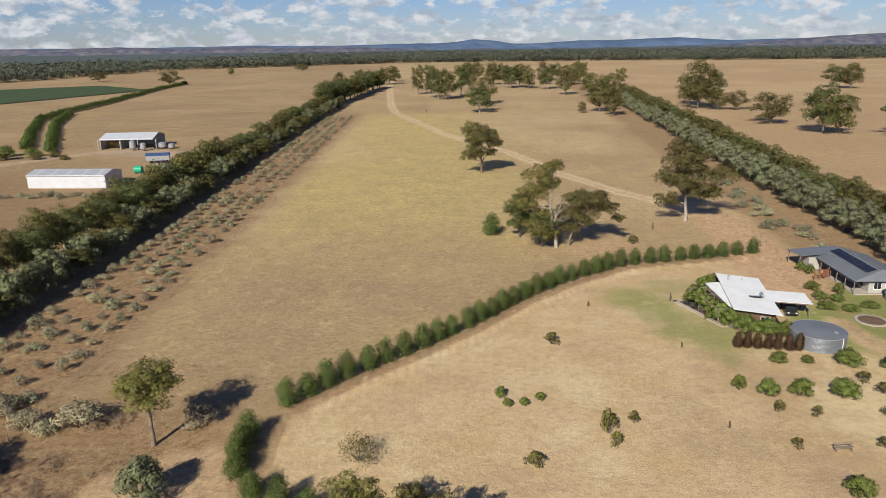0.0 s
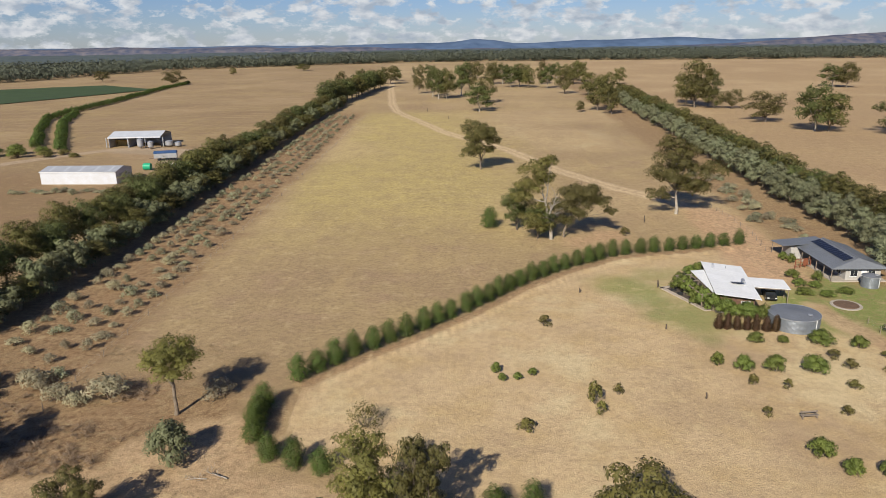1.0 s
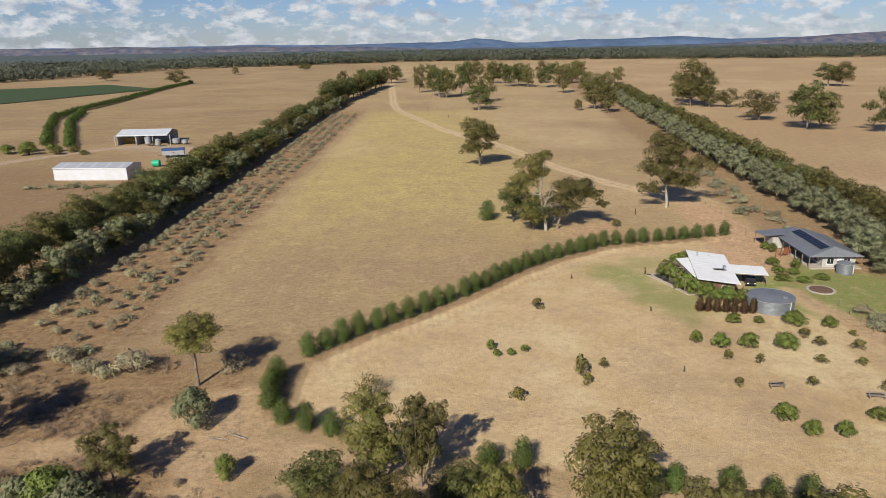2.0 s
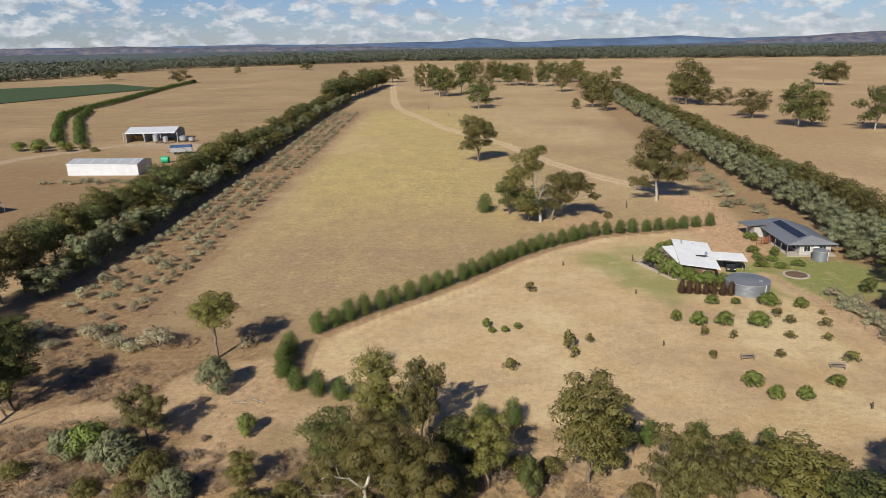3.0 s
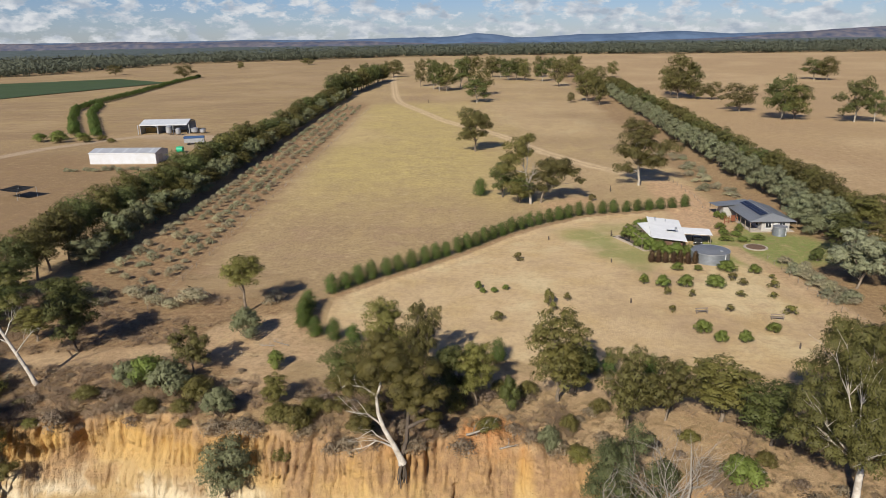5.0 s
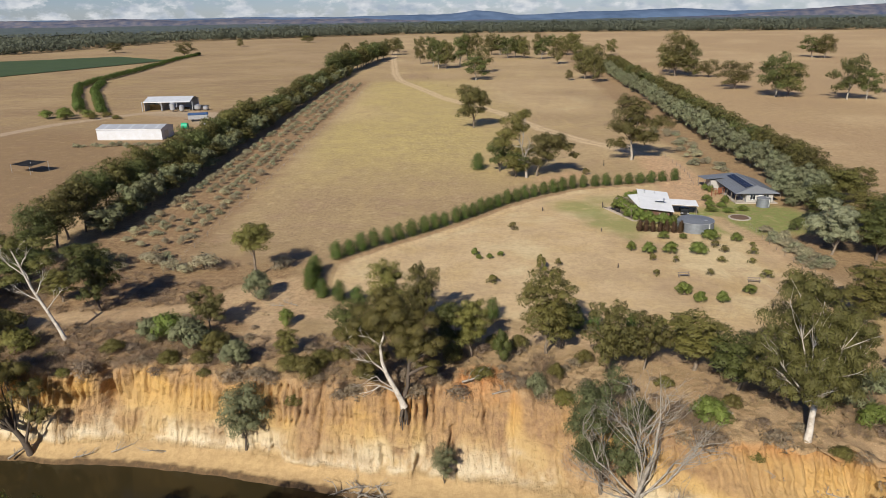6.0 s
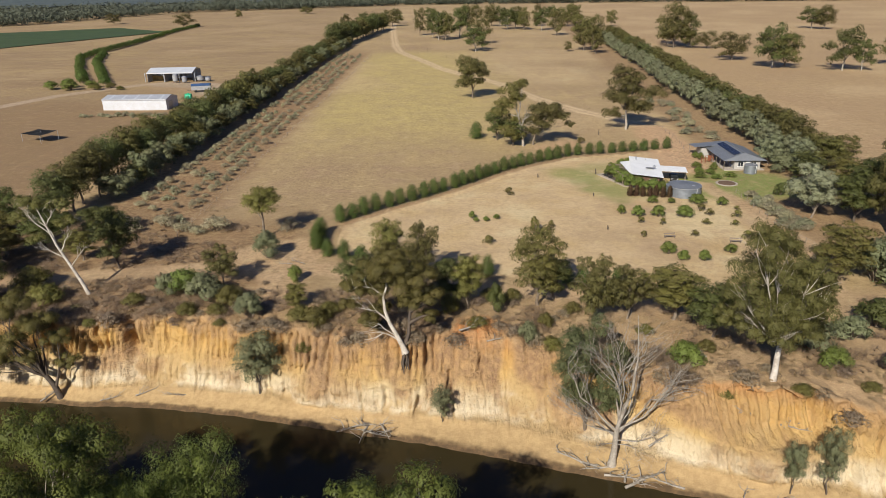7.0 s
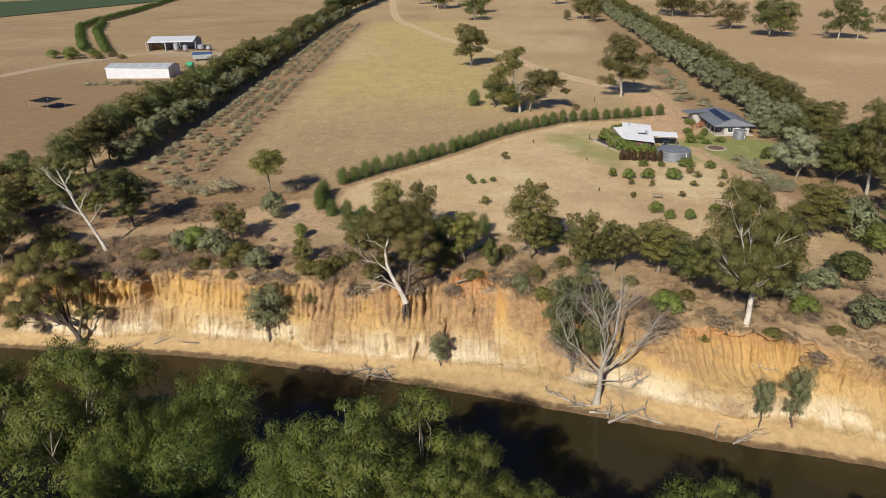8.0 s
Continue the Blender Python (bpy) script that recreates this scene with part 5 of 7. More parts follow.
# ---- shrubs ----
for row, x0 in enumerate((-66.5, -62.0, -57.6, -53.6)):
    y = 74.0 + row
    while y < 430:
        if rnd.random() < 0.84:
            plant("saltbush" if rnd.random() < 0.6 else "saltbush_b", x0 + rnd.uniform(-0.35, 0.35), y, rnd.uniform(1.0, 2.1), rnd.uniform(1.7, 3.7), group="saltbush rows")
        y += rnd.uniform(4.2, 5.2) if y < 200 else rnd.uniform(6.0, 8.5)
for x, y, w in [(-75.6, 80.9, 3.4), (-55.4, 78.4, 5.0), (-64.1, 78, 4.6), (-50.6, 75.2, 4.4), (-44.1, 75.4, 6.2), (-29.5, 75.6, 4.8), (-47.5, 73.6, 3.4), (-60, 74.5, 3.6), (-70, 76, 3.8)]:
    plant("saltbush", x, y, w * 0.5, w)
for i in range(30):
    t = rnd.random()
    plant("saltbush" if i % 3 else "saltbush_b", 75.5 + t * 6 + rnd.uniform(0, 8), 142 + t * 80 + rnd.uniform(-6, 6), rnd.uniform(1.2, 2.4), rnd.uniform(2.4, 4.6), group="saltbush by the eastern track")
for i in range(34):
    t = rnd.random()
    plant("saltbush" if i % 3 else "saltbush_b", 68.2 + rnd.uniform(0, 4.6), 70 + t * 23, rnd.uniform(1.1, 1.9), rnd.uniform(2.4, 3.8), group="saltbush by the orchard")
for x, y, h, w in [(41.2, 80.3, 2.4, 2.9), (45.3, 80.1, 2.5, 3.0), (50.6, 79.6, 2.5, 3.7), (41.4, 60.0, 2.3, 3.0), (43.0, 56.6, 1.9, 2.3), (46.4, 55.9, 2.1, 2.2), (52.4, 59.6, 1.7, 2.4), (56.3, 89.0, 2.1, 3.9), (61.2, 87.5, 1.9, 2.7), (46.9, 89.8, 1.7, 2.5), (50.9, 89.6, 1.2, 1.8), (38.2, 82.1, 2.1, 1.9), (7.1, 80.9, 1.6, 1.5), (9.9, 78.8, 1.1, 1.4), (12.1, 80.1, 1.1, 1.4), (7.8, 78.6, 1.1, 1.3)]:
    plant("orchard", x, y, h, w, group="young fruit trees")
for x, y, h, w in [(55.5, 84.1, 1.4, 2.1), (56.1, 80.5, 1.5, 2.2), (61.3, 79.5, 1.5, 2.2), (63.1, 84.3, 0.9, 1.5), (40.8, 76.2, 1.6, 1.6), (44.8, 75.2, 1.5, 1.4), (53.4, 74.9, 1.2, 2.1), (58.9, 74.2, 1.2, 1.7), (39.3, 68.8, 1.2, 1.5), (49, 68.4, 1.3, 1.8), (58.4, 66.9, 1.6, 2.5), (16.1, 97.3, 1.8, 2.3), (19, 72.2, 3.1, 2.2), (19.2, 69.6, 1.9, 1.6), (22.5, 74.3, 1.6, 1.5), (9.7, 66, 1.7, 2.3)]:
    plant("sparse", x, y, h, w, group="thin shrubs")
for i in range(7):
    plant("brown", 43.2 + i * 1.42, 95.0 - i * 0.2, rnd.uniform(2.4, 2.8), rnd.uniform(1.35, 1.6), group="red-brown screen")

# ---- farm lane and far trees ----
for x, y in spaced([(-181, 306), (-212, 366), (-240, 425), (-250, 470), (-253, 515), (-262, 600), (-279, 720), (-282, 800)], 4.8) + spaced([(-167, 300), (-194, 353), (-217, 398), (-233, 440), (-243, 466)], 4.8):
    plant("canal", x + rnd.uniform(-0.6, 0.6), y, rnd.uniform(3.0, 4.4), rnd.uniform(4.6, 6.0), group="farm lane hedge")
for x, y, h, w in [(-19, 600, 24, 12), (-7, 568, 21, 13), (-2, 545, 24, 15), (4, 544, 23, 15), (16, 569, 26, 19), (25, 645, 24, 18), (24, 447, 17, 18), (31, 501, 20, 14), (53, 720, 19, 17), (62, 718, 20, 19), (65, 667, 20, 19), (74, 673, 18, 18), (80, 656, 18, 14), (100, 709, 22, 13), (96, 645, 21, 15), (129, 804, 17, 16), (100, 577, 22, 15), (130, 702, 21, 22), (144, 746, 21, 18), (117, 562, 18, 16), (98, 440, 21, 17), (101, 416, 18, 12), (173, 693, 16, 12), (86, 434, 7, 6)]:
    plant("far_b" if (x + y) % 3 == 0 else "far_a", x, y, h, w, group="gums in the far paddock")
for x, y, h, w in [(42, 827, 19, 19), (58, 823, 19, 15), (93, 814, 17, 19), (-13, 841, 16, 16), (114, 488, 21, 17), (-94, 669, 17, 12), (-86, 752, 15, 14), (-75, 800, 10, 10), (-53, 744, 19, 21), (-50, 794, 15, 12), (-289, 999, 11, 11), (-214, 1118, 11, 23), (-293, 780, 16, 22), (-418, 884, 13, 21)]:
    plant("far_b" if (x + y) % 3 == 0 else "far_a", x, y, h, w, group="gums in the far paddock")
for x, y, h, w in [(167, 480, 20, 19), (162, 449, 30, 25), (174, 458, 23, 15), (172, 443, 12, 14), (181, 438, 12, 13), (170, 365, 16, 20), (176, 326, 22, 20), (182, 325, 18, 18), (339, 615, 19, 24), (343, 600, 21, 19), (205.5, 311, 21.7, 16.7), (214.5, 309.6, 16.3, 12), (245, 330, 18, 16)]:
    plant("far_b" if (x + y) % 2 < 1 else "far_a", x, y, h, w, group="gums in the eastern paddock", label="broad dark gum tree in the eastern paddock")

# ---- trees on the near bank ----
# the river_back gums beyond y -30 are unseen, added to shade the bank
for kind, x, y, crown_top, w in [("river_a", -42, -12, 14.4, 12.5), ("river_a", -31.2, -11, 15.2, 13.0), ("river_b", -24.6, -12.5, 9.6, 5.6), ("river_b", -21.4, -6, 8.8, 8.4), ("river_b", -27, -8, 5.5, 6), ("river_b", -19.8, -17.5, 10.2, 8.2), ("river_b", -25.6, -20, 11.4, 4.2), ("river_back", -30, -21, 6.5, 9), ("river_a", -4.6, -18, 12.4, 15), ("river_a", 2.6, -18.5, 9.6, 11), ("river_b", -9.5, -19, 8.2, 11), ("river_a", 8.5, -20, 5.6, 9), ("river_b", -11.6, -16.5, 10.2, 5.4), ("river_b", 13, -22, 4.4, 8), ("river_a", 26.5, -21, 5.2, 10), ("river_b", 21, -22, 6.0, 9), ("river_a", 40, -25, 4.0, 11), ("river_back", -51, -12, 11, 12), ("river_back", -45, -20, 5.5, 12), ("river_back", -37, -20, 6, 10), ("river_back", -52, -31, 15, 12), ("river_back", -42, -32, 15, 13), ("river_back", -33, -31, 15, 12), ("river_back", -24, -32, 15, 12), ("river_back", -4, -35, 13, 14), ("river_back", 10, -33, 11, 12), ("river_back", 22, -33, 10, 13), ("river_back", 35, -34, 9, 13), ("river_back", -60, -24, 12, 13), ("river_back", -71, -44, 25, 15), ("river_back", -60, -46, 26, 15), ("river_back", -49.5, -44, 25.5, 15), ("river_back", -39.5, -46, 26.5, 15), ("river_back", -30, -45, 25, 14), ("river_back", -65, -39, 20, 13), ("river_back", -54, -39, 21, 13), ("river_back", -45, -38.5, 20, 13), ("river_back", -35.5, -39, 21, 13), ("river_back", -82, -45, 25, 15)]:
    g0 = ground_z(x, y)
    plant(kind, x, y, crown_top - g0, w, group="gums on the shaded bank")

# ---- far woods and hills ----
def far_woods():
    r = np.random.RandomState(77)
    n = 8200
    x = r.uniform(-1500, 1700, n)
    front = np.interp(x, [-2000, -700, -535, -455, -88, 245, 765, 2000], [600, 800, 880, 1215, 1437, 1427, 1300, 1250])
    y = front + 520 * r.rand(n) ** 1.5
    keep = np.abs(x) < y * 0.72 + 60
    x, y = x[keep], y[keep]
    n = len(x)
    h = r.uniform(11, 20, n)
    per = 44
    way = r.normal(0, 1, (n, per, 3))
    way /= np.linalg.norm(way, axis=2, keepdims=True)
    lobe = np.floor(r.rand(n, per) * 3)
    wide = h[:, None] * 0.36
    ox, oy, oz = np.sin(lobe * 2.1 + x[:, None]) * wide * 0.9, np.cos(lobe * 2.1 + x[:, None]) * wide * 0.9, np.cos(lobe * 3.0 + y[:, None]) * 0.12
    z0 = land(x, y)
    c = np.stack([x[:, None] + ox + way[:, :, 0] * wide, y[:, None] + oy + way[:, :, 1] * wide, z0[:, None] + h[:, None] * (0.54 + oz + 0.36 * way[:, :, 2])], 2).reshape(-1, 3)
    ob = new("far_woods", leaf_mesh("far_woods", c, way.reshape(-1, 3), r.uniform(1.1, 2.1, n * per), LEAF_FAR_HAZED, 3, 0.2, 0.8, 0.12))
    tagged(ob, "dark band of gum woodland across the plain", "woodland", kind="stuff")
    # closed canopy further off, haze and cloud shade painted into its blue-green
    xs2, ys2 = np.arange(-3400, 3700, 30.0), np.concatenate([np.arange(1500, 2600, 20.0), np.arange(2600, 4000, 40.0)])
    X, Y = np.meshgrid(xs2, ys2)
    lift = np.interp(X, [-2000, -700, -400, 0, 245, 765, 2000], [300, 450, 200, 0, 0, -60, -80])
    Y = Y - lift + 150
    Z = land(X, Y) + 6 + 11 * fractal(X / 34, Y / 34, 3, 15) + 10 * (fractal(X / 600, Y / 900, 2, 17) - 0.5)
    k = np.arange(X.size).reshape(X.shape)
    q = np.stack([k[:-1, :-1], k[:-1, 1:], k[1:, 1:], k[1:, :-1]], -1).reshape(-1, 4)
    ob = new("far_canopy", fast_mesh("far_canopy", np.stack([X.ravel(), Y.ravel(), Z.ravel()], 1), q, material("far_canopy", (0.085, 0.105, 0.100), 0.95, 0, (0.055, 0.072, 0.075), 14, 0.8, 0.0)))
    tagged(ob, "green canopy of distant woodland, haze painted in", "woodland", kind="stuff")


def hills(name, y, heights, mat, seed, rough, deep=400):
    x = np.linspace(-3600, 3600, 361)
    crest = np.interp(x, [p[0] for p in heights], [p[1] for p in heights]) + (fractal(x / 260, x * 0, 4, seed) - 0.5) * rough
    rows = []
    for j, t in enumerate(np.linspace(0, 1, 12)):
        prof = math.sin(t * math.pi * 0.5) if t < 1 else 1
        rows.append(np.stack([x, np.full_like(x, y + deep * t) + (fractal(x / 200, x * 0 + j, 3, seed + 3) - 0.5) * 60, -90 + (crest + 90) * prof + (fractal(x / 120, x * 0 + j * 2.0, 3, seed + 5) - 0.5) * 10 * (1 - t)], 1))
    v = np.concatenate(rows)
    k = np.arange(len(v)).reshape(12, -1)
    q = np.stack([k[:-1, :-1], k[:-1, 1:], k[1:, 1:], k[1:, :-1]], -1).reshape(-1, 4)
    tagged(new(name, fast_mesh(name, v, q, mat, True)), "low hills along the horizon, haze painted into their colour", "hills", kind="structure")


far_woods()
# blue haze is painted into both ranges, cloud shade into the foothills too
hills("backdrop_hills", 4350, [(-3600, 16), (-2600, 18), (-1900, 12), (-1200, 20), (-700, 12), (-300, 20), (0, 20), (90, 26), (214, 42), (350, 30), (476, 10), (600, 10), (900, 24), (1100, 20), (1300, 28), (1527, 36), (1700, 24), (1877, 12), (2200, 18), (3600, 30)], material("hazed_hill_scrub", (0.085, 0.13, 0.21), 1.0, 0, (0.05, 0.085, 0.15), 240, 0.15, 0.0), 201, 9)
hills("backdrop_foothills", 4000, [(-3600, 14), (-2500, 22), (-2200, 16), (-1900, 22), (-1500, 10), (-1200, 17), (-900, 6), (-500, 4), (0, -12), (600, -18), (1300, -14), (1750, 0), (1950, 12), (2300, 34), (2700, 40), (3600, 38)], material("hazed_hill_grass", (0.125, 0.115, 0.13), 1.0, 0, (0.042, 0.056, 0.098), 45, 0.2, 0.0), 231, 14, 300)


def crop_field():
    a, b, c, d = (-283, 707), (-372, 790), (-760, 560), (-560, 60)
    n = 40
    u, v = np.meshgrid(np.linspace(0, 1, n), np.linspace(0, 1, n))
    u2 = u ** 1.2
    X = (a[0] * (1 - v) + b[0] * v) * (1 - u2) + (d[0] * (1 - v) + c[0] * v) * u2
    Y = (a[1] * (1 - v) + b[1] * v) * (1 - u2) + (d[1] * (1 - v) + c[1] * v) * u2
    Y = Y - 24 * np.sin(np.pi * u) * (1 - v) * 0.3
    Z = land(X, Y) + 0.5
    k = np.arange(n * n).reshape(n, n)
    q = np.stack([k[:-1, :-1], k[1:, :-1], k[1:, 1:], k[:-1, 1:]], -1).reshape(-1, 4)
    me = fast_mesh("crop_field", np.stack([X.ravel(), Y.ravel(), Z.ravel()], 1), q, material("green_crop", (0.050, 0.078, 0.024), 0.9, 0, (0.034, 0.056, 0.018), 18, 4, 0.3), True)
    tagged(new("crop_field", me), "dark green irrigated crop beside dry pasture", "crop", kind="stuff")


crop_field()

# ---- buildings ----
def solid(size, centre=(0, 0, 0), rot=(0, 0, 0), bevel=0.0):
    """A bmesh box with softened edges."""
    bm = bmesh.new()
    bmesh.ops.create_cube(bm, size=1, matrix=pose(*centre, *rot) @ Matrix.Diagonal((*size, 1)))
    if bevel:
        bmesh.ops.bevel(bm, geom=bm.edges[:], offset=bevel, segments=1, affect="EDGES")
    return bm


def drum(radius, height, centre=(0, 0, 0), rot=(0, 0, 0), sides=24, top=None):
    bm = bmesh.new()
    bmesh.ops.create_cone(bm, cap_ends=True, segments=sides, radius1=radius, radius2=radius if top is None else top, depth=height, matrix=pose(*centre, *rot))
    return bm


def join(*parts):
    """One bmesh of several."""
    bm = bmesh.new()
    for p in parts:
        me = bpy.data.meshes.new("tmp")
        p.to_mesh(me)
        bm.from_mesh(me)
        bpy.data.meshes.remove(me)
        p.free()
    return bm


def piece(name, bm, mat, parent, label=""):
    me = bpy.data.meshes.new(name)
    bm.normal_update()
    bm.to_mesh(me)
    bm.free()
    me.materials.append(mat)
    return part(name, me, parent, label)


def thing(name, x, y, turn, label, category, group="", z=None):
    root = new(name)
    root.empty_display_size = 0.4
    root.matrix_basis = pose(x, y, ground_z(x, y) if z is None else z, 0, 0, turn)
    return tagged(root, label, category, group)


def sheet(corners, thick=0.08):
    """A roof plane with thickness from its corners."""
    bm = bmesh.new()
    v = [bm.verts.new(c) for c in corners]
    f = bm.faces.new(v)
    bm.normal_update()
    if f.normal.z < 0:
        f.normal_flip()
    ext = bmesh.ops.extrude_face_region(bm, geom=[f])
    bmesh.ops.translate(bm, vec=(0, 0, thick), verts=[e for e in ext["geom"] if isinstance(e, bmesh.types.BMVert)])
    bmesh.ops.recalc_face_normals(bm, faces=bm.faces[:])
    return bm


def ribbed(name, colour, rough, metal, pitch, axis="X", second=None):
    """Folded sheet steel: ribs at their true pitch, dulled and dusty in patches."""
    m = material(name, colour, rough, metal, second, 2.5, 30, 0.0)
    n, l = m.node_tree.nodes, m.node_tree.links
    co, wave, bump = n.new("ShaderNodeTexCoord"), n.new("ShaderNodeTexWave"), n.new("ShaderNodeBump")
    wave.bands_direction = axis
    wave.inputs["Scale"].default_value = 0.314 / pitch
    wave.inputs["Distortion"].default_value = 0.0
    bump.inputs["Strength"].default_value, bump.inputs["Distance"].default_value = 0.5, 0.04
    l.new(co.outputs["Object"], wave.inputs["Vector"])
    l.new(wave.outputs["Fac"], bump.inputs["Height"])
    l.new(bump.outputs["Normal"], n["Principled BSDF"].inputs["Normal"])
    return m


ROOF_WHITE = ribbed("white_roof_steel", (0.80, 0.80, 0.78), 0.45, 0.0, 0.2, "X", (0.70, 0.70, 0.68))
ROOF_GREY = ribbed("grey_roof_steel", (0.165, 0.175, 0.19), 0.45, 0.0, 0.2, "Y", (0.13, 0.138, 0.15))
STEEL_WHITE = ribbed("white_wall_steel", (0.57, 0.59, 0.63), 0.5, 0.0, 0.25, "X", (0.50, 0.50, 0.505))
ROOF_ZINC = ribbed("zinc_roof", (0.47, 0.48, 0.50), 0.42, 0.25, 0.25, "X", (0.38, 0.39, 0.41))
ROOF_PALE = ribbed("pale_grey_roof", (0.56, 0.58, 0.60), 0.45, 0.1, 0.25, "X", (0.48, 0.50, 0.52))
STEEL_GREY = ribbed("grey_tank_steel", (0.22, 0.24, 0.26), 0.4, 0.3, 0.12, "Z", (0.17, 0.185, 0.20))
ZINC = material("galvanised_steel", (0.48, 0.49, 0.50), 0.4, 0.5, (0.36, 0.37, 0.38), 1.5, 20, 0.05)
TIMBER = material("brown_weatherboard", (0.17, 0.095, 0.06), 0.8, 0, (0.11, 0.062, 0.042), 1.0, 20, 0.3)
CREAM = material("cream_wall", (0.42, 0.40, 0.365), 0.85, 0, (0.34, 0.325, 0.30), 1.5, 20, 0.2)
POST_WOOD = material("grey_post_wood", (0.26, 0.21, 0.16), 0.9, 0, (0.16, 0.13, 0.10), 0.6, 30, 0.4)
RED_WOOD = material("red_stained_wood", (0.27, 0.10, 0.05), 0.7, 0, (0.19, 0.07, 0.04), 0.8, 20, 0.3)
GLASS = material("dark_glass", (0.025, 0.03, 0.035), 0.08, 0, (0.02, 0.022, 0.026), 2, 5, 0.0)
PANEL = material("solar_panel", (0.022, 0.026, 0.04), 0.15, 0, (0.014, 0.017, 0.028), 1, 10, 0.0)
PAVING = material("sandy_paving", (0.46, 0.39, 0.31), 0.9, 0, (0.36, 0.30, 0.24), 1.0, 30, 0.3)
DECK = material("dark_decking", (0.10, 0.08, 0.065), 0.8, 0, (0.07, 0.055, 0.046), 0.6, 30, 0.3)
WHITE_PLASTIC = material("white_plastic", (0.75, 0.75, 0.73), 0.5, 0, (0.66, 0.66, 0.64), 1, 10, 0.0)
RUBBER = material("black_rubber", (0.025, 0.025, 0.026), 0.8, 0, (0.018, 0.018, 0.019), 1, 20, 0.2)
CAR_DARK = material("dark_car_paint", (0.03, 0.032, 0.036), 0.25, 0.2, (0.024, 0.026, 0.03), 2, 10, 0.0)
CAR_WHITE = material("white_car_paint", (0.76, 0.76, 0.75), 0.3, 0, (0.68, 0.68, 0.67), 2, 10, 0.0)
BLUE = material("blue_tarpaulin", (0.035, 0.085, 0.20), 0.6, 0, (0.025, 0.06, 0.15), 1.2, 12, 0.2)
GREEN_POLY = material("green_poly", (0.02, 0.36, 0.19), 0.45, 0, (0.015, 0.29, 0.15), 1.2, 12, 0.0)
SHADE_CLOTH = material("dark_shade_cloth", (0.035, 0.036, 0.04), 0.9, 0, (0.026, 0.027, 0.03), 1.5, 20, 0.2)
HAY = material("hay", (0.48, 0.36, 0.15), 0.95, 0, (0.36, 0.26, 0.11), 0.8, 30, 0.6)
RUST_STEEL = material("rusty_steel", (0.17, 0.11, 0.08), 0.7, 0.4, (0.12, 0.08, 0.06), 0.7, 30, 0.2)
EARTH = material("garden_soil", (0.16, 0.10, 0.065), 0.95, 0, (0.11, 0.07, 0.045), 0.8, 30, 0.5)
STONE = material("pale_stone", (0.42, 0.37, 0.31), 0.9, 0, (0.32, 0.28, 0.23), 0.5, 20, 0.4)


def window(parent, x, y, z, w, h, turn=0, mat_frame=None):
    """A window with frame, sill and pane, set into a wall."""
    f = piece("window", join(solid((w + 0.12, 0.10, 0.07), (0, 0, h / 2)), solid((w + 0.12, 0.10, 0.07), (0, 0, -h / 2)), solid((0.07, 0.10, h), (-w / 2, 0, 0)), solid((0.07, 0.10, h), (w / 2, 0, 0)), solid((0.05, 0.08, h), (0, 0, 0))), mat_frame or WHITE_PLASTIC, parent)
    f.matrix_basis = pose(x, y, z, 0, 0, turn)
    piece("pane", solid((w, 0.03, h), (0, -0.01, 0)), GLASS, f, "dark reflecting glass")
    piece("sill", solid((w + 0.2, 0.16, 0.04), (0, -0.06, -h / 2 - 0.06)), mat_frame or WHITE_PLASTIC, f)


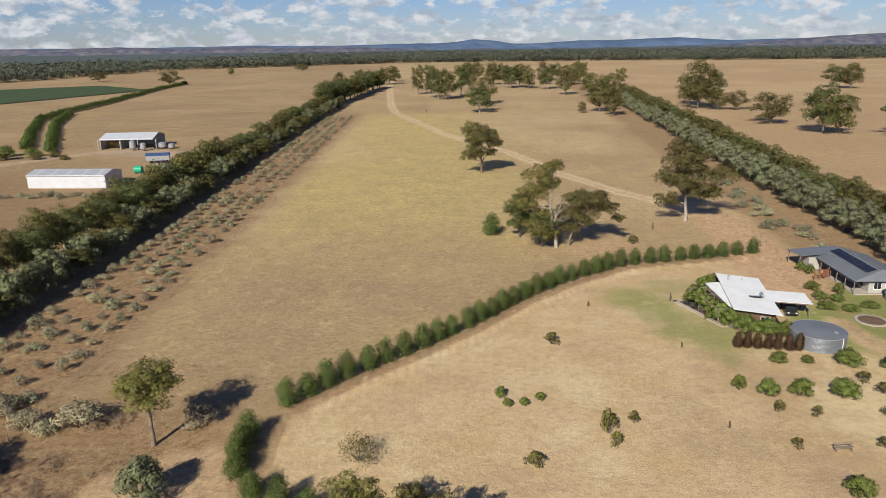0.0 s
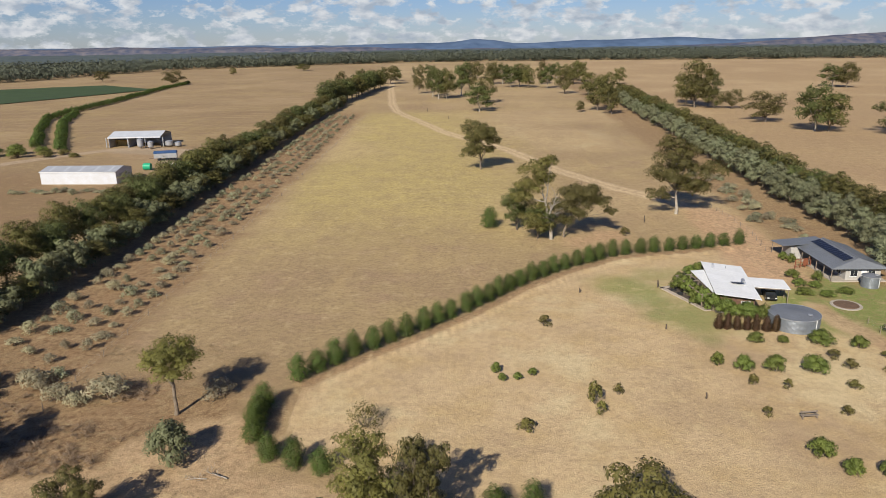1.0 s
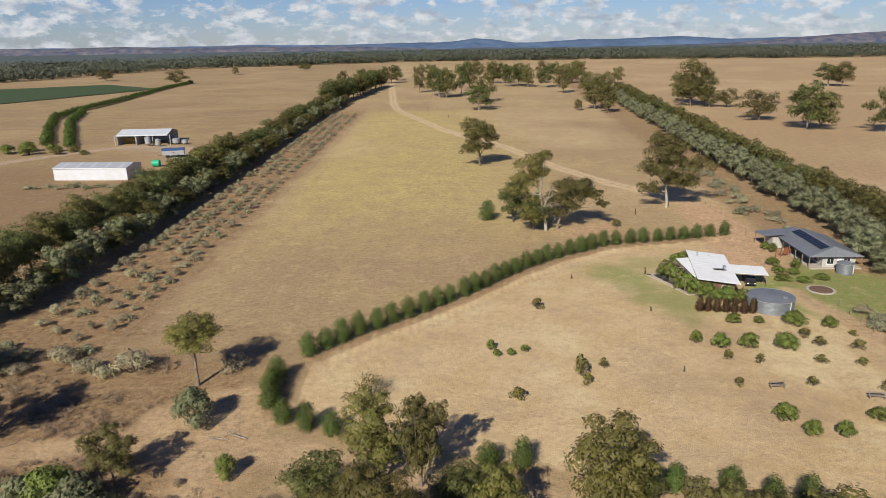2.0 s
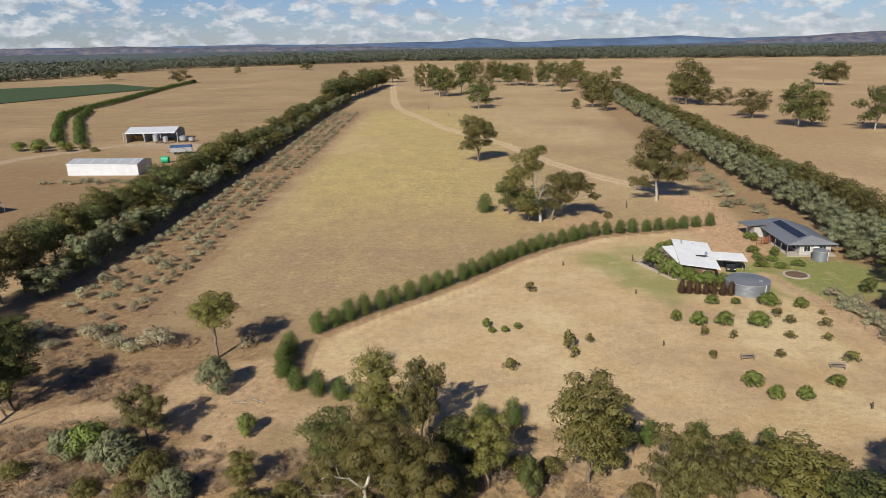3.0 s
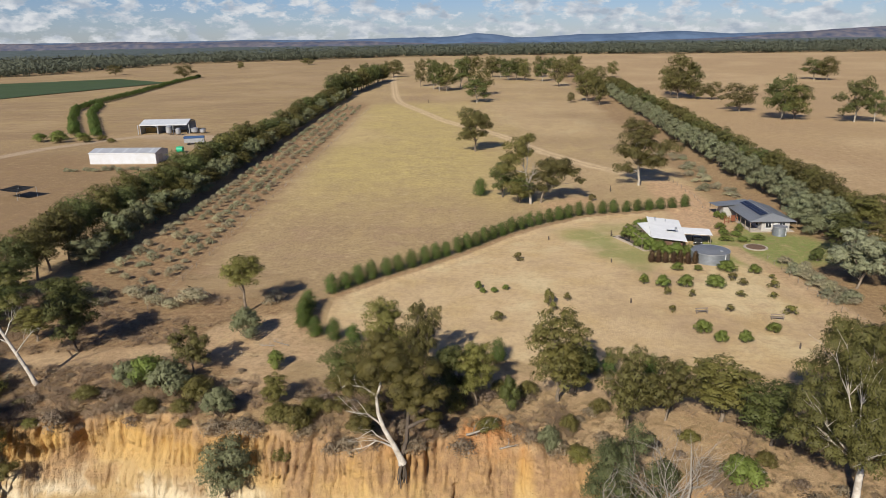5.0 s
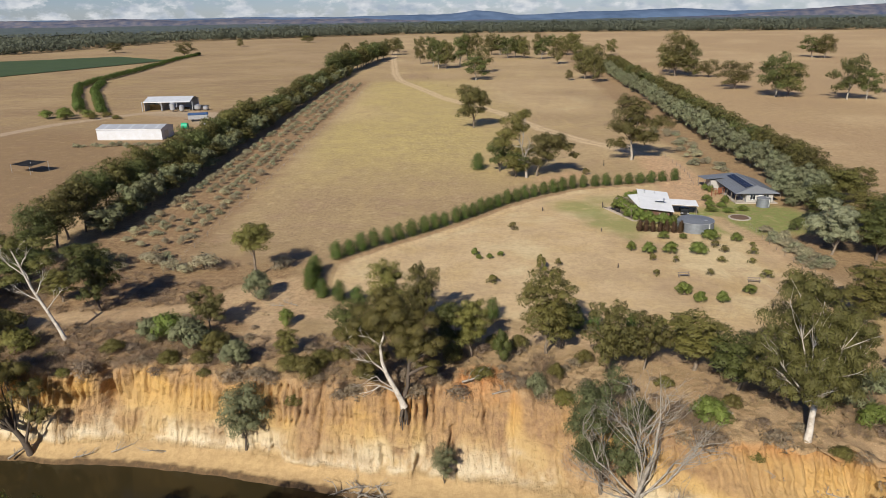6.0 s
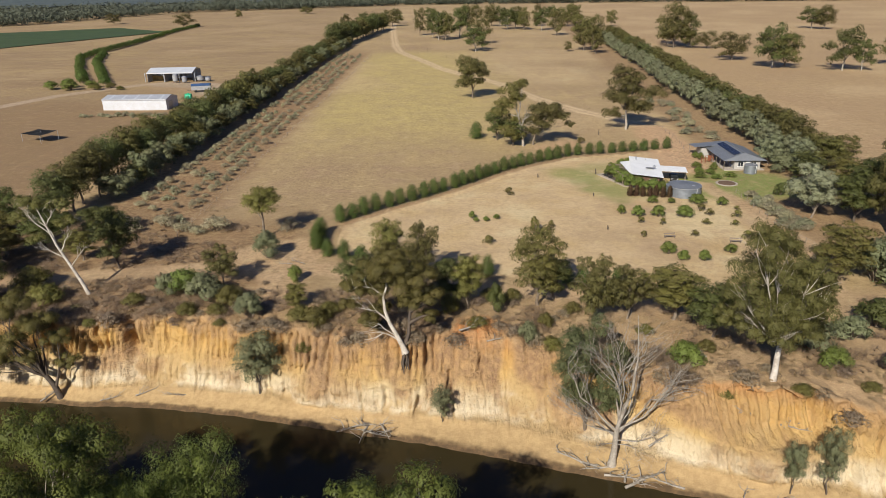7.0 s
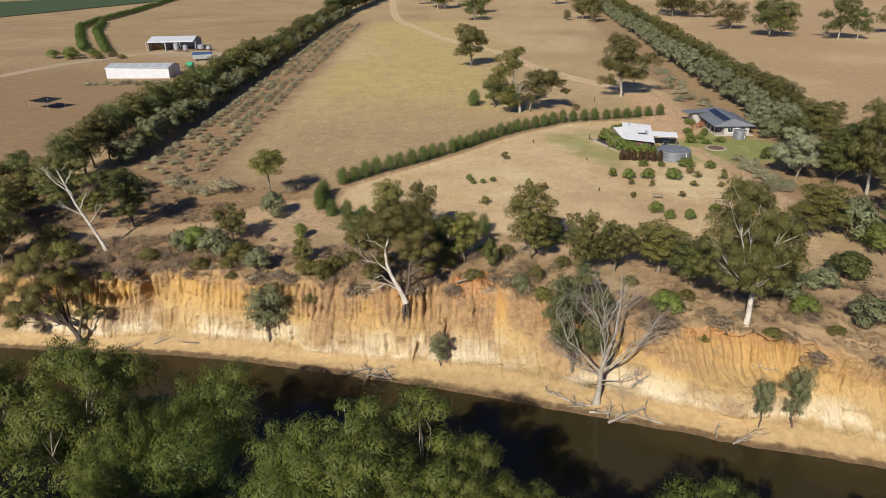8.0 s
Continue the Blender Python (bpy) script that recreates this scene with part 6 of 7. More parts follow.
def white_house():
    h = thing("house", 50.35, 109.5, -12, "brown timber house under a low white steel roof", "house", z=ground_z(50.2, 109.3))
    W, L = 6.5, 17.2
    piece("wall", join(solid((W - 1.0, L - 1.4, 2.6), (0.1, 0, 1.3), bevel=0.02), solid((1.6, 5.6, 2.5), (-3.2, 1.2, 1.25), bevel=0.02)), TIMBER, h)
    piece("floor_slab", solid((W + 0.2, L, 0.24), (0, 0, 0.06)), STONE, h)
    roof = piece("roof", sheet([(-W / 2 - 0.3, -L / 2 - 0.3, 3.35), (W / 2 + 0.3, -L / 2 - 0.3, 2.75), (W / 2 + 0.3, L / 2 + 0.3, 2.75), (-W / 2 - 0.3, L / 2 + 0.3, 3.35)]), ROOF_WHITE, h)
    piece("gutter", solid((0.14, L + 0.6, 0.14), (W / 2 + 0.36, 0, 2.72)), WHITE_PLASTIC, roof)
    piece("flue", join(drum(0.14, 0.8, (-2.0, 5.6, 3.6), sides=10), drum(0.22, 0.14, (-2.0, 5.6, 4.05), sides=10)), ZINC, roof, "short steel flue")
    piece("flue", drum(0.08, 0.5, (0.4, 6.4, 3.3), sides=8), ZINC, roof)
    piece("ridge_cap", solid((0.3, L + 0.62, 0.05), (-W / 2 - 0.25, 0, 3.46), (0, 5, 0)), ROOF_WHITE, roof)
    heater = piece("solar_heater", solid((1.3, 2.0, 0.10), (1.0, -1.9, 3.28), (0, 14, 90)), PANEL, roof, "dark solar water heater panel")
    piece("cylinder", drum(0.27, 1.5, (1.0 + 1.05, -1.5, 3.45), (90, 0, 0), 14), ZINC, heater, "grey water cylinder")
    piece("side_roof", sheet([(-5.9, 4.7, 2.80), (-W / 2 - 0.34, 4.7, 3.10), (-W / 2 - 0.34, -7.6, 3.10), (-3.75, -7.6, 3.06)]), ROOF_WHITE, h)
    for xx, yy in ((-4.5, -2.4), (-5.1, 1.1), (-5.7, 4.5)):
        piece("post", solid((0.12, 0.12, 2.75), (xx, yy, 1.37)), POST_WOOD, h)
    for yy, w in ((-5.6, 1.6), (-1.5, 2.0), (3.2, 1.6)):
        window(h, W / 2 - 0.38, yy, 1.5, w, 1.1, 90)
    for xx in (-1.4, 1.4):
        window(h, xx, -L / 2 + 0.68, 1.5, 1.4, 1.1)
    window(h, -4.02, 2.4, 1.4, 1.8, 1.2, -90)
    d = piece("door", solid((0.9, 0.06, 2.05), (0, 0, 1.03)), RED_WOOD, h, "red-brown panelled door")
    d.matrix_basis = pose(W / 2 - 0.38, 1.0, 0.14, 0, 0, 90)
    piece("handle", solid((0.04, 0.12, 0.04), (0.36, -0.06, 1.0)), ZINC, d)
    # the veranda on the garden side
    t = tagged(new("terrace"), "dark decked terrace edged with pale paving", "terrace")
    t.matrix_basis = pose(43.4, 108.7, ground_z(43.4, 108.7), 0, 0, 19.5)
    piece("deck", solid((3.6, 11.0, 0.16), (0.8, 0, 0.05)), DECK, t)
    piece("edging", join(solid((0.8, 12.4, 0.2), (-1.4, 0, 0.05)), solid((4.4, 0.7, 0.2), (0.4, 6.0, 0.05)), solid((3.4, 0.7, 0.2), (0.4, -6.0, 0.05))), PAVING, t)
    p = tagged(new("pergola"), "timber pergola carrying green climbers", "pergola")
    p.matrix_basis = pose(44.3, 108.6, ground_z(44.3, 108.6), 0, 0, 6)
    for yy in (-5.0, -1.7, 1.7, 5.0):
        for xx in (-1.3, 1.3):
            piece("post", solid((0.14, 0.14, 2.5), (xx, yy, 1.25)), POST_WOOD, p)
    for yy in (-5.0, -1.7, 1.7, 5.0):
        piece("rafter", solid((3.2, 0.07, 0.16), (0, yy, 2.62)), POST_WOOD, p)
    for xx in (-1.3, 1.3):
        piece("beam", solid((0.09, 10.6, 0.18), (xx, 0, 2.46)), POST_WOOD, p)


def carport():
    c = thing("carport", 57.0, 108.6, -12, "open carport with a flat white steel roof", "carport")
    piece("roof", sheet([(-3.0, -2.6, 2.65), (3.0, -2.6, 2.5), (3.0, 2.6, 2.5), (-3.0, 2.6, 2.65)]), ROOF_WHITE, c)
    for xx in (-2.7, 2.7):
        for yy in (-2.4, 0, 2.4):
            piece("post", solid((0.11, 0.11, 2.5), (xx, yy, 1.25)), POST_WOOD, c)
    for yy in (-2.4, 2.4):
        piece("beam", solid((5.8, 0.08, 0.18), (0, yy, 2.44), (0, 1.4, 0)), POST_WOOD, c)


def car(x, y, turn, paint, label, tray=False):
    c = thing("car", x, y, turn, label, "car")
    bm = bmesh.new()
    side = [(-2.2, 0.42), (-2.25, 0.78), (-1.3, 0.98), (-0.7, 1.42), (0.6, 1.48), (1.5, 1.40), (2.15, 0.98), (2.25, 0.5), (2.1, 0.35), (-2.1, 0.33)]
    if tray:
        side = [(-2.3, 0.45), (-2.35, 0.95), (-1.4, 1.08), (-0.8, 1.70), (0.5, 1.72), (0.6, 1.05), (2.3, 1.05), (2.35, 0.55), (2.2, 0.42), (-2.2, 0.4)]
    rings = [[bm.verts.new((sx, sy * (0.88 if sz > 1.2 else 1.0), sz)) for sx, sz in side] for sy in (-0.88, 0.88)]
    n = len(side)
    for i in range(n):
        bm.faces.new((rings[0][i], rings[0][(i + 1) % n], rings[1][(i + 1) % n], rings[1][i]))
    bm.faces.new(rings[0][::-1])
    bm.faces.new(rings[1])
    bmesh.ops.recalc_face_normals(bm, faces=bm.faces[:])
    bmesh.ops.bevel(bm, geom=bm.edges[:], offset=0.05, segments=2, affect="EDGES")
    body = piece("body", bm, paint, c)
    piece("windscreen", solid((0.05, 1.36, 0.5), (-1.0, 0, 1.22), (0, 52, 0)), GLASS, body)
    for sy in (-0.86, 0.86):
        piece("side_window", solid((1.3 if tray else 2.0, 0.03, 0.34), (0.0 if not tray else -0.2, sy * 0.96, 1.25)), GLASS, body)
        piece("headlight", solid((0.08, 0.34, 0.14), (-2.24, sy * 0.7, 0.74)), WHITE_PLASTIC, body)
        for sx in (-1.4, 1.4):
            w = piece("wheel", drum(0.34, 0.22, (sx, sy * 0.94, 0.34), (90, 0, 0), 18), RUBBER, c)
            piece("rim", drum(0.19, 0.24, (sx, sy * 0.945, 0.34), (90, 0, 0), 12), ZINC, w)
    piece("grille", solid((0.06, 0.9, 0.2), (-2.25, 0, 0.66)), RUBBER, body)


def tank(x, y, radius, height, mat, label, rings=8):
    t = thing("water_tank", x, y, 0, label, "tank")
    bm = bmesh.new()
    rows, sides = rings * 4, 48
    grid = []
    for i in range(rows + 1):
        r = radius + (0.025 if i % 2 else 0.0)
        grid.append([bm.verts.new((r * math.cos(2 * math.pi * k / sides), r * math.sin(2 * math.pi * k / sides), height * i / rows)) for k in range(sides)])
    for i in range(rows):
        for k in range(sides):
            bm.faces.new((grid[i][k], grid[i][(k + 1) % sides], grid[i + 1][(k + 1) % sides], grid[i + 1][k]))
    piece("wall", bm, mat, t)
    roof = piece("roof", drum(radius + 0.06, 0.35, (0, 0, height + 0.175), sides=48, top=0.25), ROOF_GREY, t)
    bm = bmesh.new()
    for k in range(48):
        a = 2 * math.pi * (k + 0.5) / 48
        q = solid((0.05, 2 * math.pi * (radius + 0.06) / 48, 0.1), ((radius + 0.06) * math.cos(a), (radius + 0.06) * math.sin(a), height - 0.02), (0, 0, math.degrees(a)))
        me = bpy.data.meshes.new("tmp")
        q.to_mesh(me)
        bm.from_mesh(me)
        bpy.data.meshes.remove(me)
        q.free()
    piece("rim", bm, ZINC, roof)
    piece("hatch", drum(0.35, 0.12, (radius * 0.4, -radius * 0.5, height + 0.32), sides=16), ZINC, roof)
    a = radians(-62)
    piece("pipe", join(drum(0.06, height * 0.8, ((radius + 0.12) * math.cos(a), (radius + 0.12) * math.sin(a), height * 0.55), sides=8), drum(0.06, 0.5, ((radius - 0.1) * math.cos(a), (radius - 0.1) * math.sin(a), height * 0.95), (0, 90, -62), 8)), WHITE_PLASTIC, t, "white overflow pipe")
    return t


def grey_house():
    h = thing("house", 77.4, 123.2, -2, "cream house with a dark grey steel roof and deep verandas", "house")
    L = 15.6
    piece("wall", join(solid((6.4, L - 1.6, 2.5), (0.9, 0, 1.25), bevel=0.02), solid((5.0, 4.2, 2.4), (-4.0, 8.6, 1.2), bevel=0.02)), CREAM, h)
    piece("floor_slab", solid((10.0, L, 0.2), (0, 0, 0.05)), STONE, h)
    r = piece("roof", sheet([(-5.3, -L / 2, 2.45), (0.2, -L / 2 + 1.6, 4.05), (0.2, L / 2, 4.05), (-5.3, L / 2, 2.45)]), ROOF_GREY, h)
    piece("roof_slope", sheet([(5.3, -L / 2, 2.45), (0.2, -L / 2 + 1.6, 4.05), (0.2, L / 2, 4.05), (5.3, L / 2, 2.45)]), ROOF_GREY, r)
    piece("roof_slope", sheet([(-5.3, -L / 2 - 0.02, 2.45), (5.3, -L / 2 - 0.02, 2.45), (0.2, -L / 2 + 1.6, 4.05)]), ROOF_GREY, r)
    piece("ridge_cap", solid((0.4, L - 1.6, 0.08), (0.2, 0.8, 4.14)), ROOF_GREY, r)
    piece("wing_roof", sheet([(-8.6, 11.6, 2.5), (0.6, 11.6, 3.3), (0.6, 6.0, 3.55), (-8.2, 6.4, 2.75)]), ROOF_GREY, h)
    for i in range(13):
        yy, xx = -5.4 + i * 1.02, -1.5
        zz = 4.05 + (xx - 0.2) / 5.5 * 1.6 + 0.22
        piece("solar_panel", solid((1.75, 0.82, 0.04), (xx, yy, zz), (0, -16.2, 0)), PANEL, r, "dark solar panel")
    for yy in np.linspace(-L / 2 + 0.3, L / 2 - 0.3, 6):
        piece("post", solid((0.12, 0.12, 2.4), (-5.1, yy, 1.2)), POST_WOOD, h)
    for xx in (-8.2, -5.8, -3.4):
        piece("post", solid((0.12, 0.12, 2.5), (xx, 11.3, 1.25)), POST_WOOD, h)
        piece("post", solid((0.12, 0.12, 2.6), (xx, 6.6, 1.3)), POST_WOOD, h)
    for yy in (-4.5, -1.0, 3.0):
        window(h, -2.32, yy, 1.35, 1.6, 1.2, -90)
    for xx in (-0.8, 2.4):
        window(h, xx, -L / 2 + 0.78, 1.4, 1.3, 1.2)
    d = piece("door", solid((0.95, 0.06, 2.05), (0, 0, 1.05)), WHITE_PLASTIC, h, "white door")
    d.matrix_basis = pose(1.0, -L / 2 + 0.77, 0.1)
    piece("handle", solid((0.04, 0.12, 0.04), (0.36, -0.06, 1.0)), ZINC, d)
    s = thing("trellis", 70.9, 124.2, 20, "red-stained timber trellis screen in the garden", "trellis")
    for k in range(4):
        piece("post", solid((0.12, 0.12, 1.9), (k * 1.3 - 1.95, 0, 0.95)), RED_WOOD, s)
    for zz in (0.5, 1.2, 1.85):
        piece("rail", solid((4.1, 0.06, 0.10), (0, 0, zz)), RED_WOOD, s)
    piece("panel", solid((1.2, 0.04, 1.3), (0.65, 0.02, 1.1)), RED_WOOD, s, "solid red panel")


def white_shed():
    s = thing("shed", -120.6, 228.6, -3, "long white steel farm shed with a low grey roof", "shed")
    W, D, H, R = 25.8, 11.0, 4.3, 5.4
    walls = [solid((W, 0.12, H), (0, -D / 2, H / 2)), solid((W, 0.12, H), (0, D / 2, H / 2))]
    piece("wall", join(*walls), STEEL_WHITE, s)
    for sx in (-1, 1):
        bm = bmesh.new()
        v = [bm.verts.new((sx * W / 2 + dx, yy, zz)) for dx in (-0.06, 0.06) for yy, zz in ((-D / 2, 0), (D / 2, 0), (D / 2, H), (0, R), (-D / 2, H))]
        bm.faces.new(v[:5])
        bm.faces.new(v[5:][::-1])
        for i in range(5):
            bm.faces.new((v[i], v[(i + 1) % 5], v[5 + (i + 1) % 5], v[5 + i]))
        bmesh.ops.recalc_face_normals(bm, faces=bm.faces[:])
        piece("end_wall", bm, ribbed("end_wall_steel", (0.62, 0.62, 0.61), 0.5, 0, 0.25, "Y", (0.52, 0.52, 0.51)), s)
    for sy in (-1, 1):
        piece("roof", sheet([(-W / 2 - 0.2, sy * (D / 2 + 0.25), H), (W / 2 + 0.2, sy * (D / 2 + 0.25), H), (W / 2 + 0.2, 0, R + 0.02), (-W / 2 - 0.2, 0, R + 0.02)]), ROOF_ZINC, s)
    for k in range(5):
        x0 = -10.3 + k * 5.1
        piece("skylight", sheet([(x0, -D / 2 + 0.4, H + 0.2), (x0 + 0.8, -D / 2 + 0.4, H + 0.2), (x0 + 0.8, -0.5, R + 0.04), (x0, -0.5, R + 0.04)], 0.03), ROOF_PALE, s, "translucent roof strip")
    piece("gutter", solid((W + 0.4, 0.16, 0.16), (0, -D / 2 - 0.3, H - 0.05)), WHITE_PLASTIC, s)
    piece("base_strip", solid((W, 0.1, 0.3), (0, -D / 2 - 0.08, 0.12)), STONE, s)
    d = piece("roller_door", solid((0.1, 3.6, 3.4), (W / 2 + 0.09, -1.5, 1.72)), ZINC, s, "grey steel roller door")


def open_shed():
    s = thing("machinery_shed", -137.6, 315, 3, "open-fronted steel machinery shed with a pale roof", "shed")
    W, D, H, R = 22.5, 16, 4.6, 6.4
    piece("wall", join(solid((W, 0.12, H), (0, D / 2, H / 2)), solid((0.12, D, H), (-W / 2, 0, H / 2))), ROOF_ZINC, s)
    piece("partition", solid((0.12, D - 1, H), (-3, 0.4, H / 2)), ROOF_ZINC, s)
    piece("roof", sheet([(-W / 2 - 0.3, -D / 2 - 0.3, H), (W / 2 + 0.3, -D / 2 - 0.3, H), (W / 2 + 0.3, 0, R), (-W / 2 - 0.3, 0, R)]), ROOF_PALE, s)
    piece("roof", sheet([(-W / 2 - 0.3, D / 2 + 0.3, H), (W / 2 + 0.3, D / 2 + 0.3, H), (W / 2 + 0.3, 0, R), (-W / 2 - 0.3, 0, R)]), ROOF_PALE, s)
    piece("fascia", solid((W + 0.6, 0.1, 0.45), (0, -D / 2 - 0.36, H - 0.1)), STEEL_WHITE, s)
    for xx in (-12.4, -3, 4.6, 12.4):
        piece("post", solid((0.3, 0.3, H), (xx, -D / 2 + 0.1, H / 2)), ZINC, s)
    for k in range(4):
        for j in range(2):
            b = thing("hay_bale", -149.2 + k * 2.3, 314 + (k % 2) * 0.4, 6, "large square straw-coloured hay bale in the shed", "hay bale", "hay in the shed", ground_z(-148, 314) + j * 1.22)
            piece("bale", solid((2.2, 1.3, 1.2), (0, 0, 0.6), bevel=0.08), HAY, b)
            for q in (-0.5, 0.5):
                piece("twine", solid((0.04, 1.33, 1.23), (q, 0, 0.6)), RUST_STEEL, b)


def silo(x, y, r, h):
    s = thing("silo", x, y, 0, "small galvanised grain silo on legs", "silo", "silos by the shed")
    piece("body", drum(r, h * 0.6, (0, 0, h * 0.55), sides=20), ZINC, s)
    piece("hopper", drum(0.25, h * 0.2, (0, 0, h * 0.15), sides=20, top=r), ZINC, s)
    piece("lid", drum(r + 0.05, h * 0.14, (0, 0, h * 0.92), sides=20, top=0.3), ZINC, s)
    for k in range(4):
        a = math.pi / 4 + k * math.pi / 2
        piece("leg", solid((0.1, 0.1, h * 0.4), (r * 0.9 * math.cos(a), r * 0.9 * math.sin(a), h * 0.2)), RUST_STEEL, s)


def trailer():
    t = thing("trailer", -109.6, 270.4, 12, "long grey livestock trailer with a blue cover", "trailer")
    piece("body", solid((8.6, 2.5, 1.8), (0, 0, 1.9), bevel=0.05), ZINC, t)
    piece("cover", solid((8.7, 2.6, 0.9), (0, 0, 3.25), bevel=0.12), BLUE, t, "blue tarpaulin cover")
    piece("drawbar", solid((2.0, 0.2, 0.2), (-5.2, 0, 0.9)), RUST_STEEL, t)
    for k in range(9):
        piece("rail", solid((0.08, 2.56, 1.7), (-4.1 + k * 1.02, 0, 1.9)), ZINC, t)
    for sx in (-2.6, 1.6, 2.8):
        for sy in (-1.1, 1.1):
            piece("wheel", drum(0.48, 0.3, (sx, sy, 0.48), (90, 0, 0), 18), RUBBER, t)


def shelter():
    s = thing("shade_shelter", -128.3, 166.6, -24, "dark shade-cloth shelter on thin steel posts", "shelter")
    spots = [(-4.4, -3.0, 2.7), (4.4, -3.2, 2.6), (4.4, 3.2, 3.1), (-4.4, 3.2, 2.9), (0.6, 0.2, 3.2)]
    for px_, py_, pz_ in spots:
        piece("post", drum(0.06, pz_, (px_, py_, pz_ / 2), sides=8), ZINC, s)
    bm = bmesh.new()
    n = 12
    grid = []
    for i in range(n + 1):
        row = []
        for j in range(n + 1):
            u, v = i / n, j / n
            zz = (2.7 * (1 - u) + 2.6 * u) * (1 - v) + (2.9 * (1 - u) + 3.1 * u) * v
            sag = -0.5 * math.sin(math.pi * u) * math.sin(math.pi * v) - 0.25 * (math.sin(math.pi * u) + math.sin(math.pi * v)) * 0.5 + 0.6 * math.exp(-((u - 0.56) ** 2 + (v - 0.53) ** 2) * 18)
            row.append(bm.verts.new((-4.4 + 8.8 * u, -3.1 + 6.3 * v, zz + sag)))
        grid.append(row)
    for i in range(n):
        for j in range(n):
            bm.faces.new((grid[i][j], grid[i + 1][j], grid[i + 1][j + 1], grid[i][j + 1]))
    bmesh.ops.solidify(bm, geom=bm.faces[:], thickness=0.03)
    piece("canopy", bm, SHADE_CLOTH, s, "sagging dark shade cloth")


white_house()
carport()
car(57.2, 108.4, 78, CAR_DARK, "dark parked car under the carport roof")
tank(55.6, 96.2, 3.8, 2.2, STEEL_GREY, "large round grey steel rainwater tank")
tank(77.6, 113.0, 1.5, 2.1, STEEL_GREY, "small grey water tank at the house corner", 6)
grey_house()
white_shed()
open_shed()
for x, y, r, h in [(-133.2, 303.2, 1.3, 4.6), (-128.4, 302.4, 1.2, 3.6), (-122.8, 309.5, 1.7, 3.0), (-118.6, 309.0, 1.4, 2.4)]:
    silo(x, y, r, h)
trailer()
car(-100.2, 252.5, 60, CAR_WHITE, "white utility truck parked by the windbreak", True)
car(-126.0, 311.0, 100, CAR_DARK, "dark farm vehicle parked in the machinery shed", True)
shelter()
g = thing("poly_tank", -108.2, 248.5, 0, "bright green plastic cartage tank lying flat", "tank")
piece("body", drum(1.25, 2.6, (0, 0, 1.3), (0, 90, 0), 20), GREEN_POLY, g)
piece("cradle", join(solid((0.2, 2.0, 0.4), (-0.8, 0, 0.2)), solid((0.2, 2.0, 0.4), (0.8, 0, 0.2))), RUST_STEEL, g)
piece("cap", drum(0.25, 0.2, (0, 0, 2.58), sides=12), GREEN_POLY, g)

# ---- garden, posts and fallen wood ----
for x, y, h, w in [(43.2, 113.8, 3.1, 3.0), (43.1, 111.6, 3.3, 3.1), (43.4, 109.4, 3.2, 3.0), (43.9, 106.6, 3.2, 2.9), (44.3, 104.4, 3.3, 3.0), (45.2, 102.4, 3.2, 2.8), (47.0, 119.6, 2.6, 2.6), (49.4, 121.6, 2.4, 2.8)]:
    plant("vine", x, y, h, w, group="climbers round the house")
for x, y, h, w in [(46.6, 100.2, 3.0, 4.0), (49.4, 99.0, 2.9, 4.4), (51.8, 98.4, 2.6, 3.4)]:
    plant("acacia", x, y, h, w, group="shrubs against the house")
for x, y, h, w in [(53.2, 120.6, 2.0, 3.2), (50.6, 121.4, 2.0, 3.0), (65.2, 114.0, 1.5, 2.6), (67.6, 112.8, 1.4, 2.6), (69.8, 116.5, 2.0, 2.2), (66.2, 118.5, 1.6, 3.0), (71.4, 109.6, 1.2, 3.0), (64.0, 109.6, 1.4, 3.2), (67.5, 108.4, 1.2, 3.0), (70.2, 127.6, 2.0, 2.0), (69.6, 129.8, 1.8, 2.0), (58.2, 92.2, 1.2, 1.4)]:
    plant("acacia", x, y, h, w, group="garden shrubs", label="low green garden shrub on the lawn")
b = thing("garden_bed", 68.5, 104.2, -10, "curved bare garden bed edged with pale stone", "garden bed")
piece("soil", drum(2.2, 0.22, (0, 0, 0.06), sides=24, top=1.9), EARTH, b)
piece("edging", drum(2.5, 0.12, (0, 0, 0.03), sides=24), STONE, b)
for x, y in [(41.6, 112.2), (42.2, 110.2)]:
    w = thing("tyre", x, y, 0, "old black tyre lying on the paving", "tyre", "tyres on the terrace")
    bm = bmesh.new()
    for i in range(20):
        for j in range(8):
            a, c = 2 * math.pi * i / 20, 2 * math.pi * j / 8
            bm.verts.new(((0.42 + 0.16 * math.cos(c)) * math.cos(a), (0.42 + 0.16 * math.cos(c)) * math.sin(a), 0.32 + 0.14 * math.sin(c)))
    bm.verts.ensure_lookup_table()
    for i in range(20):
        for j in range(8):
            bm.faces.new([bm.verts[k] for k in (i * 8 + j, ((i + 1) % 20) * 8 + j, ((i + 1) % 20) * 8 + (j + 1) % 8, i * 8 + (j + 1) % 8)])
    piece("casing", bm, RUBBER, w)

for i in range(22):
    plant("saltbush" if i % 2 else "saltbush_b", -136 + i * 1.7 + rnd.uniform(-0.8, 0.8), 209.5 + rnd.uniform(-2.4, 1.6), rnd.uniform(0.8, 1.8), rnd.uniform(1.8, 3.4), group="low scrub before the farm shed")
for x, y, h, w in [(-176, 283, 4.2, 7.5), (-170, 291, 3.6, 6.5), (-165, 284, 3.0, 6.0), (-181, 291, 4.6, 8.0), (-160, 290, 2.6, 5.0), (-152, 282, 2.0, 4.0), (-187, 286, 4.0, 7.0)]:
    plant("thicket_green" if h > 3.4 else "thicket", x, y, h, w, group="shrubs at the end of the farm lane", label="yellow-green shrub at the end of the lane hedge")


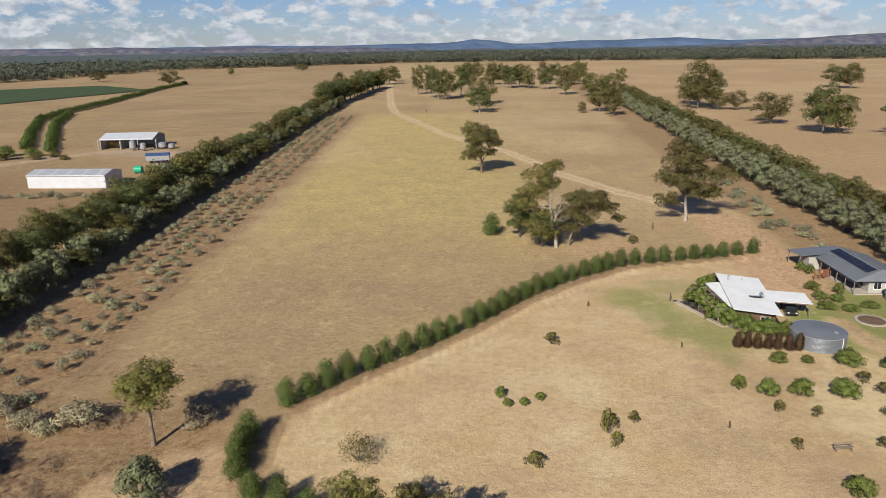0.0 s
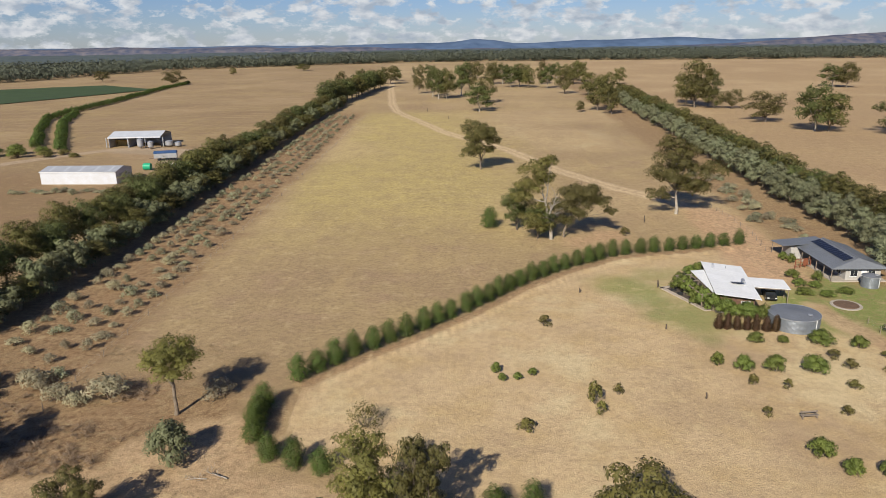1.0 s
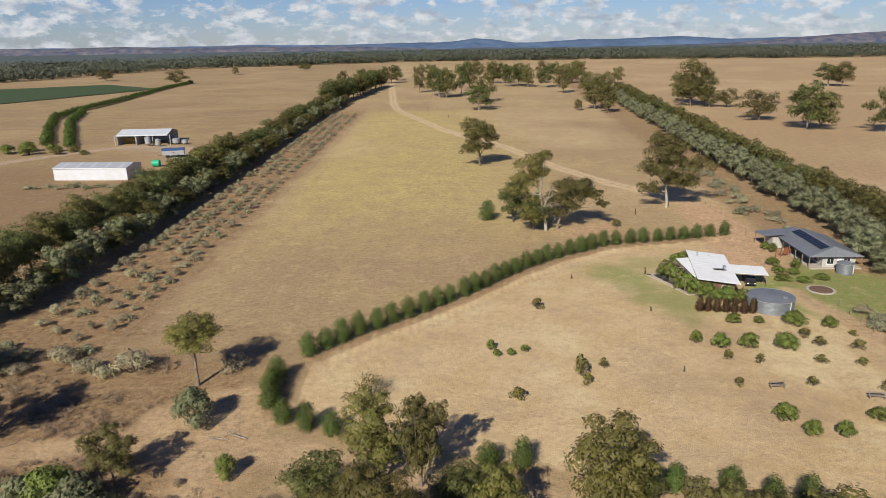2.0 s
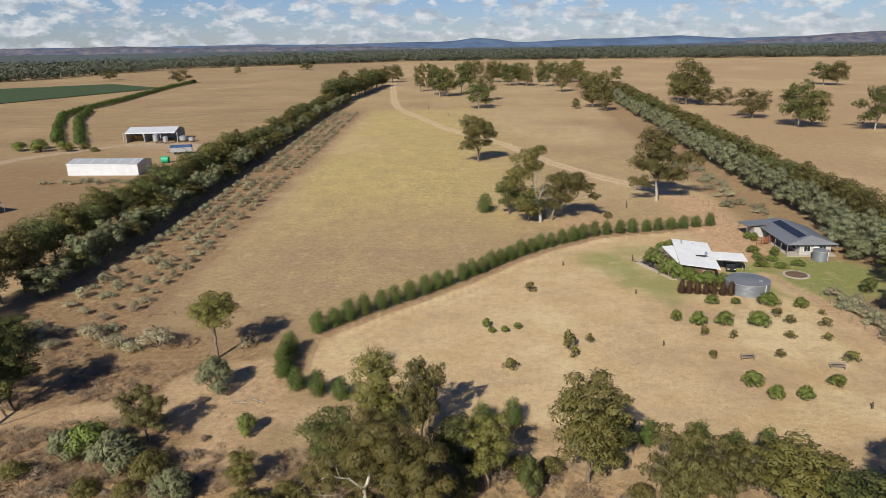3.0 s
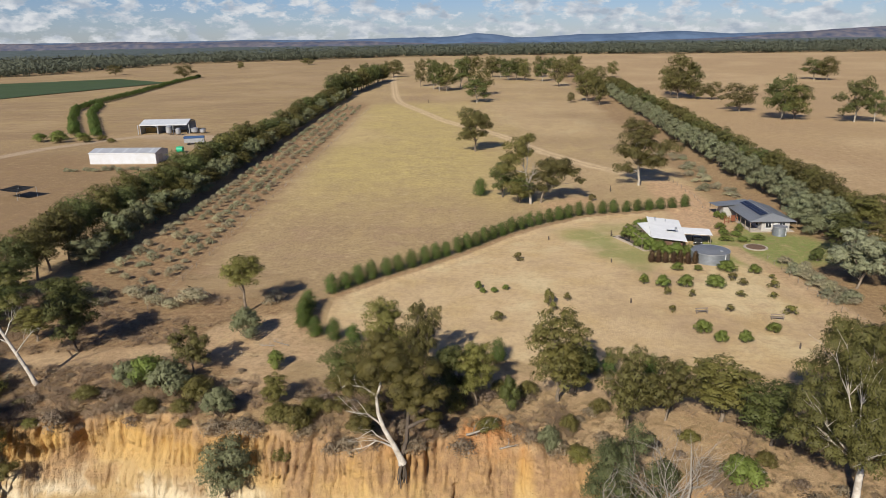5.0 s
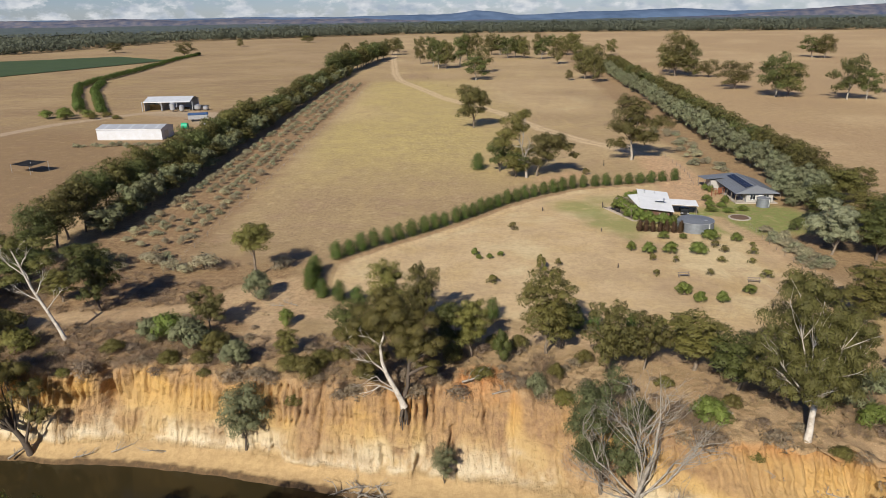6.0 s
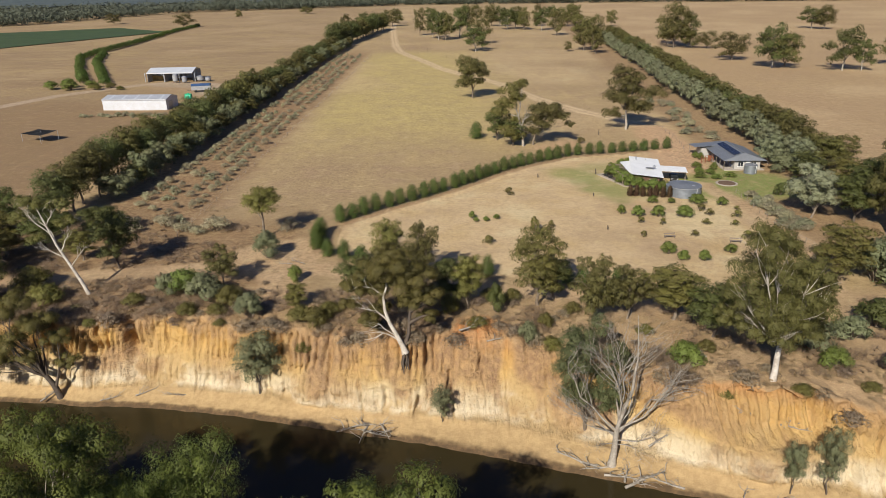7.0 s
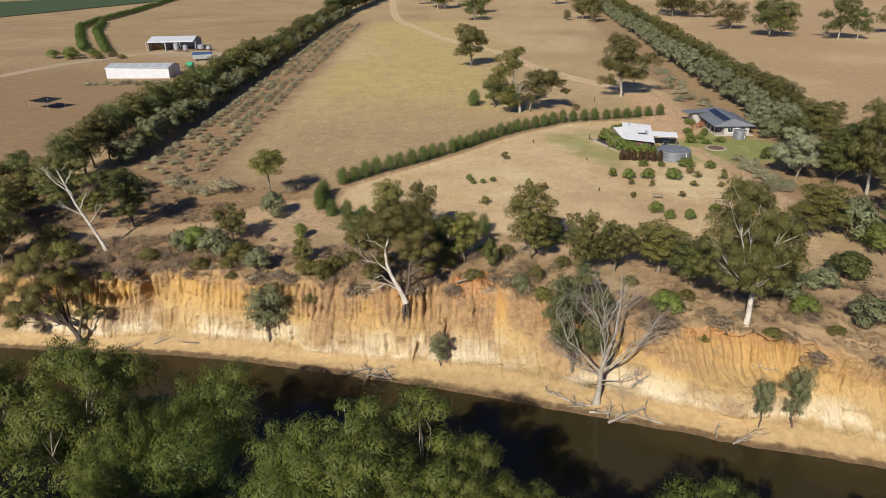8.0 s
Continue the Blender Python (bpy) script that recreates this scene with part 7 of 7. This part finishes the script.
def stump(x, y, h, label="dark charred post standing in dry grass"):
    s = thing("post", x, y, 0, label, "post", "old posts")
    l = Limbs()
    l.add([(0, 0, -0.3), (0.03, 0, h * 0.5), (0.0, 0.04, h)], [0.14, 0.12, 0.10], 7)
    part("shaft", l.mesh("shaft", BARK_DARK), s)
    piece("top", drum(0.10, 0.06, (0.0, 0.04, h), sides=7), BARK_DARK, s)


for x, y, h in [(50.1, 161.9, 1.7), (39.4, 114.4, 1.4), (24.7, 112.5, 0.9), (-9.1, 447.9, 2.2), (3.9, 401.6, 1.6), (33.4, 73.0, 0.8), (35.0, 95.0, 0.8), (53.5, 53.5, 0.9)]:
    stump(x, y, h)


def bench(x, y, turn, label):
    b = thing("bench", x, y, turn, label, "bench", "orchard benches")
    piece("seat", solid((2.2, 0.4, 0.08), (0, 0, 0.46), bevel=0.01), POST_WOOD, b)
    piece("backrest", solid((2.2, 0.06, 0.22), (0, 0.22, 0.8), bevel=0.01), POST_WOOD, b)
    for sx in (-0.9, 0.9):
        piece("leg", solid((0.1, 0.4, 0.46), (sx, 0, 0.23)), POST_WOOD, b)
        piece("arm", solid((0.07, 0.06, 0.5), (sx, 0.2, 0.7)), POST_WOOD, b)


bench(44.0, 67.9, 5, "weathered grey bench in the dry orchard")
bench(55.2, 64.6, -8, "low weathered bench in the dry orchard")


def fence(name, points, step, label):
    f = tagged(new(name), label, "fence")
    spots = spaced(points, step)
    l = Limbs()
    l.add([(0, 0, -0.3), (0, 0, 1.2)], [0.06, 0.05], 6)
    me = l.mesh("post", POST_WOOD)
    lasts = None
    wires = Limbs()
    for x, y in spots:
        p = part("post", me, f)
        z = ground_z(x, y)
        p.matrix_basis = pose(x, y, z, rnd.uniform(-3, 3), rnd.uniform(-3, 3), 0)
        if lasts:
            for h in (0.45, 0.8, 1.12):
                wires.add([(lasts[0], lasts[1], lasts[2] + h), (x, y, z + h)], [0.006, 0.006], 3)
        lasts = (x, y, z)
    part("wire", wires.mesh("wire", ZINC), f, "thin fence wire")


fence("track_fence", [(72, 176), (71.5, 150), (68.5, 134)], 4.0, "post and wire fence along the eastern track")
fence("boundary_fence", [(109, 110), (116, 160), (124, 230), (134, 330), (150, 480)], 7.0, "post and wire fence behind the eastern windbreak")
fence("orchard_fence", [(67.4, 96), (66.8, 82), (66.6, 70), (68.4, 60)], 3.6, "post and wire fence between orchard and saltbush")
fence("western_fence", [(-50.8, 72), (-48.5, 200), (-46, 430)], 8.0, "post and wire fence along the saltbush rows")


def fallen(x, y, turn, size, seed, label, z=None, name="fallen_branch"):
    f = thing(name, x, y, turn, label, "dead wood", "fallen wood", z)
    rng = random.Random(seed)
    l = Limbs()
    main = bent(rng, (-size * 0.5, 0, 0.12), (size * 0.5, rng.uniform(-0.2, 0.2) * size, size * rng.uniform(0.05, 0.2)), 6, 0.08)
    l.add(main, [size * 0.035 * k for k in (1.0, 0.9, 0.78, 0.66, 0.52, 0.36, 0.15)], 6)
    part("log", l.mesh("log", BARK_DEAD), f)
    for i in range(6):
        t = Limbs()
        p = main[1 + i % 5]
        tip = p + Vector((rng.uniform(0.0, 0.4), rng.uniform(-0.35, 0.35), rng.uniform(0.05, 0.3))) * size
        pts = bent(rng, p, tip, 4, 0.2)
        t.add(pts, [size * 0.014 * k for k in (1, 0.8, 0.6, 0.4, 0.15)], 4)
        for k in range(2):
            t.add(bent(rng, pts[2], tip + Vector((rng.uniform(-1, 1), rng.uniform(-1, 1), rng.uniform(-0.2, 0.8))) * size * 0.14, 3, 0.2), [size * 0.007, size * 0.005, size * 0.004, size * 0.002], 3)
        part("branch", t.mesh("branch", BARK_DEAD), f)


for i, (x, y, turn, size) in enumerate([(-11.0, 23.6, 200, 5.5), (-8.5, 22.6, 330, 5.0), (-43, 32.5, 20, 3.2), (-38.5, 31.5, 200, 3.6), (17.5, 15.8, 160, 5.5), (20, 14.2, 200, 4.5), (23, 12.8, 340, 5.0), (25.5, 12.2, 20, 6.0), (27.5, 11.4, 165, 4.5), (23.5, 14.0, 70, 4.5), (-9.6, 22.9, 255, 5.6), (-7.4, 22.8, 285, 4.6), (28.5, 17, 30, 4.5), (36.2, 9.0, 60, 3.2), (39.0, 7.8, 35, 4.6), (43.5, 14.2, -30, 3.5), (38.5, 15.6, 190, 3.5), (5.5, 33.0, 15, 4.6), (8.8, 31, 10, 3.4), (-24.5, 57.4, 170, 2.6), (-26.5, 57.0, 190, 2.2), (-57, 33, 60, 4.5), (34, 24.5, 140, 3.6), (-48, 31.6, 10, 3.0)]):
    fallen(x, y, turn, size, 300 + i, "bleached fallen branch on the bank")


# dry grass tufts and litter over the bank
def tufts():
    r = np.random.RandomState(9)
    n = 30000
    x, y = r.uniform(-78, 72, n), r.uniform(8, 92, n)
    top = edge(x) + 9.5 * reach(x)
    patch = fractal(x / 7.0, y / 7.0, 3, 131)
    keep = (y > top) & ((y < 48 + r.uniform(-8, 8, n)) | (x < -26)) & (patch > 0.42 + 0.1 * r.rand(n)) & ~inside(PADDOCK, x, y) & (along(TRACK_BANK, x, y) > 2.2) & (along([(-33.5, 62.5), (-30, 65), (-26, 66), (-24.5, 62)], x, y) > 4.2)
    x, y, top = x[keep], y[keep], top[keep]
    z = land(x, y) * smooth(0, 20, y - top) - 0.4 * (1 - smooth(0, 6, y - top))
    blades = 12
    n = len(x)
    size = np.repeat(r.uniform(0.16, 0.42, n), blades)
    a = r.uniform(0, 2 * math.pi, n * blades)
    out = np.stack([np.cos(a), np.sin(a), 0 * a], 1)
    side = np.stack([-np.sin(a), np.cos(a), 0 * a], 1)
    foot = np.repeat(np.stack([x, y, z - 0.04], 1), blades, 0) + out * (size * r.uniform(0.1, 0.6, n * blades))[:, None]
    tip = foot + out * (size * r.uniform(0.7, 1.2, n * blades))[:, None] + np.array([0, 0, 1.0]) * (size * r.uniform(0.25, 0.5, n * blades))[:, None]
    co = np.stack([foot + side * 0.045, foot - side * 0.045, tip], 1).reshape(-1, 3)
    me = fast_mesh("dry_grass", co, np.arange(len(co)).reshape(-1, 3), material("straw", (0.40, 0.30, 0.165), 0.9, 0, (0.28, 0.20, 0.11), 9.0, 6.0, 0.0, 0.18, 0.0, 0.3))
    me.normals_split_custom_set_from_vertices(np.repeat(out * 0.05 + np.array([0, 0, 1.0]), 3, 0).tolist())
    ob = new("dry_grass", me)
    tagged(ob, "tufts of dry straw-coloured grass on the bank", "grass", kind="stuff")


def brush():
    """Grey-brown dead brush in patches over the bank."""
    r = np.random.RandomState(19)
    n = 9000
    x, d = r.uniform(-84, 70, n), 8.6 + 40 * r.rand(n) ** 1.5
    patch = fractal(x / 5.0, d / 5.0, 3, 171)
    keep = patch > 0.44 + 0.10 * smooth(14, 30, d) + 0.05 * (x > -14) + 0.09 * smooth(0, 14, x) - 0.06 * smooth(26, 36, -x)
    x, d = x[keep], d[keep]
    x, y, z = bank_point(x, d)
    keep = ~inside(PADDOCK, x, y) & (along(TRACK_BANK, x, y) > 2.4) & (along([(-33.5, 62.5), (-30, 65), (-26, 66), (-24.5, 62)], x, y) > 4.6) & (np.hypot(x - 5, y - 33) > 4.5) & ((y < 46) | (x < -36))
    x, y, z = x[keep], y[keep], z[keep]
    n, per = len(x), 46
    size = np.repeat(r.uniform(0.35, 1.15, n) * (0.6 + 0.8 * r.rand(n)), per)
    a = r.uniform(0, 2 * math.pi, n * per)
    lift = r.uniform(0.25, 1.0, n * per)
    out = np.stack([np.cos(a), np.sin(a), lift], 1)
    side = np.stack([-np.sin(a), np.cos(a), 0 * a], 1)
    base = np.repeat(np.stack([x, y, z - 0.05], 1), per, 0)
    foot = base + out * (size * r.uniform(0.0, 0.75, n * per))[:, None]
    tip = foot + (out + r.normal(0, 0.35, (n * per, 3))) * (size * r.uniform(0.25, 0.5, n * per))[:, None]
    co = np.stack([foot + side * 0.035, foot - side * 0.035, tip], 1).reshape(-1, 3)
    me = fast_mesh("dry_brush", co, np.arange(len(co)).reshape(-1, 3), material("dead_brush", (0.37, 0.275, 0.185), 0.9, 0, (0.25, 0.18, 0.12), 6.0, 6.0, 0.0, 0.2, 0.0, 0.35))
    me.normals_split_custom_set_from_vertices(np.repeat(out * 0.4 + np.array([0, -0.2, 1.0]), 3, 0).tolist())
    tagged(new("dry_brush", me), "grey-brown dead brush over the river bank", "brush", kind="stuff")


tufts()
brush()
